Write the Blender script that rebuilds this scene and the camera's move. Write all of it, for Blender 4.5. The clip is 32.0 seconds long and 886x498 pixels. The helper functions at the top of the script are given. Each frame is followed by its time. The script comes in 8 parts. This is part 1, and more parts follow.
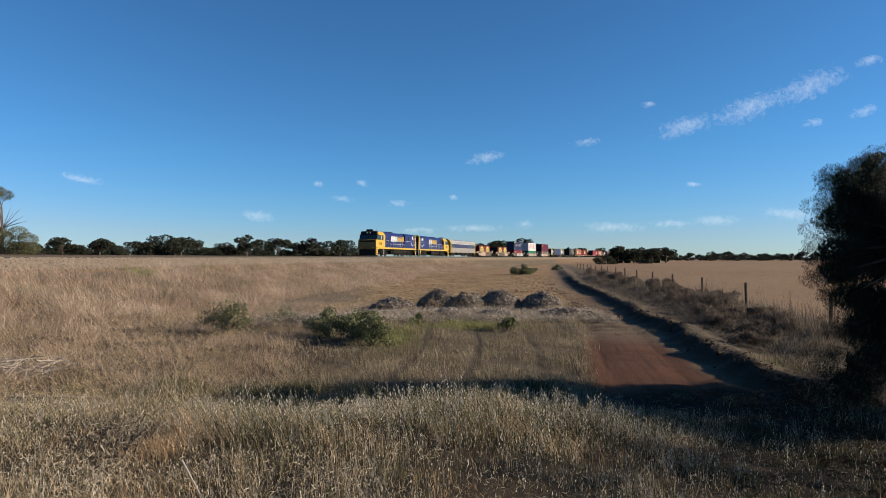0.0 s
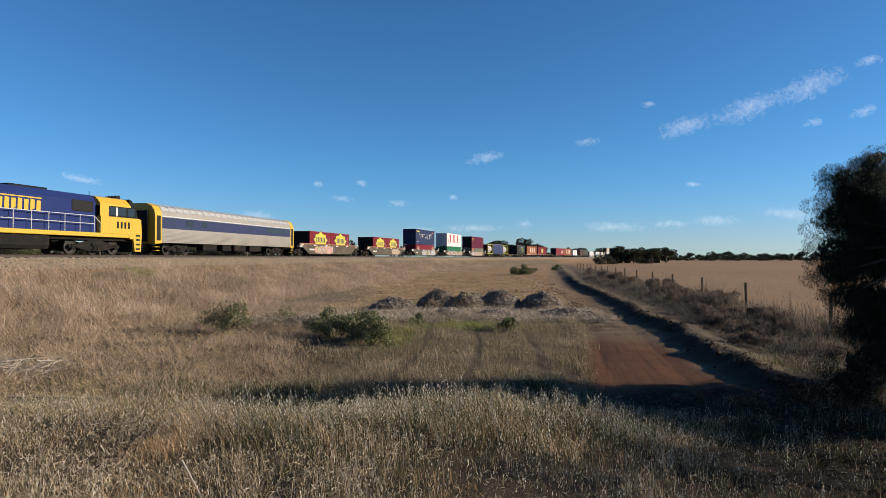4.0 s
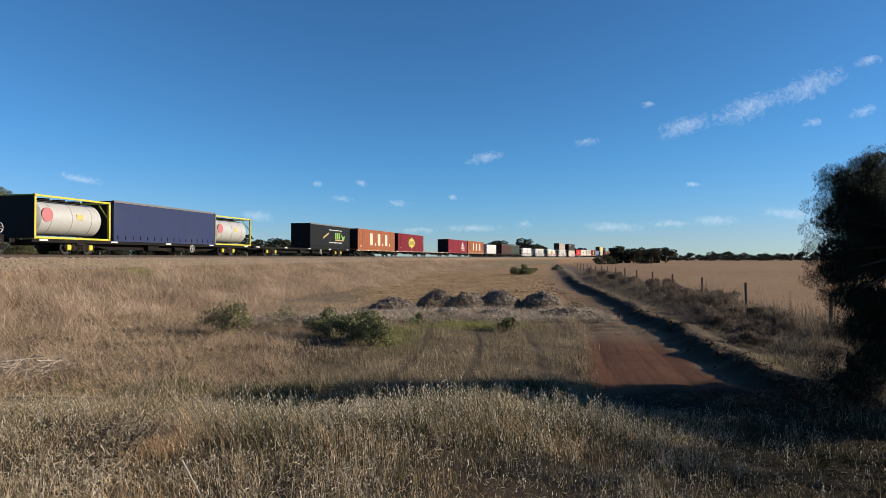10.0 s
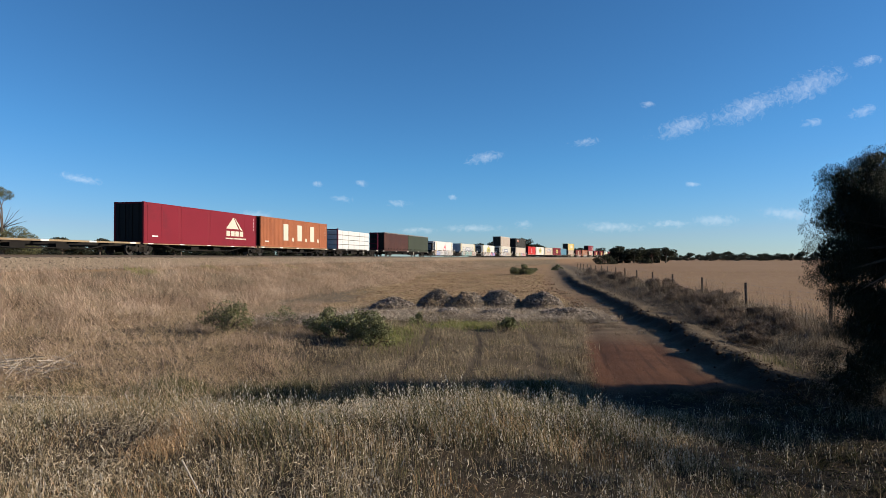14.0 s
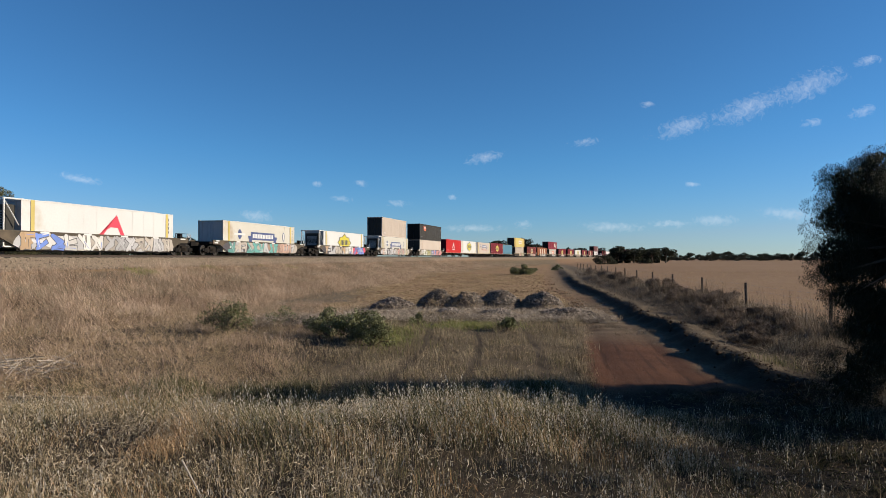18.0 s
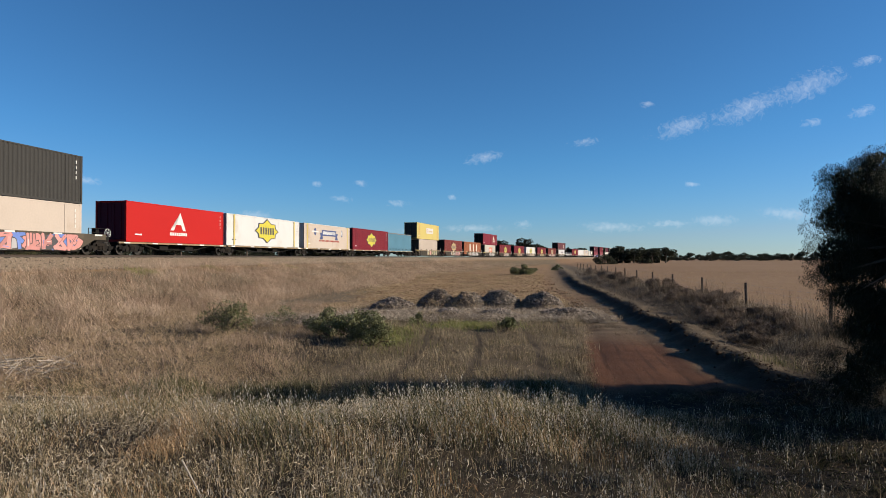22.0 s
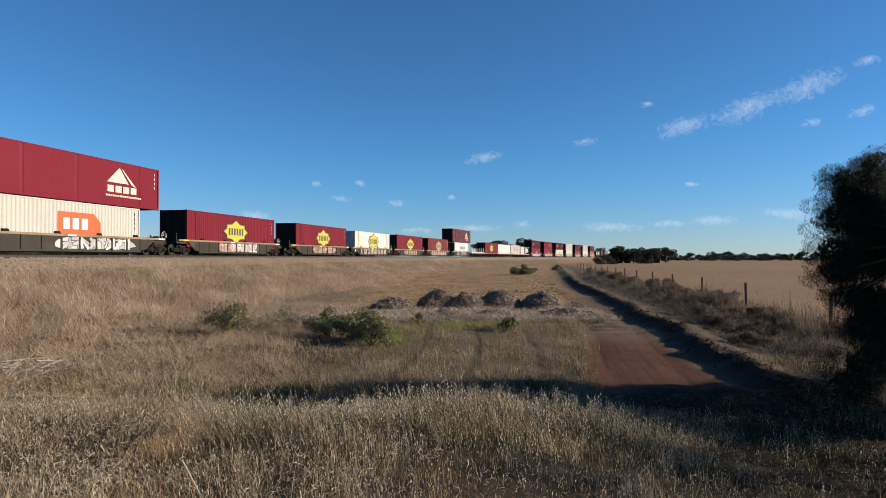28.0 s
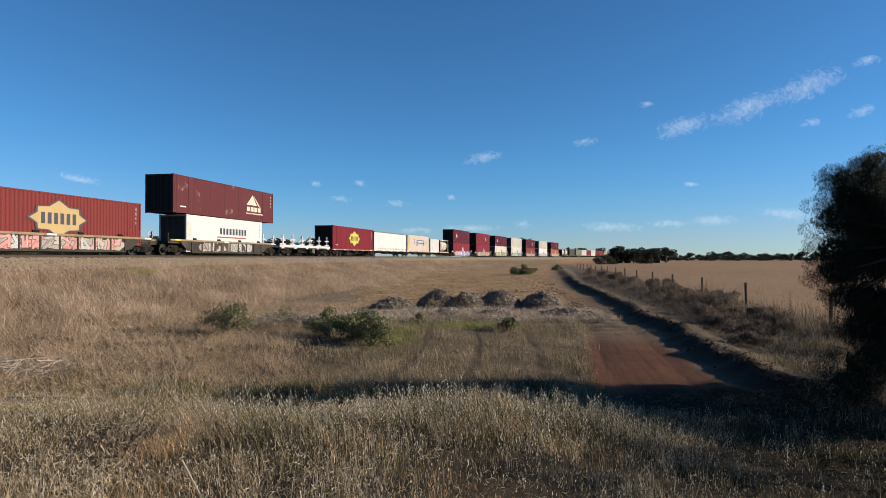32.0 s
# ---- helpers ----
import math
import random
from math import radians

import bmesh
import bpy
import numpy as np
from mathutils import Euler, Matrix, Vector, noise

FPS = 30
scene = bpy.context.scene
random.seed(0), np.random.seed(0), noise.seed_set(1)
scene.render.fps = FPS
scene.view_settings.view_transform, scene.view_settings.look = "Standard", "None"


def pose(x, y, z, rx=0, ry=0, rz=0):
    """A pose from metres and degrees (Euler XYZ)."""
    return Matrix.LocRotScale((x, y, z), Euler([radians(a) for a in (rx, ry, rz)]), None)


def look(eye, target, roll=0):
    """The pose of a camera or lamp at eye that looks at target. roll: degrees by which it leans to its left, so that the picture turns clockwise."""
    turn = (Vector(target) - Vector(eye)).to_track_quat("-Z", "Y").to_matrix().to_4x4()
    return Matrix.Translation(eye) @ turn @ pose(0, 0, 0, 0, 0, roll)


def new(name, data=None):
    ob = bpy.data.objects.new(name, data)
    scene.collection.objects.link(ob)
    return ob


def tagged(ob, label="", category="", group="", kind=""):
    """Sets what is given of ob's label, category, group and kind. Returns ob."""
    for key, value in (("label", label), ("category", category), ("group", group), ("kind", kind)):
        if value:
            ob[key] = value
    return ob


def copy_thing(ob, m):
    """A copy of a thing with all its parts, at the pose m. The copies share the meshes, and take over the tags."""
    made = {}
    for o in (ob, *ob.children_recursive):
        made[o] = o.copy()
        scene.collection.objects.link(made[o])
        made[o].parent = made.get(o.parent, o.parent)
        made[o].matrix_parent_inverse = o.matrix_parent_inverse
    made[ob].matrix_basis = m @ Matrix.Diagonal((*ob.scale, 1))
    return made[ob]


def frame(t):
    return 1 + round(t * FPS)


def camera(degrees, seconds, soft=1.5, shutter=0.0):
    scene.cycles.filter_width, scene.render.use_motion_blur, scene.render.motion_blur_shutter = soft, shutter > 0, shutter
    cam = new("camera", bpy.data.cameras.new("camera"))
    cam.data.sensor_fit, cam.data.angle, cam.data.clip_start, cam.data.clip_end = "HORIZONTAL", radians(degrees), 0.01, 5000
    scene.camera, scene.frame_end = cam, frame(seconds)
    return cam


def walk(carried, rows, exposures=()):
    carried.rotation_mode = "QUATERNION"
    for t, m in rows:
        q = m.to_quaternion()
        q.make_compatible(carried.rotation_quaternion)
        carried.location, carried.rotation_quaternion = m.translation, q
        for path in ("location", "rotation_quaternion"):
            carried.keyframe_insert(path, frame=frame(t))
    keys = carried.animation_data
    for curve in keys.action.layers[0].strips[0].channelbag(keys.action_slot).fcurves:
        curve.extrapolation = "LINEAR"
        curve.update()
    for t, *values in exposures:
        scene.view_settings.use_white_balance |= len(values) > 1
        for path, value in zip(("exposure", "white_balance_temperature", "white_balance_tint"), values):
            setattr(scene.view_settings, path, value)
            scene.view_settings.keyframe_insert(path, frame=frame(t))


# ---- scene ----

from collections import namedtuple

# camera on a tripod on a low rise beside the line
EYE = (0.0, 0.0, 2.4)
cam = camera(70.71, 32.0, soft=0.75)
walk(cam, [(0, look(EYE, (0, 100, 3.748))), (32, look(EYE, (0, 100, 3.748)))],
     exposures=((0, 0.96), (14, 0.96), (18, 0.82), (22, 0.82), (25, 0.93), (32, 0.93)))

# ---- light: low sun from the right, clear sky
SUN_EL, SUN_AZ = radians(20.3), radians(2.0)   # azimuth from +x towards -y
world = bpy.data.worlds.new("sky")
scene.world = world
world.use_nodes = True
wn = world.node_tree.nodes
wl = world.node_tree.links
sky = wn.new("ShaderNodeTexSky")
sky.sky_type = 'NISHITA'
sky.sun_disc = False
sky.sun_elevation = SUN_EL
sky.sun_rotation = radians(90) + SUN_AZ
sky.altitude = 2000
sky.air_density = 1.0
sky.dust_density = 0.30
sky.ozone_density = 0.8
# a polarised, deeper blue overhead, washed out by haze where the sky is bright
split = wn.new("ShaderNodeSeparateColor")
wl.new(sky.outputs[0], split.inputs[0])
haze = wn.new("ShaderNodeMapRange")
haze.inputs["From Min"].default_value = 2.4
haze.inputs["From Max"].default_value = 6.0
wl.new(split.outputs[0], haze.inputs["Value"])
hue = wn.new("ShaderNodeMix")
hue.data_type = 'RGBA'
hue.inputs["A"].default_value = (0.40, 0.895, 1.33, 1)
hue.inputs["B"].default_value = (0.55, 0.765, 1.13, 1)
wl.new(haze.outputs[0], hue.inputs["Factor"])
clear = wn.new("ShaderNodeMix")
clear.data_type = 'RGBA'
clear.blend_type = 'MULTIPLY'
clear.inputs["Factor"].default_value = 1
wl.new(hue.outputs["Result"], clear.inputs["B"])
wl.new(sky.outputs[0], clear.inputs["A"])
wl.new(clear.outputs["Result"], wn["Background"].inputs[0])
wn["Background"].inputs[1].default_value = 0.052
sun_data = bpy.data.lights.new("sun", 'SUN')
sun_data.energy = 5.0
sun_data.angle = radians(0.5)
sun_data.color = (1.0, 0.87, 0.70)
sun = new("sun", sun_data)
SUN_DIR = Vector((math.cos(SUN_EL) * math.cos(SUN_AZ), -math.cos(SUN_EL) * math.sin(SUN_AZ), math.sin(SUN_EL)))
sun.matrix_world = look(SUN_DIR * 100, (0, 0, 0))
scene.view_settings.exposure = 0.96

# ---- the railway line: a curve of 1180 m radius that runs out straight in the distance
FACE_R, OFFSET, TURN0, S_END = 1180.0, 29.84, radians(9.44), 277.0
HALF = 1.25                      # half the width of a vehicle: the face towards the camera lies on FACE_R
CX, CY = -OFFSET + FACE_R * math.cos(TURN0), -FACE_R * math.sin(TURN0)
RAIL_Z = 2.56
SPEED = 23.58


def line_at(s, off=0.0):
    """Place and heading on the line, s metres along it; off metres towards the camera from the middle of the track."""
    a = TURN0 + min(s, S_END) / FACE_R
    r = FACE_R + HALF - off
    x, y = CX - r * math.cos(a), CY + r * math.sin(a)
    if s > S_END:
        x, y = x + (s - S_END) * math.sin(a), y + (s - S_END) * math.cos(a)
    return x, y, a


def line_of(x, y):
    """s and the distance from the middle of the track (positive towards the camera), for arrays."""
    x, y = np.asarray(x, float), np.asarray(y, float)
    ang = np.arctan2(y - CY, CX - x)
    s = (ang - TURN0) * FACE_R
    d = FACE_R + HALF - np.hypot(x - CX, y - CY)
    a = TURN0 + S_END / FACE_R
    ex, ey = CX - (FACE_R + HALF) * math.cos(a), CY + (FACE_R + HALF) * math.sin(a)
    s2 = (x - ex) * math.sin(a) + (y - ey) * math.cos(a) + S_END
    d2 = (x - ex) * math.cos(a) - (y - ey) * math.sin(a)
    far = s2 > S_END
    return np.where(far, s2, s), np.where(far, d2, d)


# ---- materials
MATS = {}
TONE_SCALE = 0.78          # scales base colours down, so shade comes out deeper at this exposure


def mat(name, color, rough=0.6, metal=0.0, var=0.12, scale=3.0, fine=40.0, bump=0.0, dirt=None, dirt_amount=0.0, island=0.0,
        rand=0.0, spec=0.5, trans=0.0):
    if name in MATS:
        return MATS[name]
    m = bpy.data.materials.new(name)
    m.use_nodes = True
    n, l = m.node_tree.nodes, m.node_tree.links
    b = n["Principled BSDF"]
    b.inputs["Roughness"].default_value = rough
    b.inputs["Metallic"].default_value = metal
    b.inputs["Specular IOR Level"].default_value = spec
    tc = n.new("ShaderNodeTexCoord")
    big = n.new("ShaderNodeTexNoise")
    big.inputs["Scale"].default_value = scale
    big.inputs["Detail"].default_value = 5
    small = n.new("ShaderNodeTexNoise")
    small.inputs["Scale"].default_value = fine
    small.inputs["Detail"].default_value = 3
    for t in (big, small):
        l.new(tc.outputs["Object"], t.inputs["Vector"])
    add = n.new("ShaderNodeMath")
    add.operation = 'ADD'
    l.new(big.outputs[0], add.inputs[0])
    l.new(small.outputs[0], add.inputs[1])
    val = add.outputs[0]
    if island:
        g = n.new("ShaderNodeNewGeometry")
        mm = n.new("ShaderNodeMath")
        mm.operation = 'MULTIPLY_ADD'
        mm.inputs[1].default_value = island / max(var, 0.01)
        l.new(g.outputs["Random Per Island"], mm.inputs[0])
        l.new(val, mm.inputs[2])
        sub = n.new("ShaderNodeMath")
        sub.operation = 'SUBTRACT'
        sub.inputs[1].default_value = 0.5 * island / max(var, 0.01)
        l.new(mm.outputs[0], sub.inputs[0])
        val = sub.outputs[0]
    if rand:
        g = n.new("ShaderNodeObjectInfo")
        mm = n.new("ShaderNodeMath")
        mm.operation = 'MULTIPLY_ADD'
        mm.inputs[1].default_value = rand / max(var, 0.01)
        l.new(g.outputs["Random"], mm.inputs[0])
        l.new(val, mm.inputs[2])
        sub = n.new("ShaderNodeMath")
        sub.operation = 'SUBTRACT'
        sub.inputs[1].default_value = 0.5 * rand / max(var, 0.01)
        l.new(mm.outputs[0], sub.inputs[0])
        val = sub.outputs[0]
    mr = n.new("ShaderNodeMapRange")
    mr.inputs["From Min"].default_value = 0.5
    mr.inputs["From Max"].default_value = 1.5
    mr.inputs["To Min"].default_value = 1 - var
    mr.inputs["To Max"].default_value = 1 + var
    mr.clamp = False
    l.new(val, mr.inputs["Value"])
    mx = n.new("ShaderNodeMix")
    mx.data_type = 'RGBA'
    mx.blend_type = 'MULTIPLY'
    mx.inputs["Factor"].default_value = 1
    mx.inputs["A"].default_value = (*[v * TONE_SCALE for v in color], 1)
    cb = n.new("ShaderNodeCombineColor")
    for i in range(3):
        l.new(mr.outputs[0], cb.inputs[i])
    l.new(cb.outputs[0], mx.inputs["B"])
    out = mx.outputs["Result"]
    if dirt:
        rn = n.new("ShaderNodeTexNoise")
        rn.inputs["Scale"].default_value = scale * 0.6
        rn.inputs["Detail"].default_value = 8
        rn.inputs["Roughness"].default_value = 0.7
        l.new(tc.outputs["Object"], rn.inputs["Vector"])
        ramp = n.new("ShaderNodeMapRange")
        ramp.inputs["From Min"].default_value = 0.62 - 0.3 * dirt_amount
        ramp.inputs["From Max"].default_value = 0.78 - 0.2 * dirt_amount
        l.new(rn.outputs[0], ramp.inputs["Value"])
        m2 = n.new("ShaderNodeMix")
        m2.data_type = 'RGBA'
        m2.inputs["B"].default_value = (*[v * TONE_SCALE for v in dirt], 1)
        l.new(ramp.outputs[0], m2.inputs["Factor"])
        l.new(out, m2.inputs["A"])
        out = m2.outputs["Result"]
    l.new(out, b.inputs["Base Color"])
    if bump:
        bp = n.new("ShaderNodeBump")
        bp.inputs["Strength"].default_value = bump
        bp.inputs["Distance"].default_value = 0.05
        l.new(small.outputs[0], bp.inputs["Height"])
        l.new(bp.outputs[0], b.inputs["Normal"])
    if trans:
        tr = n.new("ShaderNodeBsdfTranslucent")
        l.new(out, tr.inputs[0])
        ms = n.new("ShaderNodeMixShader")
        ms.inputs[0].default_value = trans
        l.new(b.outputs[0], ms.inputs[1])
        l.new(tr.outputs[0], ms.inputs[2])
        l.new(ms.outputs[0], n["Material Output"].inputs[0])
    MATS[name] = m
    return m


def leafy(name, stops, patch=0.35, size=0.9, trans=0.25, spec=0.2):
    """Mixed blades: each takes its colour from a row of tones, drifting from patch to patch."""
    m = bpy.data.materials.new(name)
    m.use_nodes = True
    n, l = m.node_tree.nodes, m.node_tree.links
    b = n["Principled BSDF"]
    b.inputs["Roughness"].default_value = 0.75
    b.inputs["Specular IOR Level"].default_value = spec
    tc = n.new("ShaderNodeTexCoord")
    nz = n.new("ShaderNodeTexNoise")
    nz.inputs["Scale"].default_value = size
    nz.inputs["Detail"].default_value = 4
    l.new(tc.outputs["Object"], nz.inputs["Vector"])
    g = n.new("ShaderNodeNewGeometry")
    a = n.new("ShaderNodeMath")
    a.operation = 'MULTIPLY_ADD'
    a.inputs[1].default_value = 3.0 * patch
    a.inputs[2].default_value = -1.5 * patch
    l.new(nz.outputs[0], a.inputs[0])
    s = n.new("ShaderNodeMath")
    s.operation = 'MULTIPLY_ADD'
    s.inputs[1].default_value = 1.0
    l.new(g.outputs["Random Per Island"], s.inputs[0])
    l.new(a.outputs[0], s.inputs[2])
    r = n.new("ShaderNodeValToRGB")
    e = r.color_ramp.elements
    while len(e) < len(stops):
        e.new(0.5)
    for k, c in enumerate(stops):
        e[k].position = k / (len(stops) - 1)
        e[k].color = (*[v * TONE_SCALE for v in c], 1)
    l.new(s.outputs[0], r.inputs[0])
    l.new(r.outputs[0], b.inputs["Base Color"])
    t = n.new("ShaderNodeBsdfTranslucent")
    l.new(r.outputs[0], t.inputs[0])
    ms = n.new("ShaderNodeMixShader")
    ms.inputs[0].default_value = trans
    l.new(b.outputs[0], ms.inputs[1])
    l.new(t.outputs[0], ms.inputs[2])
    l.new(ms.outputs[0], n["Material Output"].inputs[0])
    return m


# ---- mesh helpers
def mesh_object(name, verts, faces, material, parent=None, smooth=False):
    me = bpy.data.meshes.new(name)
    me.from_pydata(verts, [], faces)
    if smooth:
        me.shade_smooth()
    me.materials.append(material)
    ob = new(name, me)
    if parent:
        ob.parent = parent
    return ob


def fast_mesh(name, verts, faces, material, mat_index=None, smooth=False):
    """A mesh from arrays: faces all with the same number of corners."""
    verts, faces = np.asarray(verts, np.float32), np.asarray(faces, np.int32)
    k = faces.shape[1]
    me = bpy.data.meshes.new(name)
    me.vertices.add(len(verts))
    me.vertices.foreach_set("co", verts.ravel())
    me.loops.add(faces.size)
    me.loops.foreach_set("vertex_index", faces.ravel())
    me.polygons.add(len(faces))
    me.polygons.foreach_set("loop_start", np.arange(0, faces.size, k, dtype=np.int32))
    for one in (material if isinstance(material, (list, tuple)) else [material]):
        me.materials.append(one)
    if mat_index is not None:
        me.polygons.foreach_set("material_index", np.asarray(mat_index, np.int32))
    me.update(calc_edges=True)
    if smooth:
        me.shade_smooth()
    return new(name, me)


class Shape:
    """Collects boxes, tubes and plates into one mesh for one part."""

    def __init__(self):
        self.v, self.f = [], []

    def box(self, x0, x1, y0, y1, z0, z1, bevel=0.0):
        i = len(self.v)
        if bevel <= 0:
            self.v += [(x, y, z) for z in (z0, z1) for x, y in ((x0, y0), (x1, y0), (x1, y1), (x0, y1))]
            self.f += [(i, i + 3, i + 2, i + 1), (i + 4, i + 5, i + 6, i + 7)]
            self.f += [(i + a, i + b, i + 4 + b, i + 4 + a) for a, b in ((0, 1), (1, 2), (2, 3), (3, 0))]
            return self
        c = bevel
        ring = [(x0 + c, y0), (x1 - c, y0), (x1, y0 + c), (x1, y1 - c), (x1 - c, y1), (x0 + c, y1), (x0, y1 - c), (x0, y0 + c)]
        inner = [(min(max(x, x0 + c), x1 - c), min(max(y, y0 + c), y1 - c)) for x, y in ring]
        for pts, z in ((inner, z0), (ring, z0 + c), (ring, z1 - c), (inner, z1)):
            self.v += [(x, y, z) for x, y in pts]
        for k in range(3):
            for a in range(8):
                b = (a + 1) % 8
                self.f.append((i + 8 * k + a, i + 8 * k + b, i + 8 * k + 8 + b, i + 8 * k + 8 + a))
        self.f += [tuple(i + a for a in range(7, -1, -1)), tuple(i + 24 + a for a in range(8))]
        return self

    def tube(self, p, q, r, n=8, r2=None):
        p, q = Vector(p), Vector(q)
        w = (q - p).normalized()
        u = w.orthogonal().normalized()
        t = w.cross(u)
        i = len(self.v)
        for c, rr in ((p, r), (q, r if r2 is None else r2)):
            self.v += [tuple(c + (u * math.cos(2 * math.pi * a / n) + t * math.sin(2 * math.pi * a / n)) * rr) for a in range(n)]
        self.f += [(i + a, i + (a + 1) % n, i + n + (a + 1) % n, i + n + a) for a in range(n)]
        self.f += [tuple(i + a for a in range(n - 1, -1, -1)), tuple(i + n + a for a in range(n))]
        return self

    def lathe(self, profile, axis, centre, n=20):
        """profile: (radius, position along axis); axis 'x' or 'y'."""
        i = len(self.v)
        for r, h in profile:
            for a in range(n):
                c, s = r * math.cos(2 * math.pi * a / n), r * math.sin(2 * math.pi * a / n)
                self.v.append((centre[0] + h, centre[1] + c, centre[2] + s) if axis == 'x' else
                              (centre[0] + c, centre[1] + h, centre[2] + s))
        for k in range(len(profile) - 1):
            for a in range(n):
                b = (a + 1) % n
                quad = (i + k * n + a, i + k * n + b, i + (k + 1) * n + b, i + (k + 1) * n + a)
                self.f.append(quad if axis == 'x' else quad[::-1])
        self.f.append(tuple(i + a for a in range(n)))
        self.f.append(tuple(i + (len(profile) - 1) * n + a for a in range(n)))
        return self

    def plate(self, outline, y0, y1):
        """An outline of (x, z) points, given depth from y0 to y1."""
        i, n = len(self.v), len(outline)
        for y in (y0, y1):
            self.v += [(x, y, z) for x, z in outline]
        self.f += [tuple(i + a for a in range(n)), tuple(i + n + a for a in range(n - 1, -1, -1))]
        self.f += [(i + a, i + n + a, i + n + (a + 1) % n, i + (a + 1) % n) for a in range(n)]
        return self

    def prism(self, outline, x0, x1):
        """An outline of (y, z) points, given length from x0 to x1."""
        i, n = len(self.v), len(outline)
        for x in (x0, x1):
            self.v += [(x, y, z) for y, z in outline]
        self.f += [tuple(i + a for a in range(n)), tuple(i + n + a for a in range(n - 1, -1, -1))]
        self.f += [(i + a, i + n + a, i + n + (a + 1) % n, i + (a + 1) % n) for a in range(n)]
        return self

    def part(self, name, material, parent=None, label="", smooth=False):
        me = bpy.data.meshes.new(name)
        me.from_pydata(self.v, [], self.f)
        bm = bmesh.new()
        bm.from_mesh(me)
        bmesh.ops.recalc_face_normals(bm, faces=bm.faces)
        bm.to_mesh(me)
        bm.free()
        if smooth:
            me.shade_smooth()
            me.set_sharp_from_angle(angle=radians(35))
        me.materials.append(material)
        ob = new(name, me)
        if parent:
            ob.parent = parent
        if label:
            tagged(ob, label)
        return ob


def again(ob, x=0.0, y=0.0, z=0.0, rz=0.0, parent=None):
    """One more object on the same mesh (a repeated part)."""
    o = new(ob.name.split(".")[0], ob.data)
    o.matrix_basis = pose(x, y, z, 0, 0, rz)
    o.parent = parent or ob.parent
    if "label" in ob:
        o["label"] = ob["label"]
    return o


# ---- ground
def smooth_step(t):
    t = np.clip(t, 0, 1)
    return t * t * (3 - 2 * t)


def wave(x, y, scale, seed=0):
    """Cheap smooth unevenness from sines, for arrays."""
    rng = np.random.RandomState(seed)
    z = 0
    for k in range(7):
        a, f, p = rng.uniform(0, 6.28), rng.uniform(0.5, 1.8), rng.uniform(0, 6.28)
        z = z + np.sin((x * math.cos(a) + y * math.sin(a)) * f * 6.28 / scale + p)
    return z / 7


ROAD = ((-6, 2.4), (5, 3.0), (12, 4.05), (17, 4.95), (25, 6.4), (33, 7.4), (42, 8.5), (50, 9.1), (68, 12.0), (110, 19.2), (180, 31.0), (400, 70.0))
WINDROW = ((-6, 4.5), (5, 5.3), (12, 6.25), (15.5, 6.75), (20.5, 7.5), (26, 8.15), (33, 9.2), (39, 10.0), (48, 10.8), (62, 12.9), (80, 16.0), (110, 21.0), (180, 33.0), (400, 72.0))


def road_half(y):
    return np.interp(y, (11, 16, 22, 36, 44), (1.2, 1.05, 0.75, 0.8, 1.1))


def road_x(y):
    return np.interp(y, [p[0] for p in ROAD], [p[1] for p in ROAD])


def bank_x(y):
    """Crest of the graded windrow along the far side of the dirt road."""
    return np.interp(y, [p[0] for p in WINDROW], [p[1] for p in WINDROW]) + 0.10 * np.sin(y * 0.7) + 0.07 * np.sin(y * 2.3 + 1) + 0.06 * np.sin(y * 5.1)


def ground_z(x, y):
    x, y = np.asarray(x, float), np.asarray(y, float)
    s, d = line_of(x, y)
    z = 0.10 * wave(x, y, 14, 1) + 0.04 * wave(x, y, 3.1, 2)
    z = z * np.clip(np.hypot(x, y) / 3, 0, 1)
    # formation of the railway
    prof = np.interp(d, (-60, -14, -9, -4.5, 3.9, 5.5, 8.5, 11.5, 15, 19), (1.2, 1.4, 1.75, 1.8, 1.8, 1.62, 0.95, 0.35, 0.08, 0.0))
    z = np.where(d < 4.5, 0.3 * z, z) + prof
    # camera's rise
    rise = 0.72 * smooth_step((9.8 + 0.25 * np.sin(x * 0.8) - y) / 3.4) * smooth_step((30 - np.abs(x)) / 10)
    rise = rise * (1 - smooth_step((x - 0.4) / 4.2) * 0.9)
    z = z + rise
    # dirt road, a little sunk, and its windrow
    rx = road_x(y)
    near = smooth_step((y - 8.2) / 3) * smooth_step((200 - y) / 60)
    u = np.abs(x - rx)
    flat = smooth_step((2.4 - u) / 1.0) * near
    ruts = -0.035 * np.exp(-((u - 0.72) / 0.2) ** 2) + 0.012 * wave(x, y, 0.9, 5)
    z = z * (1 - 0.85 * flat) + flat * (ruts - 0.03)
    b = (x - bank_x(y)) / np.where(x < bank_x(y), 0.36, 0.8)
    z = z + near * smooth_step((y - 9) / 5) * (0.29 + 0.06 * wave(y, x * 0.1, 3, 3) + 0.09 * wave(x, y, 0.6, 4) + 0.06 * wave(x, y, 1.7, 6)) * np.exp(-b * b)
    z = z + smooth_step((y - 8) / 8) * smooth_step((260 - y) / 100) * 0.36 * smooth_step((x - bank_x(y)) / 3.6) * smooth_step((300 - x + rx) / 100)
    return z


def axis_points(bands):
    out = [bands[0][0]]
    for a, b, step in bands:
        n = max(1, int(round((b - a) / step)))
        out += list(a + (b - a) * np.arange(1, n + 1) / n)
    return np.array(out)


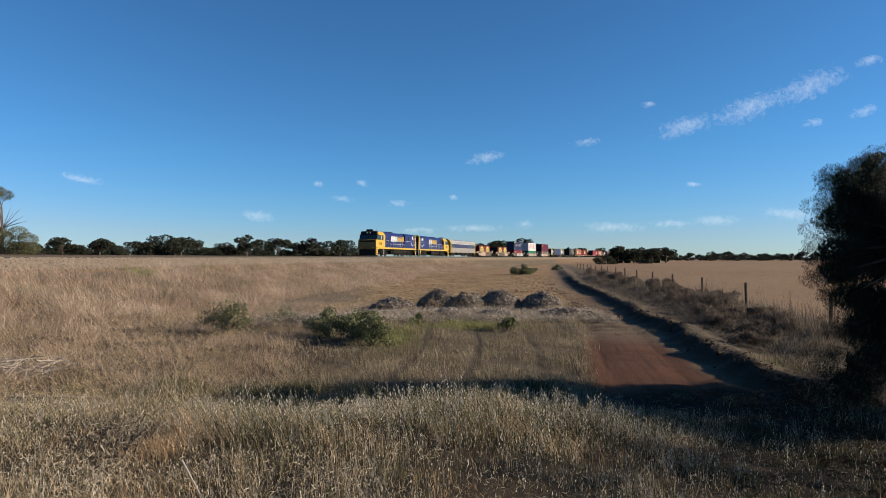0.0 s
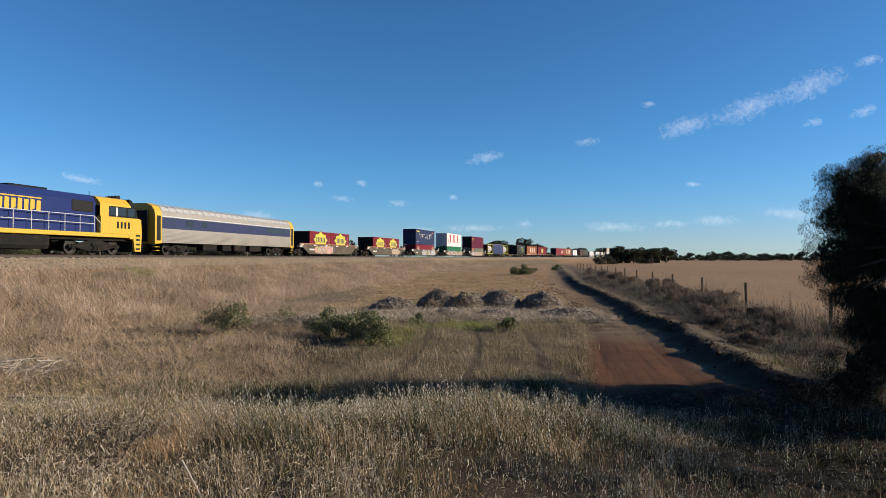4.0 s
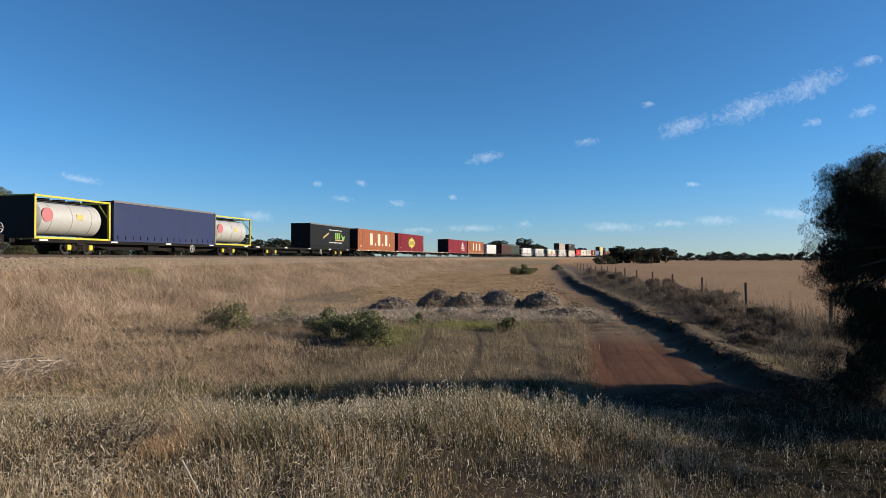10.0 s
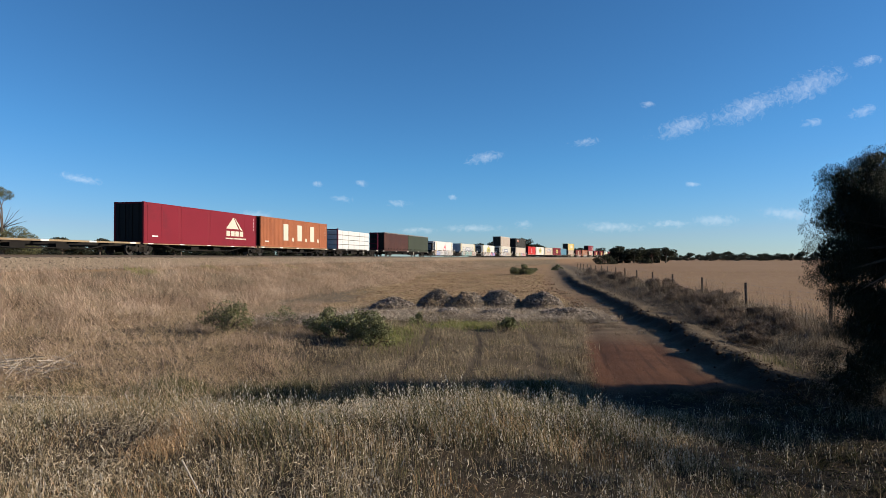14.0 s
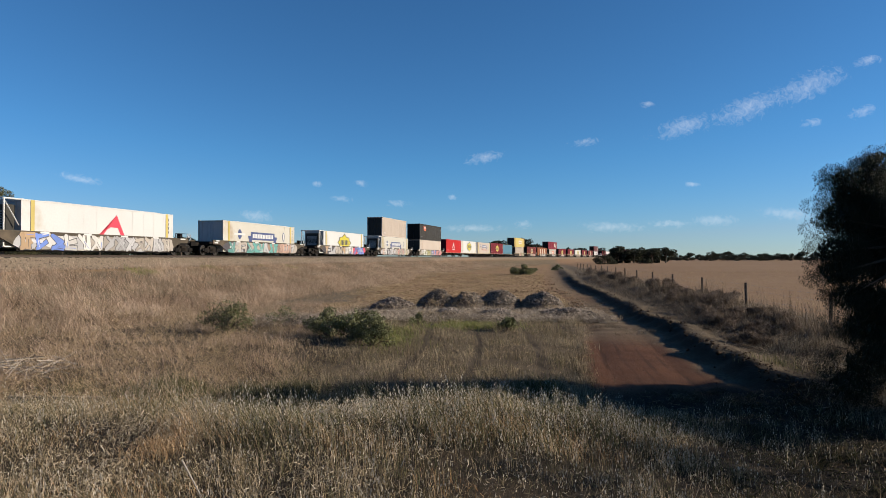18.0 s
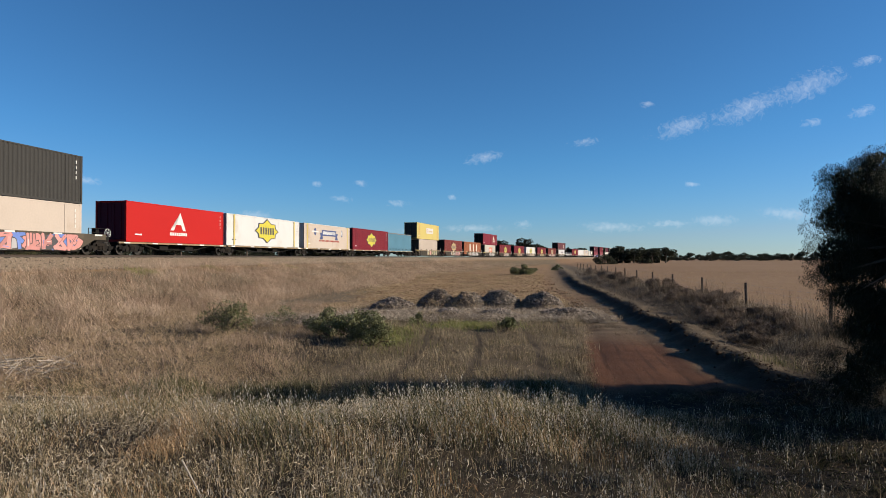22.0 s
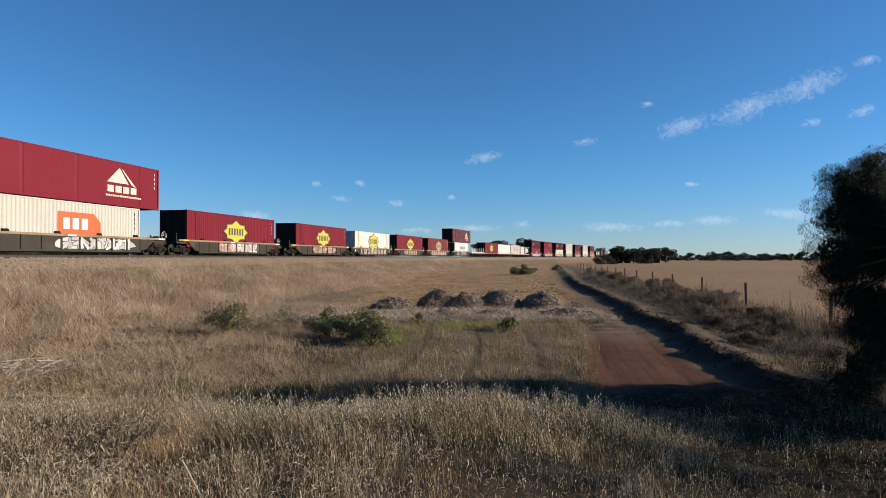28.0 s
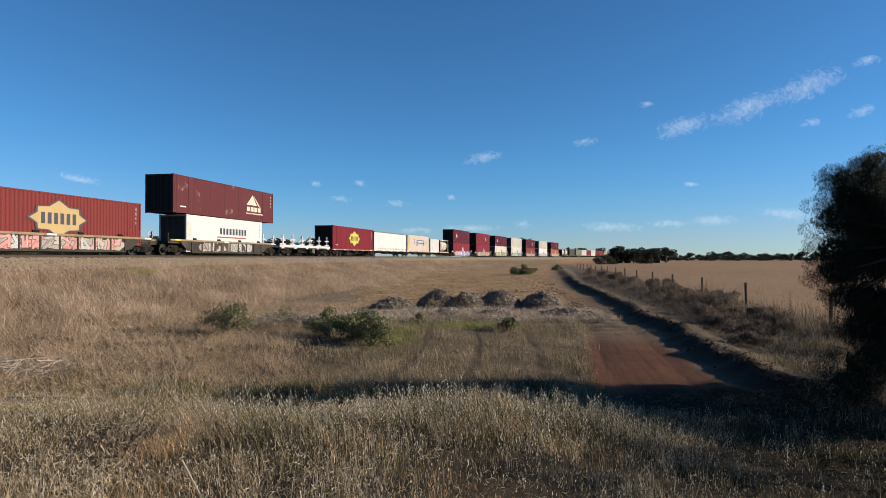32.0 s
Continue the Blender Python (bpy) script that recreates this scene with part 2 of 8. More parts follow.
gx = axis_points(((-3500, -400, 250), (-400, -80, 16), (-80, -24, 1.2), (-24, -8, 0.4), (-8, 14, 0.16), (14, 40, 0.6), (40, 120, 2.5), (120, 500, 20), (500, 3500, 250)))
gy = axis_points(((-400, -40, 30), (-40, -4, 2), (-4, 30, 0.2), (30, 60, 0.5), (60, 150, 1.5), (150, 420, 6), (420, 1000, 40), (1000, 4400, 250)))
GX, GY = np.meshgrid(gx, gy)
GZ = ground_z(GX, GY)
nx, ny = len(gx), len(gy)
idx = np.arange(nx * ny).reshape(ny, nx)
quads = np.stack([idx[:-1, :-1], idx[:-1, 1:], idx[1:, 1:], idx[1:, :-1]], -1).reshape(-1, 4)


def ground_material():
    m = bpy.data.materials.new("soil_and_stubble")
    m.use_nodes = True
    n, l = m.node_tree.nodes, m.node_tree.links
    b = n["Principled BSDF"]
    b.inputs["Roughness"].default_value = 0.95
    b.inputs["Specular IOR Level"].default_value = 0.1
    tc = n.new("ShaderNodeTexCoord")

    def noise_tex(scale, detail=5, rough=0.6, warp=None):
        t = n.new("ShaderNodeTexNoise")
        t.inputs["Scale"].default_value = scale
        t.inputs["Detail"].default_value = detail
        t.inputs["Roughness"].default_value = rough
        l.new(tc.outputs["Object"], t.inputs["Vector"])
        return t.outputs[0]

    def attr(name):
        a = n.new("ShaderNodeAttribute")
        a.attribute_name = name
        return a.outputs["Fac"]

    def ramp(v, a, c):
        r = n.new("ShaderNodeMapRange")
        r.inputs["From Min"].default_value = a
        r.inputs["From Max"].default_value = c
        l.new(v, r.inputs["Value"])
        return r.outputs[0]

    def mix(fac, a, c):
        x = n.new("ShaderNodeMix")
        x.data_type = 'RGBA'
        for key, val in (("Factor", fac), ("A", a), ("B", c)):
            if isinstance(val, tuple):
                x.inputs[key].default_value = (*[v * TONE_SCALE for v in val], 1)
            elif isinstance(val, float):
                x.inputs[key].default_value = val
            else:
                l.new(val, x.inputs[key])
        return x.outputs["Result"]

    def mul(a, c):
        x = n.new("ShaderNodeMath")
        x.operation = 'MULTIPLY'
        for i, val in enumerate((a, c)):
            if isinstance(val, float):
                x.inputs[i].default_value = val
            else:
                l.new(val, x.inputs[i])
        return x.outputs[0]

    base = mix(ramp(noise_tex(0.9), 0.35, 0.7), (0.110, 0.082, 0.052), (0.190, 0.146, 0.096))
    base = mix(ramp(noise_tex(14.0), 0.45, 0.75), base, (0.260, 0.205, 0.140))
    # dark soil tone, which also carries painted shade on the ground
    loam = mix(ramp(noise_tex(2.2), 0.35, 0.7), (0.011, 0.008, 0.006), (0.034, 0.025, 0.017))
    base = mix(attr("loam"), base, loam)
    base = mix(mul(attr("green"), ramp(noise_tex(2.0), 0.3, 0.6)), base, (0.060, 0.072, 0.020))
    red = mix(ramp(noise_tex(1.1), 0.3, 0.7), (0.072, 0.031, 0.017), (0.112, 0.051, 0.028))
    red = mix(ramp(noise_tex(26.0), 0.5, 0.8), red, (0.160, 0.088, 0.054))
    streak = n.new("ShaderNodeTexNoise")
    streak.inputs["Scale"].default_value = 1.0
    streak.inputs["Detail"].default_value = 4
    lane = n.new("ShaderNodeCombineXYZ")
    l.new(mul(attr("across"), 6.0), lane.inputs[0])
    l.new(mul(attr("along"), 0.22), lane.inputs[1])
    l.new(lane.outputs[0], streak.inputs["Vector"])
    red = mix(mul(ramp(streak.outputs[0], 0.52, 0.66), 0.75), red, (0.050, 0.024, 0.015))
    base = mix(attr("road"), base, red)
    bare = mix(ramp(noise_tex(0.5), 0.3, 0.7), (0.235, 0.142, 0.076), (0.325, 0.215, 0.124))
    base = mix(mul(attr("bare"), ramp(noise_tex(3.0), 0.25, 0.55)), base, bare)
    field = mix(ramp(noise_tex(0.02), 0.35, 0.65), (0.200, 0.116, 0.064), (0.256, 0.164, 0.096))
    field = mix(ramp(noise_tex(1.5, 8, 0.75), 0.4, 0.75), field, (0.288, 0.200, 0.124))
    base = mix(attr("field"), base, field)
    l.new(base, b.inputs["Base Color"])
    bp = n.new("ShaderNodeBump")
    bp.inputs["Strength"].default_value = 0.7
    bp.inputs["Distance"].default_value = 0.04
    l.new(noise_tex(18.0, 6, 0.7), bp.inputs["Height"])
    l.new(bp.outputs[0], b.inputs["Normal"])
    return m


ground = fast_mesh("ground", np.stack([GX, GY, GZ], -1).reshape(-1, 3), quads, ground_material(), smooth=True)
tagged(ground, "dry rural ground with red soil and stubble", "ground", kind="structure")
gs, gd = line_of(GX, GY)
FENCE0, FENCE1 = (11.14, 18.4), (24.9, 116.0)


def fence_x(y):
    return FENCE0[0] + (y - FENCE0[1]) * (FENCE1[0] - FENCE0[0]) / (FENCE1[1] - FENCE0[1])


def masks(x, y):
    s, d = line_of(x, y)
    n1, n2 = wave(x, y, 1.3, 11), wave(x, y, 6, 12)
    u = np.abs(x - road_x(y)) + 0.25 * n1
    road = smooth_step((road_half(y) + 0.30 - u) / 0.4) * smooth_step((y - 10.6) / 1.6) * smooth_step((140 - y) / 30) * (0.3 + 0.7 * smooth_step((20.5 + n2 - y) / 4) + 0.4 * np.exp(-((y - 36) / 6) ** 2)) * (1 - 0.6 * np.exp(-((x - road_x(y)) / 0.3) ** 2) * smooth_step((y - 19) / 4))
    road = road * (1 - 0.55 * smooth_step((y - 19) / 3) * smooth_step((37 - y) / 4) * smooth_step((wave(x, y, 2.2, 13) + 0.15) / 0.2))
    field = smooth_step((x - fence_x(y) - 0.6 + 0.4 * n1) / 1.2)
    field = np.maximum(field, smooth_step((-d - 12) / 6))
    bare = smooth_step((y - 32 - 3 * n2) / 6) * smooth_step((d - 11.5) / 3) * smooth_step((x + 6 + n2) / 3) * smooth_step((road_x(y) + 1 - x) / 2)
    bare = np.maximum(bare, smooth_step((d - 3) / 0.8) * smooth_step((6.0 - d) / 1.0))
    green = np.exp(-((x - 0.9) / 1.5) ** 2 - ((y - 21.6) / 1.0) ** 2) + np.exp(-((x + 1.5) / 0.7) ** 2 - ((y - 18.6) / 1.7) ** 2)
    # dark soil by the road, kept darker to deepen the tree's shade
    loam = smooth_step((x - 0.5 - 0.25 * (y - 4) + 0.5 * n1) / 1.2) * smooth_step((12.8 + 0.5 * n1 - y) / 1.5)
    loam = np.maximum(loam, 0.35 * smooth_step((x + 2.6 + n2) / 2) * smooth_step((y - 9) / 1) * smooth_step((26 - y) / 4) * smooth_step((road_x(y) - 1 - x) / 0.6))
    loam = np.maximum(loam, 0.65 * smooth_step((x - bank_x(y)) / 0.8) * smooth_step((fence_x(y) - x) / 1.0) * smooth_step((90 - y) / 30))
    # windrow soil, with the shade of its road face in the tone
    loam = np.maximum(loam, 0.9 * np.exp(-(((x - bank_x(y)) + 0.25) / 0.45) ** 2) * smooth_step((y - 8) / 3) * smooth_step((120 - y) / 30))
    # shade between the front stems, painted as darker ground
    loam = np.maximum(loam, 0.75 * smooth_step((10.6 + 0.5 * n1 - y) / 1.0))
    loam = np.maximum(loam, 0.5 * smooth_step((y - 18) / 4) * smooth_step((40 - y) / 5) * smooth_step((2.2 - np.abs(x - road_x(y))) / 0.8) * smooth_step((wave(x, y, 1.6, 14) + 0.1) / 0.25))
    # shade under the tall left grass, painted as darker ground
    loam = np.maximum(loam, 0.6 * smooth_step((-1.0 - x) / 2) * smooth_step((y - 9) / 1) * smooth_step((27 - y) / 4))
    rut = np.abs(((x - 0.09 * y + 0.25 * np.sin(y * 0.3)) / 1.5) % 1.0 - 0.5)
    loam = np.maximum(loam, 0.8 * np.exp(-(rut / 0.07) ** 2) * smooth_step((x + 3.5) / 1.5) * smooth_step((y - 9) / 1) * smooth_step((24 - y) / 2) * smooth_step((road_x(y) - 1 - x) / 0.6))
    return road, field, bare, np.clip(green, 0, 1), loam, x - road_x(y), y


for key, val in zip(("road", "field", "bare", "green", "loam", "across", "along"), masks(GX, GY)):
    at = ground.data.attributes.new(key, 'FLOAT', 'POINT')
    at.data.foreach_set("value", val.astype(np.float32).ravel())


# ---- track
def strip(name, offs, material, s0, s1, step, close=False):
    """A strip that follows the line: offs are (distance from the middle, height) pairs across it."""
    ss = np.arange(s0, s1 + step / 2, step)
    v = []
    for s in ss:
        for o, z in offs:
            x, y, a = line_at(s, o)
            v.append((x, y, z))
    n = len(offs)
    f = []
    for i in range(len(ss) - 1):
        for j in range(n - 1 + (1 if close else 0)):
            k = (j + 1) % n
            f.append((i * n + j, i * n + k, (i + 1) * n + k, (i + 1) * n + j))
    return mesh_object(name, v, f, material)


BALLAST = mat("ballast_stone", (0.24, 0.185, 0.13), 0.95, 0, 0.45, 5, 16, bump=1.0, spec=0.2)
tagged(strip("track_ballast", ((-4.2, 1.7), (-1.75, 2.36), (1.75, 2.36), (3.9, 1.72)), BALLAST, -680, 1000, 4.0), "brown stone ballast shoulder of the railway", "ballast", kind="structure")
for k, o in enumerate((0.755, -0.755)):
    z = RAIL_Z
    prof = [(o - 0.07, z - 0.165), (o + 0.07, z - 0.165), (o + 0.065, z - 0.15), (o + 0.012, z - 0.13), (o + 0.012, z - 0.045), (o + 0.035, z - 0.035), (o + 0.035, z - 0.003), (o + 0.025, z),
            (o - 0.025, z), (o - 0.035, z - 0.003), (o - 0.035, z - 0.035), (o - 0.012, z - 0.045), (o - 0.012, z - 0.13), (o - 0.065, z - 0.15)]
    tagged(strip("rail", prof, mat("rusty_rail_steel", (0.06, 0.042, 0.032), 0.55, 0.5, 0.2, 2, 20), -680, 1000, 4.0, True), "worn steel rail, brown on its side", "rail", "rails of the track", kind="structure")

# ---- grass, as joined stuff: narrow blades, bent, of uneven height
NP = np.random.RandomState(7)


def blades(name, xy, height, width, lean, material, label, wind=(-0.18, 0.05), segs=2, heads=0.0, head_mat=None, lift=None):
    n = len(xy)
    x, y = xy[:, 0], xy[:, 1]
    z = (lift(x, y) if lift else ground_z(x, y)) - 0.02
    h = height * NP.uniform(0.4, 1.2, n) * np.clip(0.85 + 0.9 * wave(x, y, 2.7, 91) + 0.5 * wave(x, y, 0.9, 92), 0.35, 1.5)
    swirl = 2.4 * wave(x, y, 3.5, 93)
    a = NP.uniform(0, 2 * np.pi, n)
    dx, dy = np.cos(a) * width * 0.5, np.sin(a) * width * 0.5
    la = NP.uniform(0, 2 * np.pi, n) * 0.6 + swirl + 3.0
    lr = lean * NP.uniform(0.2, 1.2, n) * h
    lx, ly = np.cos(la) * lr + wind[0] * h, np.sin(la) * lr + wind[1] * h
    base = np.stack([x, y, z], -1)
    levels = ((0, 1.0), (0.5, 0.8), (1.0, 0.25)) if segs == 2 else ((0, 1.0), (1.0, 0.3))
    vs = []
    for t, w in levels:
        cx, cy, cz = x + lx * t ** 1.8, y + ly * t ** 1.8, z + h * t * (1 - 0.10 * t)
        vs += [np.stack([cx - dx * w, cy - dy * w, cz], -1), np.stack([cx + dx * w, cy + dy * w, cz], -1)]
    k = len(vs)
    V = np.stack(vs, 1).reshape(-1, 3)
    o = np.arange(n)[:, None] * k
    F = np.concatenate([o + np.array([[2 * j, 2 * j + 1, 2 * j + 3, 2 * j + 2]]) for j in range(k // 2 - 1)], 0)
    ob = fast_mesh(name, V, F, material)
    tagged(ob, label, "grass", kind="stuff")
    if heads > 0:
        pick = NP.rand(n) < heads
        m = pick.sum()
        tip = np.stack([x + lx, y + ly, z + h * 0.9], -1)[pick]
        q = []
        for j in range(5):
            off = np.stack([NP.uniform(-0.02, 0.02, m), NP.uniform(-0.02, 0.02, m), -0.028 * j + NP.uniform(-0.008, 0.008, m)], -1)
            c = tip + off
            b = NP.uniform(0, 2 * np.pi, m)
            ux, uy = np.cos(b) * 0.0055, np.sin(b) * 0.0055
            zz = NP.uniform(0.010, 0.017, m)
            q.append(np.stack([c + np.stack([0 * ux, 0 * ux, zz], -1), c + np.stack([ux, uy, 0 * ux], -1), c - np.stack([0 * ux - ux * 0.5, 0 * ux, zz], -1), c - np.stack([ux, uy, 0 * ux], -1)], 1))
        V = np.concatenate(q, 0).reshape(-1, 3)
        F = np.arange(len(V)).reshape(-1, 4)
        tagged(fast_mesh("grass_seed_heads", V, F, head_mat), "pale oat seed heads on the grass stems", "seed heads", kind="stuff")
    return ob


def chips(name, xy, length, width, top, material, label, flat=0.5):
    """Broken straws lying every way, one on the other."""
    n = len(xy)
    c = np.stack([xy[:, 0], xy[:, 1], ground_z(xy[:, 0], xy[:, 1]) + top * NP.rand(n) ** 1.6], -1)
    u = NP.normal(size=(n, 3)) * np.array([1, 1, flat])
    u /= np.linalg.norm(u, axis=1)[:, None]
    p = np.cross(u, NP.normal(size=(n, 3)))
    p /= np.linalg.norm(p, axis=1)[:, None]
    u *= (length * NP.uniform(0.3, 1.3, n))[:, None] * 0.5
    p *= (width * NP.uniform(0.5, 1.4, n))[:, None] * 0.5
    c[:, 2] += np.abs(u[:, 2]) * 0.8
    V = np.stack([c - u - p * 0.6, c - u + p * 0.6, c + u + p, c + u - p], 1).reshape(-1, 3)
    return tagged(fast_mesh(name, V, np.arange(4 * n).reshape(-1, 4), material), label, "straw", kind="stuff")


def scatter(n, x0, x1, y0, y1, keep, power=1.0):
    """n tries in a box, denser near y0; keep gives the share kept."""
    u = NP.rand(n) ** power
    xy = np.stack([NP.uniform(x0, x1, n), y0 + (y1 - y0) * u], -1)
    return xy[NP.rand(n) < keep(xy[:, 0], xy[:, 1])]


def seen(x, y, margin=1.06):
    """Within the sweep of ground that the camera looks over."""
    return (np.abs(x) < (y + 1.0) * 0.715 * margin + 0.6).astype(float)


def off_road(x, y):
    u = np.abs(x - road_x(y)) + 0.3 * wave(x, y, 1.1, 21) + 3 * smooth_step((10.2 - y) / 1.5)
    return smooth_step((u - road_half(y) + 0.10) / 0.25) * np.where((x < road_x(y)) | (y < 9.5), 1.0, smooth_step((x - bank_x(y) + 0.1) / 0.5))


def patchy(x, y, scale, seed, lo=0.0):
    return np.clip(0.5 + 1.6 * wave(x, y, scale, seed), lo, 1)


STRAW = mat("straw_grass", (0.403, 0.302, 0.181), 0.7, 0, 0.18, 0.5, 30, island=0.45, trans=0.3, spec=0.25)
GREYSTRAW = mat("grey_weathered_grass", (0.302, 0.252, 0.176), 0.75, 0, 0.2, 0.5, 30, island=0.45, trans=0.25, spec=0.2)
GREENG = mat("green_grass", (0.225, 0.235, 0.075), 0.6, 0, 0.25, 0.8, 30, island=0.4, trans=0.35, spec=0.3)
SEED = mat("pale_seed_heads", (0.440, 0.395, 0.320), 0.6, 0, 0.15, 1, 30, island=0.4, trans=0.4)


PALESTRAW = leafy("pale_fluffy_straw", ((0.20, 0.15, 0.09), (0.40, 0.32, 0.215), (0.56, 0.47, 0.34), (0.66, 0.58, 0.45)), 0.3, 1.0, 0.35)
HOLLOW = leafy("grey_brown_mixed_grass", ((0.173, 0.129, 0.07), (0.339, 0.252, 0.144), (0.49, 0.367, 0.219), (0.634, 0.49, 0.317)), 0.4, 0.5, 0.3)
FINEPINK = leafy("fine_reddish_grass", ((0.100, 0.070, 0.048), (0.280, 0.197, 0.138), (0.480, 0.345, 0.245), (0.610, 0.455, 0.332), (0.730, 0.575, 0.435)), 0.6, 0.35, 0.35)
HOLLOWGREY = leafy("grey_brown_upright_grass", ((0.066, 0.053, 0.033), (0.158, 0.125, 0.080), (0.300, 0.239, 0.158), (0.470, 0.381, 0.262)), 0.55, 0.5)
VERGE = leafy("grey_verge_grass", ((0.060, 0.046, 0.032), (0.130, 0.101, 0.072), (0.225, 0.178, 0.130), (0.330, 0.266, 0.198)), 0.5, 0.45)


def foreground(x, y):
    return seen(x, y) * off_road(x, y) * smooth_step((10.1 + 0.4 * wave(x, y, 3, 31) - y) / 1.0)


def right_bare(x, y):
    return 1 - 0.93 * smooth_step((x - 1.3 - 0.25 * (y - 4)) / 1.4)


LITTER = leafy("fallen_straw_and_leaves", ((0.036, 0.029, 0.017), (0.085, 0.066, 0.040), (0.190, 0.146, 0.088), (0.340, 0.267, 0.172), (0.530, 0.430, 0.300), (0.700, 0.600, 0.450)), 0.30, 1.1)
RUST = leafy("orange_brown_dead_stems", ((0.149, 0.081, 0.035), (0.324, 0.189, 0.088), (0.446, 0.29, 0.155), (0.54, 0.392, 0.243)), 0.3)
AMBER = leafy("amber_dead_stems", ((0.200, 0.120, 0.058), (0.430, 0.275, 0.145), (0.600, 0.425, 0.255), (0.720, 0.570, 0.390)), 0.3)
MIXED = leafy("mixed_dry_stems", ((0.050, 0.046, 0.022), (0.125, 0.106, 0.054), (0.265, 0.207, 0.122), (0.480, 0.374, 0.243), (0.680, 0.550, 0.385)), 0.45, 0.7)
OLIVES = leafy("olive_and_straw_stems", ((0.036, 0.042, 0.018), (0.080, 0.086, 0.036), (0.160, 0.152, 0.070), (0.320, 0.265, 0.160)), 0.4, 0.8)
# dark green weeds, their tones lowered further to deepen the roadside shade
SHADEWEED = leafy("low_dark_weeds", ((0.009, 0.009, 0.005), (0.019, 0.021, 0.008), (0.041, 0.045, 0.013), (0.064, 0.05, 0.028), (0.128, 0.094, 0.06), (0.255, 0.203, 0.143)), 0.4, 1.0)


def left_share(x, y):
    return 0.1 + 0.9 * smooth_step((-0.9 + 0.8 * wave(x, y, 2.5, 33) - x) / 2.0)


def middle(x, y):
    s, d = line_of(x, y)
    return seen(x, y) * off_road(x, y) * (x < road_x(y)) * smooth_step((y - 8.6) / 0.8) * smooth_step((d - 10) / 3)


def left_tall(x, y):
    return smooth_step((-1.6 - 0.06 * y + 1.2 * wave(x, y, 5, 51) - x) / 2.0)


def wheel_marks(x, y):
    w = np.abs(((x - 0.09 * y + 0.25 * np.sin(y * 0.3)) / 1.5) % 1.0 - 0.5)
    return np.where((x > -4) & (y < 24), 0.15 + 0.85 * smooth_step((w - 0.04) / 0.07), 1.0)


chips("fallen_straw", scatter(300000, -8, 6.5, 2.5, 10.2, lambda x, y: foreground(x, y) * right_bare(x, y) ** 3 * (0.22 + 0.78 * left_share(x, y)) * (1 - 0.45 * smooth_step((-3.0 - x) / 1.5)) * patchy(x, y, 0.8, 42, 0.3), 1.25), 0.038, 0.0040, 0.17, LITTER,
      "matted pale and brown straw on the rise in front", 0.85)
blades("dry_grass", scatter(150000, -8, 8.5, 2.6, 10.2, lambda x, y: foreground(x, y) * right_bare(x, y) * (1 - 0.4 * smooth_step((-3.3 - x) / 1.2)) * patchy(x, y, 0.9, 41, 0.12)), 0.23, 0.0032, 0.42, MIXED,
       "mixed straw-coloured grass on the rise in front", heads=0.10, head_mat=SEED)
blades("dry_grass", scatter(60000, -8, 2.5, 2.6, 9.8, lambda x, y: foreground(x, y) * right_bare(x, y) * patchy(x, y, 1.2, 88, 0.05) * left_share(x, y)), 0.24, 0.0028, 1.5, MIXED,
       "fallen straw stems on the rise in front")
blades("dry_grass", scatter(12000, -3.0, -1.9, 4.7, 6.5, lambda x, y: np.exp(-((x + 2.45) / 0.17) ** 2 - ((y - 5.55) / 0.30) ** 2)), 0.44, 0.0045, 0.5, AMBER,
       "amber dead tuft on the rise in front")
blades("dry_grass", scatter(34000, -7, 6, 2.6, 10.0, lambda x, y: foreground(x, y) * right_bare(x, y) * (wave(x, y, 1.5, 47) > 0.20)), 0.22, 0.0050, 0.6, RUST,
       "orange-brown dead tufts on the rise in front")
blades("green_grass", scatter(110000, -7, 8.5, 2.6, 10.2, lambda x, y: foreground(x, y) * right_bare(x, y) * patchy(x, y, 1.3, 43, 0.1) * (0.3 + 0.7 * smooth_step((x + 2.6) / 2)) * (0.35 + 0.65 * smooth_step((y - 5.0) / 2))), 0.22, 0.0042, 0.38, OLIVES,
       "olive green grass stems among the dry ones", heads=0.05, head_mat=SEED)
blades("dry_grass", scatter(22000, -6, 4.8, 5.5, 10.0, lambda x, y: foreground(x, y) * patchy(x, y, 0.9, 48, 0.0) * (0.25 + 0.75 * smooth_step((x + 3.6) / 2)) * (1 - 0.85 * smooth_step((x - 1.6) / 1.4))), 0.36, 0.0034, 0.28, OLIVES,
       "tall oat stems along the edge of the rise", heads=0.40, head_mat=SEED)
chips("fallen_straw", scatter(240000, -22, 6, 9.0, 27, lambda x, y: middle(x, y) * wheel_marks(x, y) * patchy(x, y, 1.4, 49, 0.15) * (0.12 + 0.88 * left_tall(x, y)), 1.5), 0.15, 0.0045, 0.30, HOLLOW,
      "tangled grey-brown straw in the hollow", 0.8)
chips("fallen_straw", scatter(130000, -7.5, 2.5, 2.6, 9.8, lambda x, y: foreground(x, y) * right_bare(x, y) * smooth_step((0.4 - x) / 1.5) * smooth_step((wave(x, y, 1.7, 79) + 0.5 * wave(x, y, 0.5, 80) - 0.16) / 0.12) * (1 - 0.6 * smooth_step((-3.2 - x) / 1.2))), 0.060, 0.0050, 0.22, PALESTRAW,
      "pale fluffy heads of dry grass on the rise in front", 1.0)
blades("dead_weeds", scatter(120000, -0.5, 9, 2.8, 11.6, lambda x, y: seen(x, y) * (1 - right_bare(x, y) * 0.9) * patchy(x, y, 0.7, 44, 0.2)), 0.075, 0.011, 1.1, SHADEWEED,
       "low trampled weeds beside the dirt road")
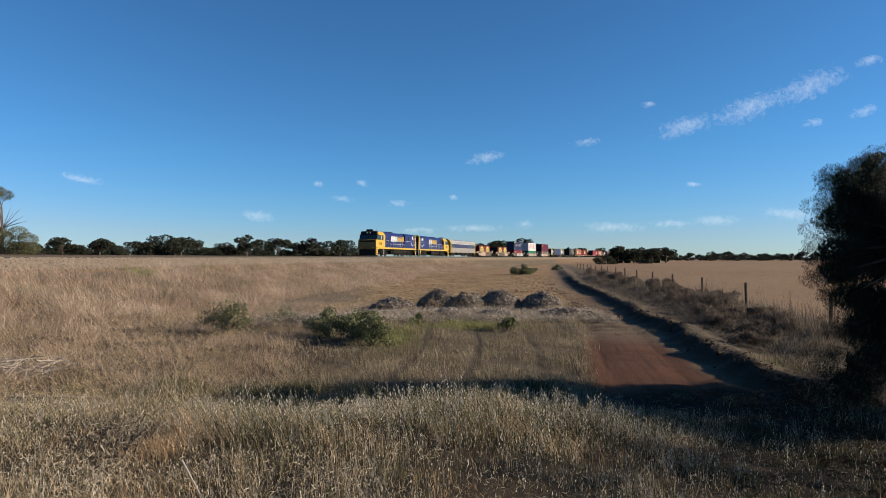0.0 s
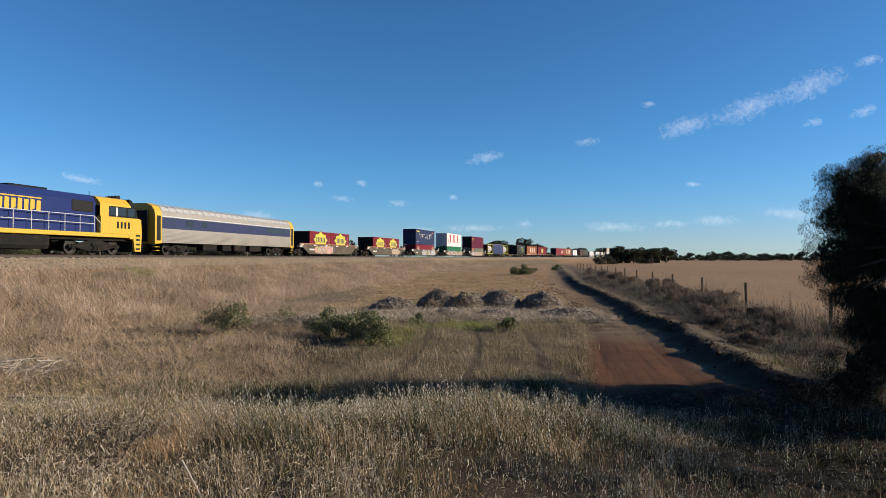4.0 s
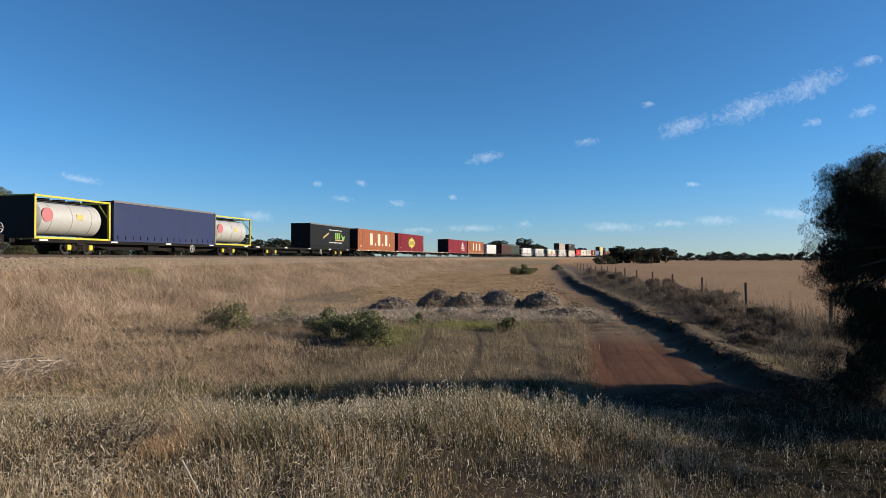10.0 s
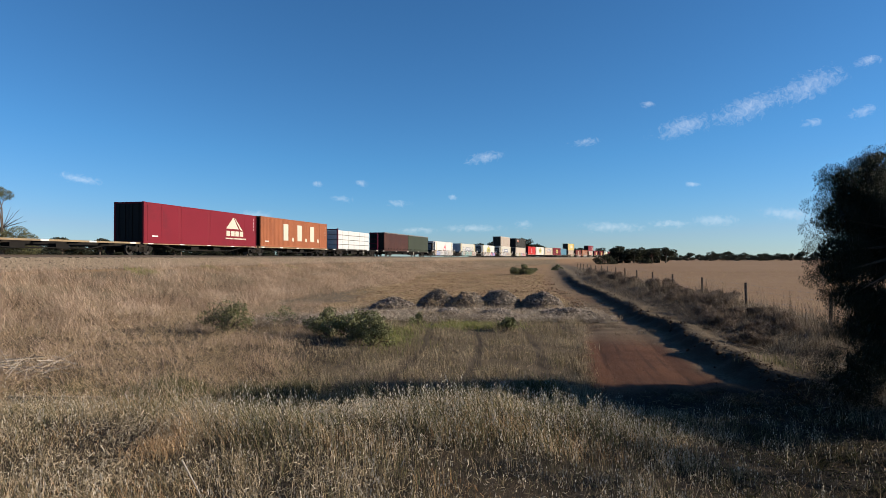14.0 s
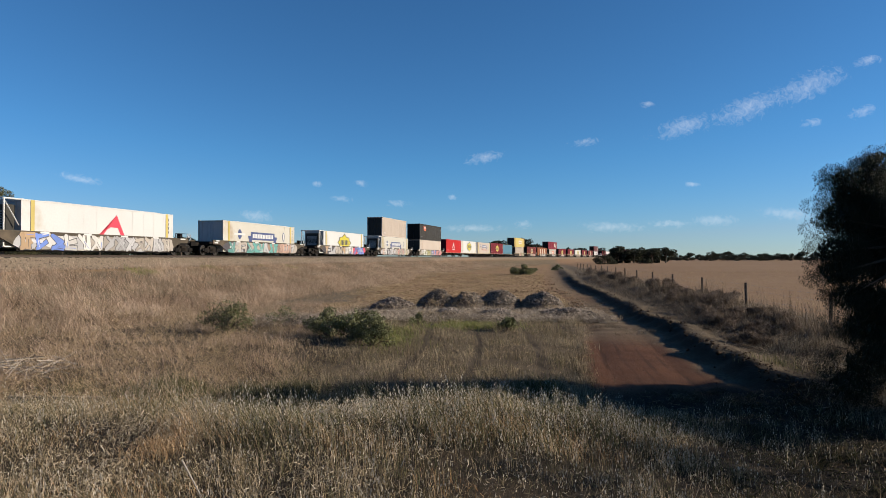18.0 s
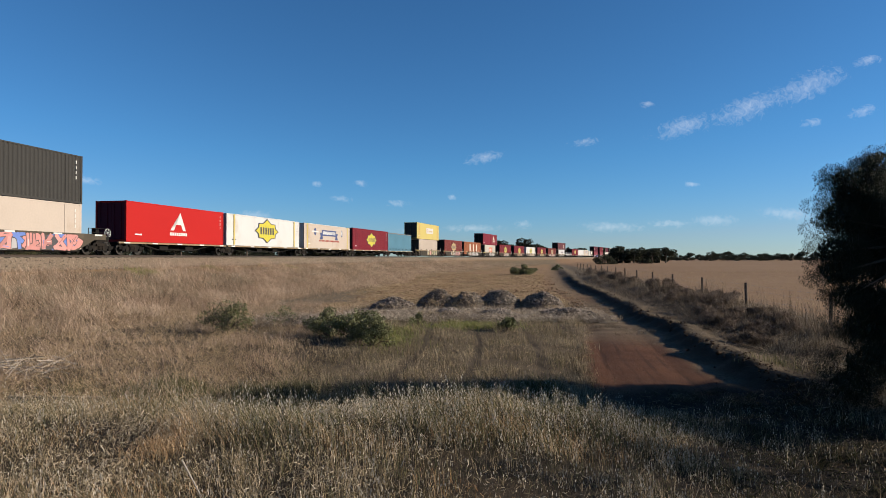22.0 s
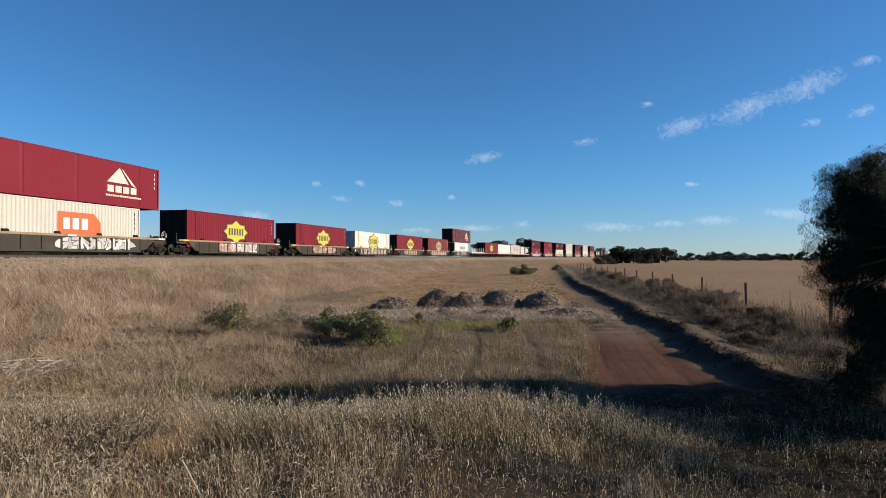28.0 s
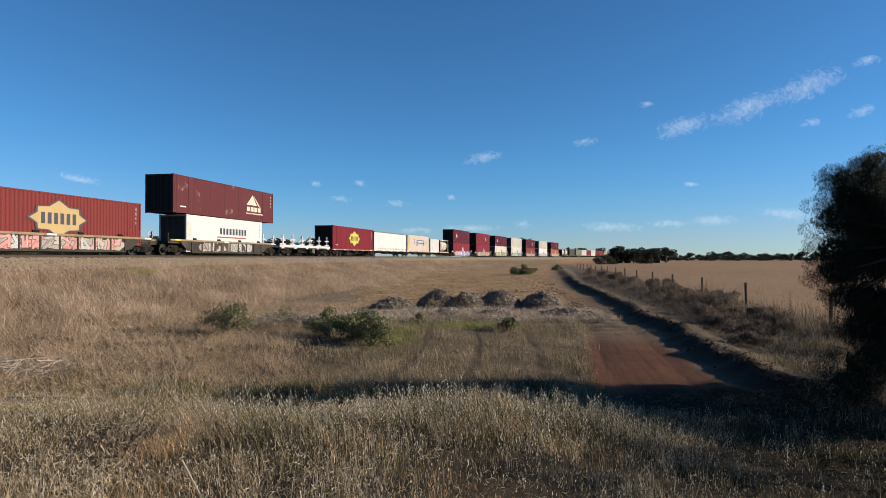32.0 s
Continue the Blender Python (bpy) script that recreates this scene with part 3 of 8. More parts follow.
chips("fallen_straw", scatter(70000, 0, 9, 2.6, 11.2, lambda x, y: seen(x, y) * (1 - right_bare(x, y)) * patchy(x, y, 0.6, 50, 0.1)), 0.09, 0.006, 0.06, SHADEWEED,
      "dark litter and twigs, toned for shade, beside the dirt road", 0.5)
blades("dry_grass", scatter(12000, 0.2, 9, 2.8, 9.5, lambda x, y: seen(x, y) * (1 - right_bare(x, y)) * patchy(x, y, 1.4, 46, 0.0)), 0.13, 0.005, 0.6, MIXED, "thin straw stems beside the dirt road", heads=0.05, head_mat=SEED)


def flattened(x, y):
    return 1 - 0.9 * np.exp(-((y - 18.6 + 0.05 * x - 0.5 * wave(x, y, 7, 58)) / 0.9) ** 2) * smooth_step((-5 - x) / 2)


blades("dry_grass", scatter(380000, -16, 8, 8.8, 34, lambda x, y: middle(x, y) * (1 - left_tall(x, y)) * wheel_marks(x, y) * patchy(x, y, 2.4, 52, 0.45) * smooth_step((36 - y) / 8), 1.5), 0.21, 0.0060, 0.30, HOLLOWGREY,
       "grey-brown grass with wheel marks in the hollow", segs=1)
blades("green_grass", scatter(100000, -26, 8, 8.4, 30, lambda x, y: middle(x, y) * (1 - left_tall(x, y)) * wheel_marks(x, y) * np.clip(patchy(x, y, 3.0, 53) * (0.25 + smooth_step((11.5 - y) / 2)) + 0.2, 0, 1), 1.6), 0.20, 0.008, 0.5, OLIVES,
       "olive green grass in the hollow")
blades("dry_grass", scatter(230000, -30, 2, 8.8, 32, lambda x, y: middle(x, y) * left_tall(x, y) * flattened(x, y) * patchy(x, y, 3.1, 54, 0.2), 1.4), 0.40, 0.0055, 0.85, FINEPINK,
       "fine reddish dry grass combed flat by the wind in the hollow")
blades("dry_grass", scatter(50000, -30, 2, 8.8, 30, lambda x, y: middle(x, y) * left_tall(x, y) * patchy(x, y, 2.0, 55, 0.1), 1.4), 0.24, 0.009, 1.5, HOLLOW,
       "fallen grey grass in the hollow")
blades("green_grass", scatter(60000, -9, 2.0, 9.2, 11.4, lambda x, y: middle(x, y) * patchy(x, y, 1.6, 56, 0.15) * smooth_step((x + 7.5) / 3)), 0.30, 0.006, 0.6, OLIVES,
       "olive green grass along the foot of the rise", heads=0.01, head_mat=SEED)


def fresh(x, y):
    return np.clip(np.exp(-((x - 0.9) / 1.2) ** 2 - ((y - 21.6) / 0.8) ** 2) + np.exp(-((x + 1.5) / 0.55) ** 2 - ((y - 18.6) / 1.5) ** 2), 0, 1) * patchy(x, y, 1.1, 57, 0.3)


blades("green_grass", scatter(80000, -3.5, 4.5, 15, 24, lambda x, y: fresh(x, y)), 0.22, 0.014, 0.5, GREENG, "fresh green grass patch below the heaps")


def along(n, s0, s1, d0, d1, keep, power=1.0):
    s = s0 + (s1 - s0) * NP.rand(n) ** power
    d = NP.uniform(d0, d1, n)
    a = TURN0 + np.minimum(s, S_END) / FACE_R
    r = FACE_R + HALF - d
    x, y = CX - r * np.cos(a), CY + r * np.sin(a)
    return np.stack([x, y], -1)[NP.rand(n) < keep(x, y, s, d)]


def bank_keep(x, y, s, d):
    return seen(x, y, 1.1) * smooth_step((d - 5.2 - 0.7 * wave(x, y, 4, 61)) / 1.0) * smooth_step((np.where(x < -3, 17.5, 14.5) - d) / 2.5) * patchy(x, y, 4.5, 62, 0.35) * (1 - 0.85 * smooth_step((s - 118 - 14 * wave(x, y, 9, 63)) / 30))


blades("dry_grass", along(240000, 14, 165, 4.6, 17.5, bank_keep, 1.6), 0.66, 0.011, 0.8, FINEPINK, "tall reddish dry grass on the railway bank", segs=1)
blades("dry_grass", along(60000, 14, 190, 4.4, 15, lambda x, y, s, d: seen(x, y, 1.1) * patchy(x, y, 3.0, 64, 0.15) * smooth_step((d - 4.3) / 2), 1.6), 0.34, 0.016, 0.5, GREYSTRAW,
       "short grey grass on the railway bank", segs=1)
blades("green_grass", along(16000, 18, 60, 5.0, 6.6, lambda x, y, s, d: seen(x, y, 1.1) * (wave(x, y, 5, 66) > 0.30)), 0.30, 0.014, 0.5, GREENG, "green tufts at the top of the bank")


def verge(x, y):
    return seen(x, y, 1.1) * smooth_step((x - bank_x(y) - 0.7) / 1.6) * smooth_step((fence_x(y) + 1.2 - x) / 1.2)


VERGEDARK = leafy("dark_verge_weeds", ((0.036, 0.026, 0.018), (0.068, 0.046, 0.03), (0.108, 0.078, 0.053), (0.16, 0.12, 0.08)), 0.5, 0.4)
blades("dry_grass", scatter(110000, 4, 32, 8, 90, lambda x, y: verge(x, y) * patchy(x, y, 2.6, 71, 0.2), 1.9), 0.36, 0.010, 0.7, VERGE, "rank grey grass along the fence", segs=1)
blades("dead_weeds", scatter(110000, 4, 32, 8, 90, lambda x, y: verge(x, y) * patchy(x, y, 3.3, 72, 0.05), 1.9), 0.42, 0.011, 0.7, VERGEDARK, "dark dead weeds along the fence", segs=1)
blades("dry_grass", scatter(60000, 4, 12, 9.5, 17, lambda x, y: verge(x, y) * patchy(x, y, 1.7, 73, 0.25)), 0.17, 0.007, 1.2, PALESTRAW, "pale fallen straw beside the windrow")
blades("dry_grass", scatter(90000, 4, 32, 9, 60, lambda x, y: seen(x, y, 1.1) * np.exp(-((x - bank_x(y) - 0.75) / 0.55) ** 2) * patchy(x, y, 1.2, 76, 0.2), 1.8), 0.17, 0.008, 0.9, VERGE, "short grass on the windrow", segs=1)
blades("dry_grass", scatter(60000, 1.5, 9, 10.8, 44, lambda x, y: seen(x, y) * np.exp(-((x - road_x(y) + road_half(y) + 0.35 + 0.12 * wave(x, y, 0.9, 86)) / 0.3) ** 2) * patchy(x, y, 1.0, 87, 0.25), 1.6), 0.20, 0.006, 0.4, HOLLOWGREY, "dry grass along the edge of the dirt road")
blades("dry_grass", scatter(60000, 3, 12, 17, 46, lambda x, y: seen(x, y) * smooth_step((bank_x(y) - 0.5 - x) / 0.4) * smooth_step((x - road_x(y) + 1.6) / 0.5) * smooth_step((y - 18.5) / 3) * smooth_step((wave(x, y, 2.4, 83) + 0.5 * wave(x, y, 0.8, 84) - 0.12) / 0.15), 1.4), 0.16, 0.010, 0.6, VERGE, "grass in the middle of the dirt road", segs=1)
blades("dry_grass", scatter(120000, 8, 27, 12, 100, lambda x, y: seen(x, y, 1.1) * np.exp(-((x - fence_x(y) + 0.7) / 0.8) ** 2) * patchy(x, y, 2.2, 77, 0.4), 1.7), 0.85, 0.011, 0.4, VERGE, "tall grey grass at the foot of the fence", segs=1)
chips("fallen_straw", scatter(90000, 4, 26, 9, 55, lambda x, y: verge(x, y + 0.0) * 0.5 + seen(x, y) * np.exp(-((x - bank_x(y) - 1.2) / 0.7) ** 2), 1.8), 0.16, 0.010, 0.16, VERGE,
      "tangled grey straw between the windrow and the fence", 0.7)
chips("fallen_straw", scatter(90000, -6, 14, 29, 90, lambda x, y: seen(x, y) * off_road(x, y) * (x < road_x(y)) * (line_of(x, y)[1] > 8) * patchy(x, y, 5, 81, 0.1), 1.6), 0.20, 0.014, 0.07, HOLLOW,
      "scattered straw and clods on the bare borrow ground", 0.4)
blades("green_grass", scatter(5000, 5, 9, 10, 15, lambda x, y: np.exp(-((x - 7.0) / 0.5) ** 2 - ((y - 13.0) / 0.5) ** 2)), 0.26, 0.010, 0.4, OLIVES, "green tuft beside the windrow")
blades("stubble", scatter(60000, 9, 70, 12, 95, lambda x, y: seen(x, y, 1.1) * smooth_step((x - fence_x(y) - 0.2) / 0.5), 1.8), 0.14, 0.014, 0.35, STRAW, "short cereal stubble in the paddock", segs=1)
blades("dry_grass", scatter(130000, -25, 24, 30, 120, lambda x, y: seen(x, y) * off_road(x, y) * (x < road_x(y)) * (line_of(x, y)[1] > 9) * (wave(x, y, 6, 75) + 0.5 * wave(x, y, 1.5, 78) + 0.25 * smooth_step((14 - line_of(x, y)[1]) / 3) > 0.10), 1.4), 0.14, 0.012, 0.9, HOLLOW,
       "sparse tufts on the bare borrow ground", segs=1)

# ---- gravel heaps
HEAPMAT = mat("gravelly_spoil", (0.150, 0.125, 0.104), 0.95, 0, 0.35, 3, 22, bump=1.0, dirt=(0.11, 0.075, 0.05), dirt_amount=0.5, spec=0.15)


def heap_form(px, py, x, y, rx, ry, h, seed):
    t = np.hypot((px - x) / rx, (py - y) / ry)
    f = np.clip(1 - t ** 1.15, 0, 1) * (1 - 0.12 * np.exp(-(t / 0.2) ** 2))
    return h * f * (1 + 0.22 * wave(px, py, 1.1, 100 + seed) + 0.08 * wave(px, py, 0.35, 120 + seed))


def heap_top(px, py):
    z = 0
    for x, y, rx, ry, h, seed in HEAPS:
        z = np.maximum(z, heap_form(px, py, x, y, rx, ry, h, seed))
    return ground_z(px, py) + z


def heap(x, y, rx, ry, h, seed):
    n, m = 40, 22
    v, f = [], []
    rg = np.random.RandomState(seed)
    for i in range(m + 1):
        t = i / m
        for j in range(n):
            a = 2 * math.pi * j / n
            wob = 1 + 0.16 * math.sin(2 * a + seed) + 0.10 * math.sin(5 * a + seed * 2)
            px, py = x + rx * t * wob * math.cos(a), y + ry * t * wob * math.sin(a)
            pz = float(heap_form(np.array(px), np.array(py), x, y, rx, ry, h, seed)) + rg.uniform(-0.035, 0.035) * (1 - t)
            v.append((px, py, float(ground_z(px, py)) + pz - 0.03))
    for i in range(m):
        for j in range(n):
            k = (j + 1) % n
            f.append((i * n + j, (i + 1) * n + j, (i + 1) * n + k, i * n + k))
    return tagged(mesh_object("spoil_mound", v, f, HEAPMAT, smooth=True), "weathered gravel heap overgrown with dead grass", "gravel heap", "gravel heaps in the hollow")


HEAPS = ((-2.2, 27.6, 1.45, 1.1, 0.72, 1), (-0.25, 28.2, 1.25, 1.1, 1.0, 2), (1.15, 27.9, 1.25, 1.1, 0.92, 3), (2.55, 28.0, 1.35, 1.1, 1.0, 4), (4.4, 27.7, 1.3, 1.1, 1.02, 5), (0.3, 25.2, 1.0, 0.8, 0.38, 6),
         (2.2, 24.9, 1.2, 0.8, 0.40, 7), (5.0, 25.2, 1.7, 1.1, 0.42, 8), (-4.6, 20.9, 1.5, 1.0, 0.42, 9))
heap_pts = []
for hx, hy, rx, ry, hh, seed in HEAPS:
    heap(hx, hy, rx, ry, hh, seed)
    k = 1100
    a, t = NP.uniform(0, 6.28, k), 0.62 + 0.7 * NP.uniform(0, 1.0, k) ** 0.8
    heap_pts.append(np.stack([hx + rx * t * np.cos(a), hy + ry * t * np.sin(a)], -1))
blades("dry_grass", np.concatenate(heap_pts), 0.22, 0.007, 0.8, HOLLOW, "dead grey grass growing over the gravel heaps", lift=heap_top)



def stones(name, xy, size, material, label, category, lift=None, sink=0.3):
    """Small lumps of uneven shape lying on the ground, as one stuff mesh."""
    n = len(xy)
    x, y = xy[:, 0], xy[:, 1]
    z = lift(x, y) if lift else ground_z(x, y)
    r = size * NP.uniform(0.4, 1.5, n) ** 1.5
    base = np.array([(1, 0, 0), (0, 1, 0), (-1, 0, 0), (0, -1, 0), (0, 0, 0.8), (0, 0, -0.6)])
    V = np.stack([x, y, z + r * sink], -1)[:, None, :] + base[None] * r[:, None, None] * NP.uniform(0.6, 1.4, (n, 6, 3)) + NP.uniform(-0.25, 0.25, (n, 6, 3)) * r[:, None, None]
    tri = np.array([(0, 1, 4), (1, 2, 4), (2, 3, 4), (3, 0, 4), (1, 0, 5), (2, 1, 5), (3, 2, 5), (0, 3, 5)])
    F = (np.arange(n)[:, None, None] * 6 + tri[None]).reshape(-1, 3)
    return tagged(fast_mesh(name, V.reshape(-1, 3), F, material), label, category, kind="stuff")


EARTH = mat("sandy_clods", (0.22, 0.145, 0.088), 0.95, 0, 0.3, 2, 30, island=0.5, spec=0.1)
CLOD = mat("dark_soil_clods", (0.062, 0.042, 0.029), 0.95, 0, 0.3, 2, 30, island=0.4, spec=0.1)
STONE = mat("loose_gravel", (0.21, 0.175, 0.142), 0.9, 0, 0.25, 2, 30, island=0.5, spec=0.2)
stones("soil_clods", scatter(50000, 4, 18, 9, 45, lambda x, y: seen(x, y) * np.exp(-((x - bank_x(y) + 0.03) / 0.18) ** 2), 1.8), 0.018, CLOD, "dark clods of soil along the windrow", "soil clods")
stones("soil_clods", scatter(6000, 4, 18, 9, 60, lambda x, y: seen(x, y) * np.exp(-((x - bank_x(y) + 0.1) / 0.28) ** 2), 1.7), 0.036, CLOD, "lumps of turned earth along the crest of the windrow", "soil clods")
stones("borrow_clods", scatter(9000, -5, 14, 30, 90, lambda x, y: seen(x, y) * (x < road_x(y)) * (line_of(x, y)[1] > 9) * patchy(x, y, 7, 89, 0.05), 1.4), 0.05, EARTH, "sandy clods scattered over the bare borrow ground", "soil clods")
stones("road_gravel", scatter(16000, 2, 14, 10, 40, lambda x, y: seen(x, y) * np.clip(0.12 + np.exp(-((np.abs(x - road_x(y)) - 1.25) / 0.22) ** 2), 0, 1), 1.7), 0.008, CLOD, "loose crumbs of soil on the dirt road", "gravel")
hp = np.concatenate(heap_pts)
RUBBLE = leafy("pale_weathered_stalks", ((0.120, 0.098, 0.076), (0.290, 0.240, 0.188), (0.470, 0.396, 0.316), (0.640, 0.556, 0.455)), 0.35, 0.8)
chips("dead_stalks", scatter(80000, -4.0, 6.6, 23.2, 28.0, lambda x, y: patchy(x, y, 1.3, 85, 0.15) * np.where(y > 26.8, 0.5, 1.0)), 0.16, 0.012, 0.20, RUBBLE, "pale tangle of dead stalks between the gravel heaps", 0.8)
chips("dead_stalks", scatter(26000, -6.6, -2.2, 20.0, 22.4, lambda x, y: np.exp(-((x + 4.4) / 1.4) ** 2 - ((y - 21.0) / 0.8) ** 2)), 0.22, 0.010, 0.45, RUBBLE, "pale tangle of dead stalks behind the shrubs", 0.8)
caps = []
for hx, hy, rx, ry, hh, seed in HEAPS:
    a, t = NP.uniform(0, 6.28, 1500), 0.68 * np.sqrt(NP.uniform(0, 1, 1500))
    caps.append(np.stack([hx + rx * t * np.cos(a), hy + ry * t * np.sin(a)], -1))
stones("heap_gravel", np.concatenate(caps), 0.030, mat("dark_cap_gravel", (0.215, 0.182, 0.155), 0.95, 0, 0.3, 2, 30, island=0.7, spec=0.1), "dark weathered stones on the tops of the heaps", "gravel", lift=heap_top)
stones("heap_gravel", (hp + NP.normal(0, 0.30, hp.shape))[::2], 0.020, STONE, "loose stones on the spoil mounds", "gravel", lift=heap_top)


def shoulder_z(x, y):
    s, d = line_of(x, y)
    return np.maximum(np.interp(d, (1.75, 3.9), (2.36, 1.72)), ground_z(x, y))


BALLAST = mat("tan_ballast_stone", (0.25, 0.20, 0.152), 0.9, 0, 0.25, 2, 30, island=0.5, spec=0.2)
stones("ballast_stones", along(36000, 14, 120, 1.3, 5.2, lambda x, y, s, d: seen(x, y, 1.1) * smooth_step((5.4 - d) / 0.8), 1.6), 0.032, BALLAST, "loose ballast stones on the shoulder", "ballast", lift=shoulder_z, sink=0.1)


# ---- shrubs and trees
def leaf_cloud(centres, radii, n, size, aspect=0.5, droop=0.0, seed=0):
    """n small leaves spread over clumps given by centres and radii."""
    rg = np.random.RandomState(seed)
    centres, radii = np.asarray(centres, float), np.asarray(radii, float)
    w = radii ** 2
    pick = rg.choice(len(centres), n, p=w / w.sum())
    v = rg.normal(size=(n, 3))
    v /= np.linalg.norm(v, axis=1)[:, None]
    r = rg.uniform(0.25, 1.0, n) ** 0.45
    c = centres[pick] + v * (r * radii[pick])[:, None] * np.array([1, 1, 0.8])
    u = rg.normal(size=(n, 3))
    u[:, 2] -= droop * 2.5
    u /= np.linalg.norm(u, axis=1)[:, None]
    p = np.cross(u, rg.normal(size=(n, 3)))
    p /= np.linalg.norm(p, axis=1)[:, None]
    s = size * rg.uniform(0.6, 1.3, n)[:, None]
    u, p = u * s, p * s * aspect
    V = np.stack([c - u, c + p * 0.9, c + u, c - p], 1).reshape(-1, 3)
    return V, np.arange(4 * n).reshape(-1, 4)


def limbs(sh, base, tips, r, rng, droop=0.0):
    """Limbs from a fork to the clumps, in two bent pieces."""
    for t in tips:
        t = Vector(t)
        mid = base.lerp(t, 0.5) + Vector((rng.uniform(-0.1, 0.1), rng.uniform(-0.1, 0.1), 0.12)) * (t - base).length
        sh.tube(base, mid, r, 5, r * 0.6)
        sh.tube(mid, t, r * 0.6, 5, r * 0.15)


BARK = mat("grey_brown_bark", (0.10, 0.075, 0.055), 0.9, 0, 0.3, 3, 25, bump=0.6)
EUCALYPT = mat("dull_eucalypt_leaves", (0.040, 0.044, 0.029), 0.85, 0, 0.2, 0.3, 5, island=0.5, trans=0.2, rand=0.15, spec=0.1)
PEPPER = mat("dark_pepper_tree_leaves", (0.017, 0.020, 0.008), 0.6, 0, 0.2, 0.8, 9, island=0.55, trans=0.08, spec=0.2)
SHRUB = mat("green_shrub_leaves", (0.125, 0.132, 0.050), 0.55, 0, 0.2, 2, 12, island=0.5, trans=0.25)


def eucalypt(seed, height, spread, leaves=900, size=0.34, low=False):
    rg = random.Random(seed)
    t = new("gum_tree")
    tagged(t, "dull green gum tree on the horizon" if not low else "low scrubby gum tree on the horizon", "tree", "gum trees along the horizon")
    sh = Shape()
    fork = Vector((rg.uniform(-0.3, 0.3), 0, height * (0.38 if not low else 0.15)))
    sh.tube((0, 0, -0.3), fork, 0.035 * height, 7, 0.022 * height)
    cen, rad = [], []
    for k in range(9 if not low else 8):
        a = k * 2.4 + rg.uniform(-0.4, 0.4)
        q = rg.uniform(0.15, 0.75)
        z = height * (rg.uniform(0.52, 0.86) if not low else rg.uniform(0.08, 0.75))
        cen.append((spread * q * math.cos(a), spread * q * math.sin(a), z))
        rad.append(spread * rg.uniform(0.24, 0.42))
    cen.append((0, 0, height * 0.88))
    rad.append(spread * 0.3)
    limbs(sh, fork, cen, 0.016 * height, rg)
    sh.part("trunk", BARK, t)
    V, F = leaf_cloud(cen, rad, leaves, size, 0.6, 0.2, seed)
    cr = fast_mesh("crown", V, F, EUCALYPT)
    cr.parent = t
    return t


PROTOS = [eucalypt(k, 9.0, 4.6 + 0.5 * (k % 3), 1700) for k in range(5)] + [eucalypt(20 + k, 5.5, 4.8, 1500, 0.34, True) for k in range(3)]
used = set()


def gum(k, x, y, scale, turn):
    m = pose(x, y, float(ground_z(x, y)), 0, 0, turn)
    o = PROTOS[k] if k not in used else copy_thing(PROTOS[k], m)
    used.add(k)
    o.matrix_basis = m
    o.scale = (scale * 1.35, scale * 1.35, scale)
    return o


rng = random.Random(3)


def gum_row(px0, px1, depth, step, lo, hi, kinds, jitter=25):
    """A belt of trees across a stretch of bearing at about one depth."""
    x = px0
    while x < px1:
        d = depth + rng.uniform(-jitter, jitter)
        gum(rng.choice(kinds), x * d, d, rng.uniform(lo, hi), rng.uniform(0, 360))
        x += step * rng.uniform(0.7, 1.3)


TALL, LOW = (0, 1, 2, 3, 4), (5, 6, 7)
gum_row(-0.72, -0.16, 300, 0.024, 0.6, 1.2, TALL, 40)
gum_row(-0.72, -0.12, 310, 0.010, 0.7, 1.15, LOW, 40)
gum_row(0.06, 0.16, 420, 0.017, 0.9, 1.25, TALL)
gum_row(0.05, 0.30, 440, 0.016, 0.75, 1.0, LOW)
gum_row(0.20, 0.275, 400, 0.022, 0.7, 0.95, TALL)
gum_row(0.285, 0.36, 255, 0.017, 0.62, 0.85, TALL, 10)
gum_row(0.285, 0.345, 262, 0.014, 0.7, 0.95, LOW, 10)
gum_row(0.33, 0.78, 455, 0.030, 0.45, 1.1, TALL, 60)
gum_row(0.33, 0.78, 465, 0.0085, 0.45, 0.95, LOW, 60)
for px, d, sc in ((-0.610, 232, 0.96), (-0.549, 236, 0.93), (-0.43, 240, 0.85), (0.088, 330, 1.12), (0.100, 335, 0.95), (0.137, 345, 1.25)):
    gum(rng.choice(TALL), px * d, d, sc, rng.uniform(0, 360))

# gum tree beyond the line, with a dead limb and a lower companion
bt = new("gum_tree")
tagged(bt, "tall olive gum tree with a bare dead limb", "tree")
sh = Shape()
bx, by = -58.1, 82.0
bt.matrix_basis = pose(bx, by, float(ground_z(bx, by)))
sh.tube((0, 0, -0.3), (0.3, 0, 4.2), 0.30, 8, 0.2)
cen = [(0.6, 0.0, 9.3), (-0.8, 0.5, 9.8), (-2.0, 0, 8.6), (-1.2, -1, 7.4), (2.3, 0, 4.3), (3.2, 0.4, 3.4), (1.0, -0.8, 3.6), (-0.6, 0.6, 4.4), (-2.5, 0, 4.8), (3.8, 0.2, 2.3), (2.0, 0.2, 2.2), (-0.5, 0, 2.4)]
limbs(sh, Vector((0.3, 0, 4.0)), cen[:4], 0.13, rng)
limbs(sh, Vector((0.1, 0, 1.8)), cen[4:], 0.10, rng)
for q in ((2.4, 0, 7.4), (1.6, 0, 7.0), (2.9, 0, 6.5), (1.9, 0.3, 6.2), (3.3, 0.1, 5.9), (2.6, -0.2, 5.7), (1.2, 0.1, 7.7)):
    sh.tube((0.3, 0, 5.0), q, 0.05, 5, 0.012)
sh.part("trunk", BARK, bt)
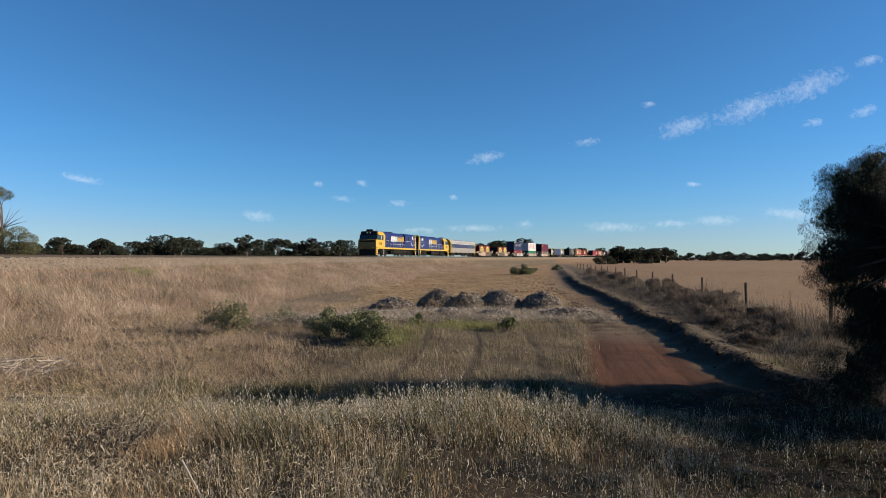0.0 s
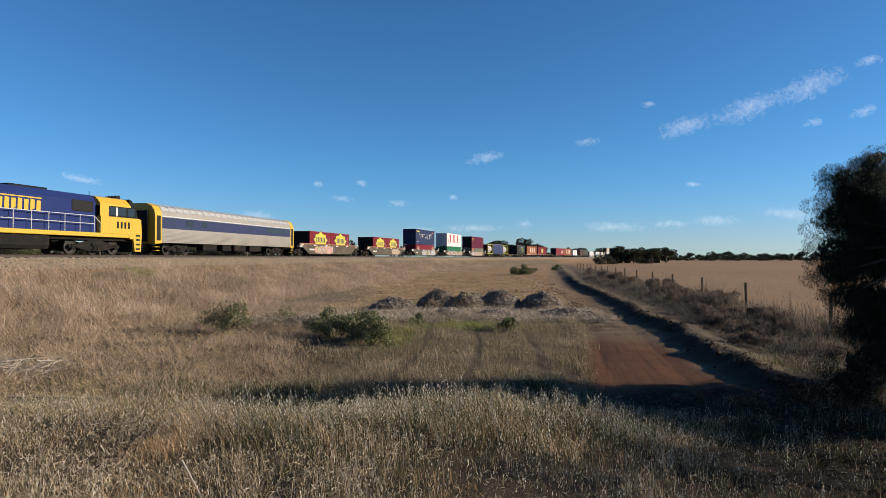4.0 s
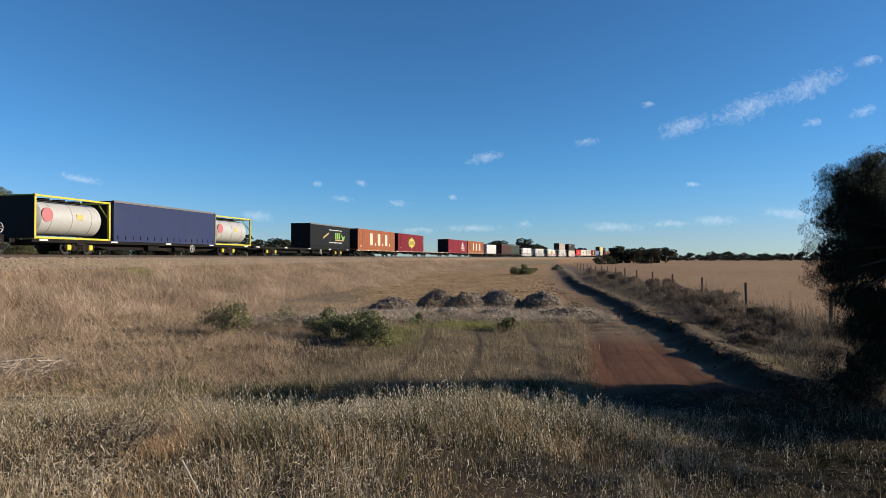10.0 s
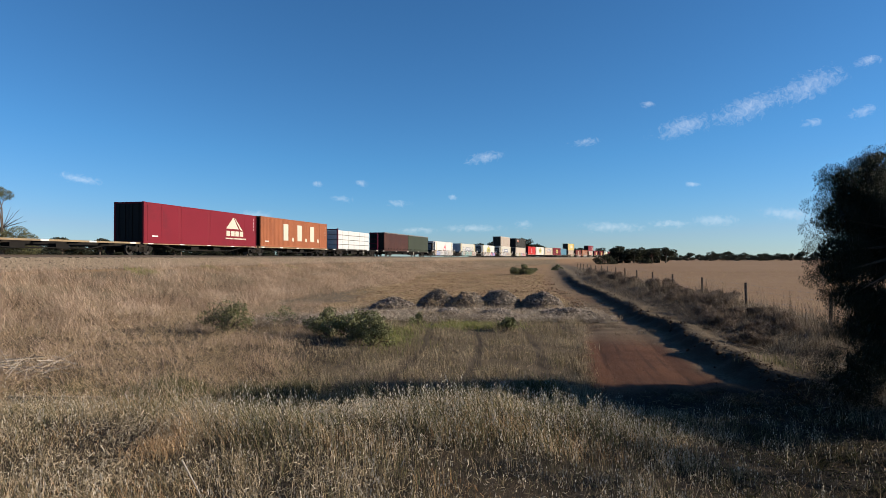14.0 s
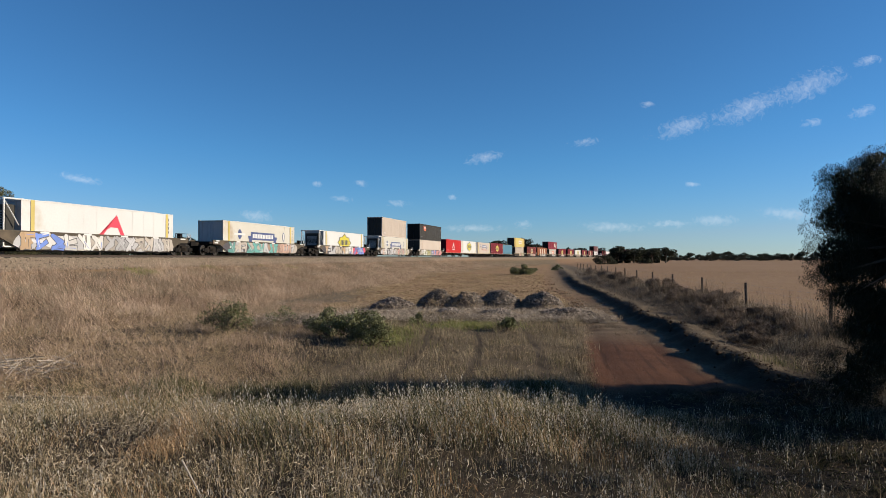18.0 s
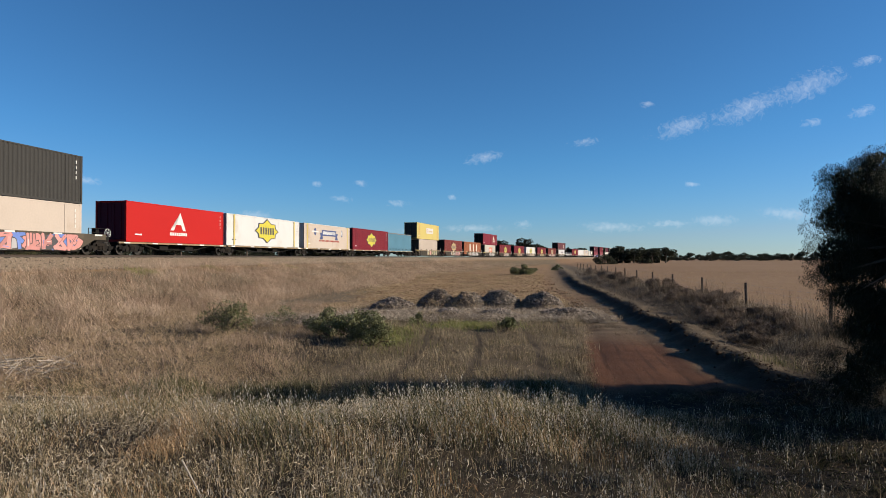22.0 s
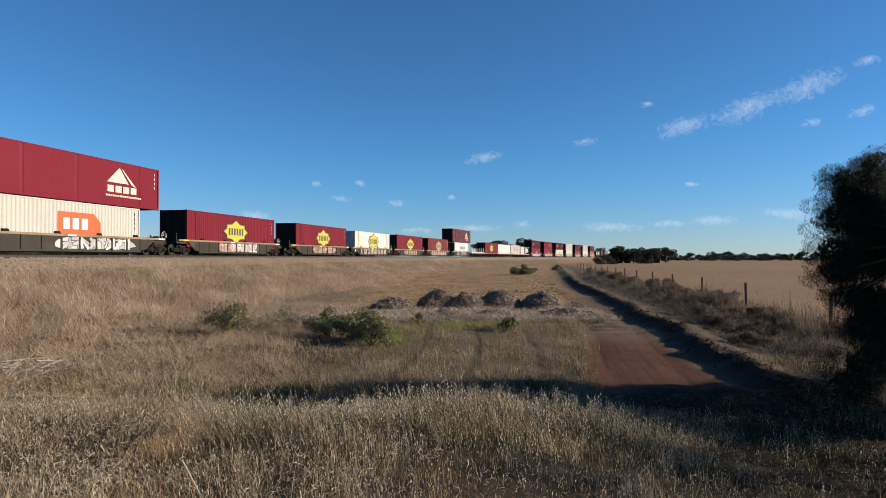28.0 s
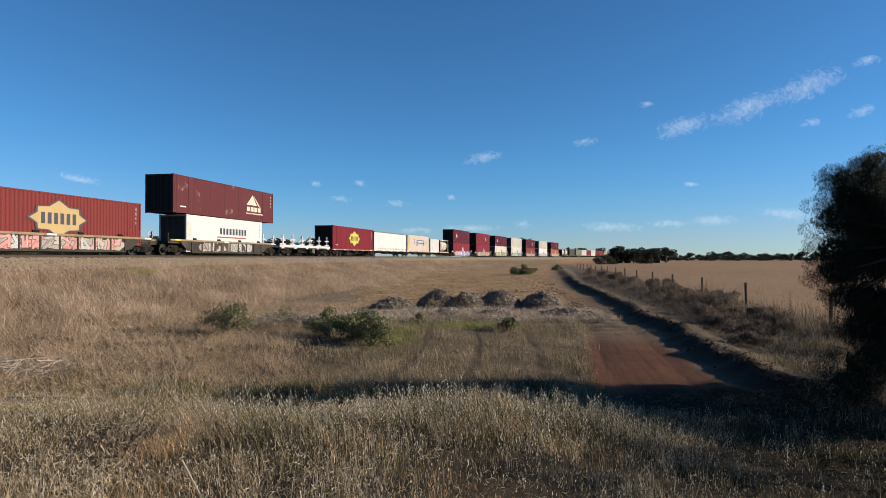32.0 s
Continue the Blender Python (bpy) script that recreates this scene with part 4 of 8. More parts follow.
V, F = leaf_cloud(cen, [0.95, 1.0, 1.0, 0.9, 1.25, 1.35, 1.25, 1.2, 1.3, 1.25, 1.35, 1.35], 15000, 0.085, 0.45, 0.3, 4)
o = fast_mesh("crown", V, F, mat("lit_olive_leaves", (0.10, 0.10, 0.035), 0.6, 0, 0.2, 0.5, 8, island=0.5, trans=0.25))
o.parent = bt


def shrub(x, y, w, d, h, leaves, size, seed, material, label, name="shrub", clumps=9):
    rg = random.Random(seed)
    t = new(name)
    tagged(t, label, name.split("_")[-1], "" )
    t.matrix_basis = pose(x, y, float(ground_z(x, y)))
    cen, rad = [], []
    for k in range(clumps):
        a = rg.uniform(0, 6.28)
        q = rg.uniform(0.1, 0.8)
        cen.append((w / 2 * q * math.cos(a), d / 2 * q * math.sin(a), h * rg.uniform(0.12, 0.85 - 0.35 * q)))
        rad.append(min(w, d, h * 1.6) * rg.uniform(0.18, 0.30) * (9 / clumps) ** 0.4)
    sh = Shape()
    limbs(sh, Vector((0, 0, -0.04)), cen, max(0.012, h * 0.02), rg)
    sh.part("woody_base", BARK, t)
    V, F = leaf_cloud(cen, rad, leaves, size, 0.6, 0.0, seed)
    o = fast_mesh("foliage", V, F, material)
    o.parent = t
    return t


GB = "bushy green shrub among dry grass"
shrub(-2.55, 17.9, 1.9, 1.4, 1.05, 3600, 0.033, 1, SHRUB, GB, clumps=22)
shrub(-1.95, 17.1, 1.4, 1.2, 0.95, 3000, 0.033, 2, SHRUB, GB, clumps=18)
shrub(-3.4, 18.7, 1.5, 1.2, 1.0, 2400, 0.033, 3, SHRUB, GB, clumps=16)
shrub(-6.9, 19.8, 2.4, 1.6, 1.15, 2900, 0.031, 4, SHRUB, "thin grey-green shrub in tall dry grass", clumps=26)
shrub(-5.35, 20.9, 1.4, 1.0, 0.8, 1300, 0.031, 5, SHRUB, "small thin shrub in tall dry grass", clumps=14)
shrub(2.05, 20.4, 0.75, 0.5, 0.65, 500, 0.05, 6, SHRUB, "leafy sapling beside the gravel heaps")
shrub(-0.9, 22.2, 0.7, 0.5, 0.5, 300, 0.045, 7, SHRUB, "small leafy plant beside the gravel heaps")
shrub(10.6, 86.0, 5.2, 3.0, 1.5, 2600, 0.10, 8, SHRUB, "sprawling green bush beside the line")
shrub(13.2, 92.0, 2.2, 2.0, 1.0, 700, 0.10, 9, SHRUB, "sprawling green bush beside the line")
shrub(21.5, 118.0, 2.4, 2.0, 1.1, 700, 0.10, 10, SHRUB, "small roadside bush by the fence")
shrub(48.5, 190.0, 5.4, 5.0, 3.6, 3600, 0.13, 11, EUCALYPT, "round dark bush beside the line", "roadside_bush", 14)
shrub(52.5, 196.0, 4.0, 4.0, 2.6, 2000, 0.13, 12, EUCALYPT, "round dark bush beside the line", "roadside_bush", 10)
DEADBUSH = leafy("dead_bush_twigs", ((0.060, 0.042, 0.032), (0.120, 0.088, 0.066), (0.200, 0.152, 0.115), (0.300, 0.240, 0.185)), 0.2)
rgd = random.Random(31)
for bx, by, bw, bh in ((7.6, 16.2, 1.6, 0.75), (8.6, 17.6, 1.8, 0.8), (9.4, 16.4, 1.3, 0.6), (8.1, 19.6, 1.9, 0.85), (9.6, 19.2, 1.6, 0.7), (9.0, 22.0, 2.0, 0.9), (10.2, 21.4, 1.5, 0.75), (9.9, 24.6, 2.0, 0.9), (10.9, 26.6, 1.8, 0.8), (10.4, 29.0, 2.2, 0.95),
                       (11.6, 31.5, 2.2, 0.9), (11.8, 36.0, 2.6, 1.0), (13.0, 41.0, 2.8, 1.0), (13.6, 48.0, 3.0, 1.1), (15.4, 56.0, 3.2, 1.1), (16.8, 66.0, 3.4, 1.2), (19.0, 80.0, 3.6, 1.2)):
    cen, rad = [], []
    t = new("dead_bush")
    tagged(t, "dead brown bush tangled in grey verge grass", "bush", "dead bushes along the fence")
    bx, bh = bx + (0.9 if by < 60 else 0.4) + rgd.uniform(-0.4, 0.3), bh * rgd.uniform(0.55, 0.85)
    t.matrix_basis = pose(bx, by, float(ground_z(bx, by)))
    for k in range(7):
        a, q = rgd.uniform(0, 6.28), rgd.uniform(0.1, 0.7)
        cen.append((bw / 2 * q * math.cos(a), bw / 2 * q * math.sin(a), bh * rgd.uniform(0.25, 0.62)))
        rad.append(bh * rgd.uniform(0.3, 0.48))
    sh = Shape()
    limbs(sh, Vector((0, 0, -0.04)), cen, 0.014, rgd)
    sh.part("woody_base", BARK, t)
    V, F = leaf_cloud(cen, rad, 2600 if by < 35 else 1200, 0.10 if by < 35 else 0.16, 0.07 if by < 35 else 0.12, -0.25, int(by * 10))
    o = fast_mesh("twig_tangle", V, F, DEADBUSH)
    o.parent = t
shrub(76.0, 235.0, 7.0, 5.0, 2.2, 1800, 0.15, 13, EUCALYPT, "low dark bush on the paddock's edge", "roadside_bush", 12)

# pepper tree beside the road, drooping to the ground
pt = new("pepper_tree")
tagged(pt, "dark drooping pepper tree beside the dirt road", "tree")
TX, TY = 8.4, 10.0
pt.matrix_basis = pose(TX, TY, float(ground_z(TX, TY)))
rg = random.Random(12)
sh = Shape()
sh.tube((-0.3, -0.5, -0.2), (-0.45, -0.55, 1.2), 0.22, 9, 0.17)
sh.tube((-0.45, -0.55, 1.2), (-0.95, -0.6, 2.3), 0.13, 7, 0.09)
sh.tube((-0.45, -0.55, 1.2), (0.3, 0.1, 2.4), 0.14, 7, 0.09)
sh.tube((-0.45, -0.55, 1.2), (-0.5, 0.6, 2.2), 0.12, 7, 0.08)
# main lobes of the crown: widest at two thirds of the height, hollow low down towards the road
lobes = []
for k in range(15):
    a = k * 2.399
    q = 1.55 * math.sqrt((k + 0.5) / 15)
    lobes.append((q * math.cos(a), q * math.sin(a), 3.4 - 0.20 * q * q + rg.uniform(-0.3, 0.2), rg.uniform(0.5, 0.75)))
for k in range(13):
    a = k * 6.283 / 13 + 0.3
    lobes.append((1.38 * math.cos(a) + 0.12, 1.45 * math.sin(a), 2.5 + rg.uniform(-0.35, 0.35), rg.uniform(0.55, 0.78)))
for k in range(9):
    a = k * 6.283 / 9
    lobes.append((1.05 * math.cos(a) + 0.1, 1.6 * math.sin(a), 1.45 + rg.uniform(-0.3, 0.3), rg.uniform(0.5, 0.7)))
for k in range(7):
    a = k * 6.283 / 7
    lobes.append((0.9 * math.cos(a) + 0.15, 1.5 * math.sin(a), 0.55 + rg.uniform(-0.15, 0.2), rg.uniform(0.45, 0.6)))
for k in range(8):
    lobes.append((rg.uniform(-0.3, 1.2), -2.1 + rg.uniform(-0.35, 0.2), 1.2 + 0.29 * k, rg.uniform(0.4, 0.55)))
lobes += [(-2.2, -0.3, 2.95, 0.45), (-2.3, -0.3, 2.45, 0.38), (-2.3, -0.3, 2.1, 0.34), (-1.95, -0.2, 3.35, 0.42), (-2.05, -0.3, 3.55, 0.36), (-1.6, -0.3, 3.75, 0.38), (-2.1, -0.3, 1.75, 0.34), (-1.7, -0.3, 1.7, 0.4), (-1.9, -0.3, 1.3, 0.4), (-1.9, -0.4, 0.75, 0.45), (-2.1, -0.3, 0.35, 0.4), (-1.6, -0.6, 1.1, 0.4),
          (-1.45, -0.1, 3.42, 0.45), (-1.75, -0.5, 3.15, 0.4), (-0.95, 0.3, 3.6, 0.45), (-1.0, -0.6, 3.4, 0.45), (-0.4, -0.3, 3.6, 0.45)]
for k in range(6):
    lobes.append((rg.uniform(-0.5, 0.6), rg.uniform(-0.6, 0.6), 1.9 + 0.3 * k, 0.7))
cen, rad = [], []
for x, y, z, r in lobes:
    for k in range(22):
        d = Vector((rg.gauss(0, 1), rg.gauss(0, 1), rg.gauss(0, 0.9))).normalized() * r * rg.uniform(0.55, 1.25)
        cen.append((x + d.x, y + d.y, max(0.15, z + d.z)))
        rad.append(rg.uniform(0.09, 0.21))
    for k in range(2):
        cen.append((x + rg.uniform(-0.15, 0.15), y + rg.uniform(-0.15, 0.15), z))
        rad.append(r * 0.85)
limbs(sh, Vector((-0.95, -0.6, 2.2)), [l[:3] for l in lobes[0:15:2]], 0.05, rg)
limbs(sh, Vector((0.3, 0.1, 2.3)), [l[:3] for l in lobes[1:15:2]], 0.05, rg)
limbs(sh, Vector((-0.5, 0.0, 1.7)), [l[:3] for l in lobes[15:28]], 0.045, rg)
limbs(sh, Vector((-0.42, -0.5, 0.9)), [l[:3] for l in lobes[28:37]], 0.035, rg)
limbs(sh, Vector((-0.95, -0.6, 2.25)), [l[:3] for l in lobes[44:69]], 0.04, rg)
for n, (x, y, z, r) in enumerate(lobes[:28]):
    limbs(sh, Vector((x, y, z)), cen[24 * n:24 * n + 22:3], 0.014, rg)
sh.part("trunk", BARK, pt)
near = [k for k, c in enumerate(cen) if TX + c[0] < 0.71 * (TY + c[1]) + 0.35]
rest = sorted(set(range(len(cen))) - set(near))
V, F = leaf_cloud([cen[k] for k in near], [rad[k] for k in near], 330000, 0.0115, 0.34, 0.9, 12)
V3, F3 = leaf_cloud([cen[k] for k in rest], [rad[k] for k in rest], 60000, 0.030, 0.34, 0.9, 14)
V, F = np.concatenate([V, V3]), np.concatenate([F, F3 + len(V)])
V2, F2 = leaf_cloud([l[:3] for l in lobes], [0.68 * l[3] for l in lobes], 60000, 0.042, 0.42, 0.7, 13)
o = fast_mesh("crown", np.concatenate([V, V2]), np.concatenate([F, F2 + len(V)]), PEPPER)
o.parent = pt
# hanging twigs
tw = Shape()
for k in range(520):
    c = Vector(rg.choice(cen)) + Vector((rg.uniform(-0.12, 0.12), rg.uniform(-0.12, 0.12), rg.uniform(-0.1, 0.1)))
    e = c + Vector((rg.uniform(-0.12, 0.12), rg.uniform(-0.12, 0.12), -rg.uniform(0.15, 0.4)))
    tw.tube(c, e, 0.004, 3, 0.002)
o = tw.part("twig_tangle", BARK, pt)
o["kind"] = "stuff"

# thin gum added out of view, only to shade the grass by the road
st = new("gum_tree")
tagged(st, "added thin-crowned gum tree, out of view, shading the roadside grass", "tree")
st.matrix_basis = pose(15.6, 5.6, float(ground_z(15.6, 5.6)))
rg = random.Random(21)
sh = Shape()
sh.tube((0, 0, -0.3), (0.1, 0.1, 1.7), 0.17, 9, 0.12)
cen, rad = [], []
for k in range(26):
    z = 2.3 + 3.6 * (k / 25) ** 0.6
    cen.append((rg.uniform(-0.9, 0.9), rg.uniform(-2.5, 2.3) * (1 - 0.35 * k / 25), z))
    rad.append(rg.uniform(0.4, 0.7) * (1 - 0.3 * k / 25))
limbs(sh, Vector((0.1, 0.1, 1.6)), cen, 0.05, rg)
sh.part("trunk", BARK, st)
V, F = leaf_cloud(cen, rad, 8500, 0.045, 0.5, 0.6, 21)
o = fast_mesh("crown", V, F, EUCALYPT)
o.parent = st

# ---- fence along the paddock
POST = mat("weathered_fence_timber", (0.071, 0.050, 0.035), 0.9, 0, 0.3, 4, 30, bump=0.5, rand=0.2)
fence = new("paddock_fence")
tagged(fence, "old timber post and wire fence along the paddock", "fence")
post = None
ends = []
for k in range(17):
    y = 12.0 + 6.4 * k
    y -= 0.55 if k == 1 else 0
    x = fence_x(y)
    z = float(ground_z(x, y))
    top = 1.40 if k < 12 else 1.35
    ends.append((x, y, z))
    if post is None:
        post = Shape().tube((0, 0, -0.35), (0, 0, 1.12), 0.055, 8, 0.05).part("fence_post", POST, fence)
        post.location = (x, y, top - 1.12)
    else:
        o = again(post, x, y, top - 1.12, rng.uniform(0, 360), fence)
        o.rotation_euler = (radians(rng.uniform(-2, 2)), radians(rng.uniform(-2.5, 2.5)), o.rotation_euler[2])
WIRE = mat("dull_fence_wire", (0.16, 0.15, 0.14), 0.5, 0.7, 0.1)
for dz in (0.25, 0.55, 0.85, 1.05):
    sh = Shape()
    for p, q in zip(ends, ends[1:]):
        m = ((p[0] + q[0]) / 2, (p[1] + q[1]) / 2, 0.28 + dz - 0.02)
        sh.tube((p[0] - 0.07, p[1], 0.28 + dz), m, 0.003, 3)
        sh.tube(m, (q[0] - 0.07, q[1], 0.28 + dz), 0.003, 3)
    sh.part("fence_wire", WIRE, fence)

# ---- pale dead branches and a plank in the grass
DEAD = mat("bleached_dead_wood", (0.353, 0.311, 0.260), 0.8, 0, 0.2, 3, 25)
bp = new("brush_pile")
bpx, bpy_ = -8.6, 12.4
bp.matrix_basis = pose(bpx, bpy_, float(ground_z(bpx, bpy_)))
tagged(bp, "pile of bleached dead branches in dry grass", "brush pile")
rg = random.Random(9)
for k in range(110):
    a = rg.uniform(0, 3.14)
    c = Vector((rg.uniform(-1.2, 1.0), rg.uniform(-0.4, 0.4), rg.uniform(0.05, 0.35)))
    d = Vector((math.cos(a), math.sin(a) * 0.6, rg.uniform(-0.12, 0.3))) * rg.uniform(0.3, 0.8)
    Shape().tube(c - d, c + d, 0.008, 4, 0.003).part("dead_branch", DEAD, bp)
for x, y, a, L, r in ((-1.72, 4.3, -40, 0.14, 0.007), (-3.8, 7.6, -50, 0.22, 0.008)):
    z = float(ground_z(x, y)) + 0.15
    dx, dy = L * math.cos(radians(a)), L * math.sin(radians(a))
    tagged(Shape().tube((x - dx, y - dy, z + 0.1), (x + dx, y + dy, z - 0.1), r, 6, r * 0.6).part("stick", DEAD), "bleached stick lying in the grass", "stick", "sticks in the grass")

pl = Shape().box(-0.80, 0.80, -0.025, 0.025, 0.0, 0.13, 0.008)
o = pl.part("timber_plank", mat("silvered_plank", (0.20, 0.175, 0.140), 0.85, 0, 0.3, 3, 40, bump=0.4))
o.matrix_basis = pose(-6.15, 9.95, float(ground_z(-6.15, 9.95)) + 0.08, 0, 0, -3)
tagged(o, "silvered old timber plank lying on edge in dry grass", "plank")

# ---- sleepers under the rails
SLEEPER = mat("pale_concrete_sleeper", (0.185, 0.160, 0.130), 0.9, 0, 0.15, 3, 30, rand=0.2)
track = new("railway_sleepers")
tagged(track, "concrete sleepers bedded in the ballast", "sleepers", kind="structure")
sl = None
for k in range(300):
    x, y, a = line_at(10 + 0.62 * k)
    m = pose(x, y, 2.30, 0, 0, -math.degrees(a))
    if sl is None:
        sl = Shape().prism([(-0.14, 0.0), (0.14, 0.0), (0.10, 0.125), (-0.10, 0.125)], -1.25, 1.25).part("sleeper", SLEEPER, track)
        sl.matrix_basis = m
    else:
        o = new("sleeper", sl.data)
        o.parent = track
        o.matrix_basis = m
sh = Shape()
for k in range(300, 460):
    x, y, a = line_at(10 + 0.62 * k)
    c, s_ = math.cos(a), math.sin(a)
    i = len(sh.v)
    sh.box(-1.25, 1.25, -0.12, 0.12, 2.30, 2.425)
    sh.v[i:] = [(x + vx * c + vy * s_, y - vx * s_ + vy * c, vz) for vx, vy, vz in sh.v[i:]]
o = sh.part("far_sleepers", SLEEPER, track)
o["kind"] = "stuff"

# ---- clouds: thin wisps high and far, drifting slowly


def cloud_material():
    m = bpy.data.materials.new("thin_cloud")
    m.use_nodes = True
    n, l = m.node_tree.nodes, m.node_tree.links
    n.remove(n["Principled BSDF"])
    tc = n.new("ShaderNodeTexCoord")
    info = n.new("ShaderNodeObjectInfo")
    off = n.new("ShaderNodeVectorMath")
    off.operation = 'ADD'
    mulr = n.new("ShaderNodeMath")
    mulr.operation = 'MULTIPLY'
    mulr.inputs[1].default_value = 900
    l.new(info.outputs["Random"], mulr.inputs[0])
    l.new(tc.outputs["Object"], off.inputs[0])
    l.new(mulr.outputs[0], off.inputs[1])
    nz = n.new("ShaderNodeTexNoise")
    nz.inputs["Scale"].default_value = 0.028
    nz.inputs["Detail"].default_value = 9
    nz.inputs["Roughness"].default_value = 0.68
    nz.inputs["Distortion"].default_value = 0.8
    l.new(off.outputs[0], nz.inputs["Vector"])
    mp = n.new("ShaderNodeVectorMath")
    mp.operation = 'MULTIPLY_ADD'
    mp.inputs[1].default_value = (2, 2, 0)
    mp.inputs[2].default_value = (-1, -1, 0)
    l.new(tc.outputs["Generated"], mp.inputs[0])
    ln = n.new("ShaderNodeVectorMath")
    ln.operation = 'LENGTH'
    l.new(mp.outputs[0], ln.inputs[0])
    edge = n.new("ShaderNodeMapRange")
    edge.inputs["From Min"].default_value = 1.0
    edge.inputs["From Max"].default_value = 0.1
    edge.inputs["To Max"].default_value = 1.0
    l.new(ln.outputs["Value"], edge.inputs["Value"])
    ad = n.new("ShaderNodeMath")
    ad.operation = 'MULTIPLY_ADD'
    ad.inputs[1].default_value = 0.55
    l.new(edge.outputs[0], ad.inputs[0])
    l.new(nz.outputs[0], ad.inputs[2])
    al = n.new("ShaderNodeMapRange")
    al.inputs["From Min"].default_value = 0.76
    al.inputs["From Max"].default_value = 1.35
    al.inputs["To Max"].default_value = 0.34
    l.new(ad.outputs[0], al.inputs["Value"])
    cut = n.new("ShaderNodeMath")
    cut.operation = 'MULTIPLY'
    lim = n.new("ShaderNodeMapRange")
    lim.inputs["From Min"].default_value = 1.0
    lim.inputs["From Max"].default_value = 0.8
    l.new(ln.outputs["Value"], lim.inputs["Value"])
    l.new(al.outputs[0], cut.inputs[0])
    l.new(lim.outputs[0], cut.inputs[1])
    em = n.new("ShaderNodeEmission")
    em.inputs[0].default_value = (0.86, 0.88, 0.92, 1)
    em.inputs[1].default_value = 0.7
    tr = n.new("ShaderNodeBsdfTransparent")
    ms = n.new("ShaderNodeMixShader")
    l.new(cut.outputs[0], ms.inputs[0])
    l.new(tr.outputs[0], ms.inputs[1])
    l.new(em.outputs[0], ms.inputs[2])
    l.new(ms.outputs[0], n["Material Output"].inputs[0])
    return m


CLOUD = cloud_material()
CLOUDS = []


def cloud(bearing, rise, width, tall, roll, depth=3600):
    """A wisp at a bearing and a slope above the horizon (both as tangents), upright to the eye, far off."""
    w, h = width * depth / 2, tall * depth / 2
    v, f = [], []
    n = 8
    for i in range(n + 1):
        for j in range(n + 1):
            u, q = 2 * i / n - 1, 2 * j / n - 1
            v.append((u * w, 60 * (u * u + q * q), q * h))
    for i in range(n):
        for j in range(n):
            a = i * (n + 1) + j
            f.append((a, a + n + 1, a + n + 2, a + 1))
    o = mesh_object("cloud", v, f, CLOUD)
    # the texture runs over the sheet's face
    o.data.transform(Matrix.Rotation(radians(-90), 4, 'X'))
    tagged(o, "thin white wisp of cloud", "cloud", "wisps of cloud in the sky", kind="structure")
    m = Matrix.Translation((bearing * depth, depth, 2.4 + rise * depth)) @ Matrix.Rotation(radians(roll), 4, 'Y') @ Matrix.Rotation(radians(90), 4, 'X')
    CLOUDS.append((o, m))
    return o


def px(x, y):
    return (x - 784) / 1105, (456 - y) / 1105


for x, y, w, h, roll in ((1215, 222, 190, 60, -16), (1330, 190, 260, 75, -20), (1440, 150, 250, 80, -22), (1535, 195, 100, 34, -16), (1445, 215, 70, 26, -6), (1545, 105, 90, 34, -10), (1152, 183, 46, 20, 0),
                         (862, 278, 120, 36, -12), (605, 352, 70, 22, 6), (705, 360, 70, 22, 4), (563, 325, 36, 20, 10), (640, 324, 40, 20, 15), (802, 349, 36, 20, 5), (455, 382, 110, 36, 5), (140, 316, 150, 30, 10),
                         (1400, 378, 190, 36, 4), (1270, 390, 150, 34, 0), (1085, 402, 200, 34, 0), (1190, 396, 130, 26, 0), (930, 397, 60, 26, 0), (840, 404, 190, 24, 0), (1040, 250, 90, 24, -8), (1230, 326, 60, 18, 0), (740, 408, 120, 20, 0)):
    b, r = px(x, y)
    cloud(b, r, w / 1105, h / 1105, roll)
for o, m in CLOUDS:
    o.matrix_basis = m

# ---- train: every vehicle has its origin at rail level in its middle, x towards the engine, y towards the camera
STEEL = mat("worn_dark_steel", (0.012, 0.011, 0.0105), 0.85, 0.0, 0.35, 2.0, 30, dirt=(0.034, 0.026, 0.019), dirt_amount=0.3, rand=0.1, spec=0.08)
WHEEL = mat("polished_wheel_steel", (0.034, 0.031, 0.028), 0.55, 0.2, 0.2, spec=0.2)
WELL_A = mat("weathered_brown_wagon_paint", (0.060, 0.051, 0.039), 0.75, 0.0, 0.35, 0.7, 20, dirt=(0.115, 0.091, 0.066), dirt_amount=0.4, rand=0.15, spec=0.12)
WELL_B = mat("dark_olive_wagon_paint", (0.040, 0.036, 0.029), 0.75, 0.0, 0.35, 0.8, 20, dirt=(0.095, 0.072, 0.050), dirt_amount=0.35, rand=0.15, spec=0.12)
RAILTOP = mat("sandy_faded_wagon_sill", (0.221, 0.157, 0.085), 0.7, 0, 0.25, 1.5, 20, dirt=(0.102, 0.076, 0.051), dirt_amount=0.4)
WHITE = mat("white_paint", (0.540, 0.540, 0.530), 0.5, 0, 0.07, 0.6, 15)
BLACK = mat("black_paint", (0.014, 0.014, 0.015), 0.6, 0, 0.2, spec=0.12)
YELLOW = mat("engine_yellow", (0.480, 0.300, 0.024), 0.4, 0, 0.07, 0.8, 15)
SIGNYEL = mat("bright_yellow_sign", (0.450, 0.395, 0.030), 0.5, 0, 0.06, 0.8, 15)
OLDYEL = mat("faded_ochre_sign", (0.354, 0.252, 0.102), 0.6, 0, 0.15, 0.8, 15)
NAVY = mat("engine_navy_blue", (0.014, 0.025, 0.105), 0.45, 0, 0.14, 0.7, 12, dirt=(0.017, 0.027, 0.074), dirt_amount=0.3, spec=0.12)
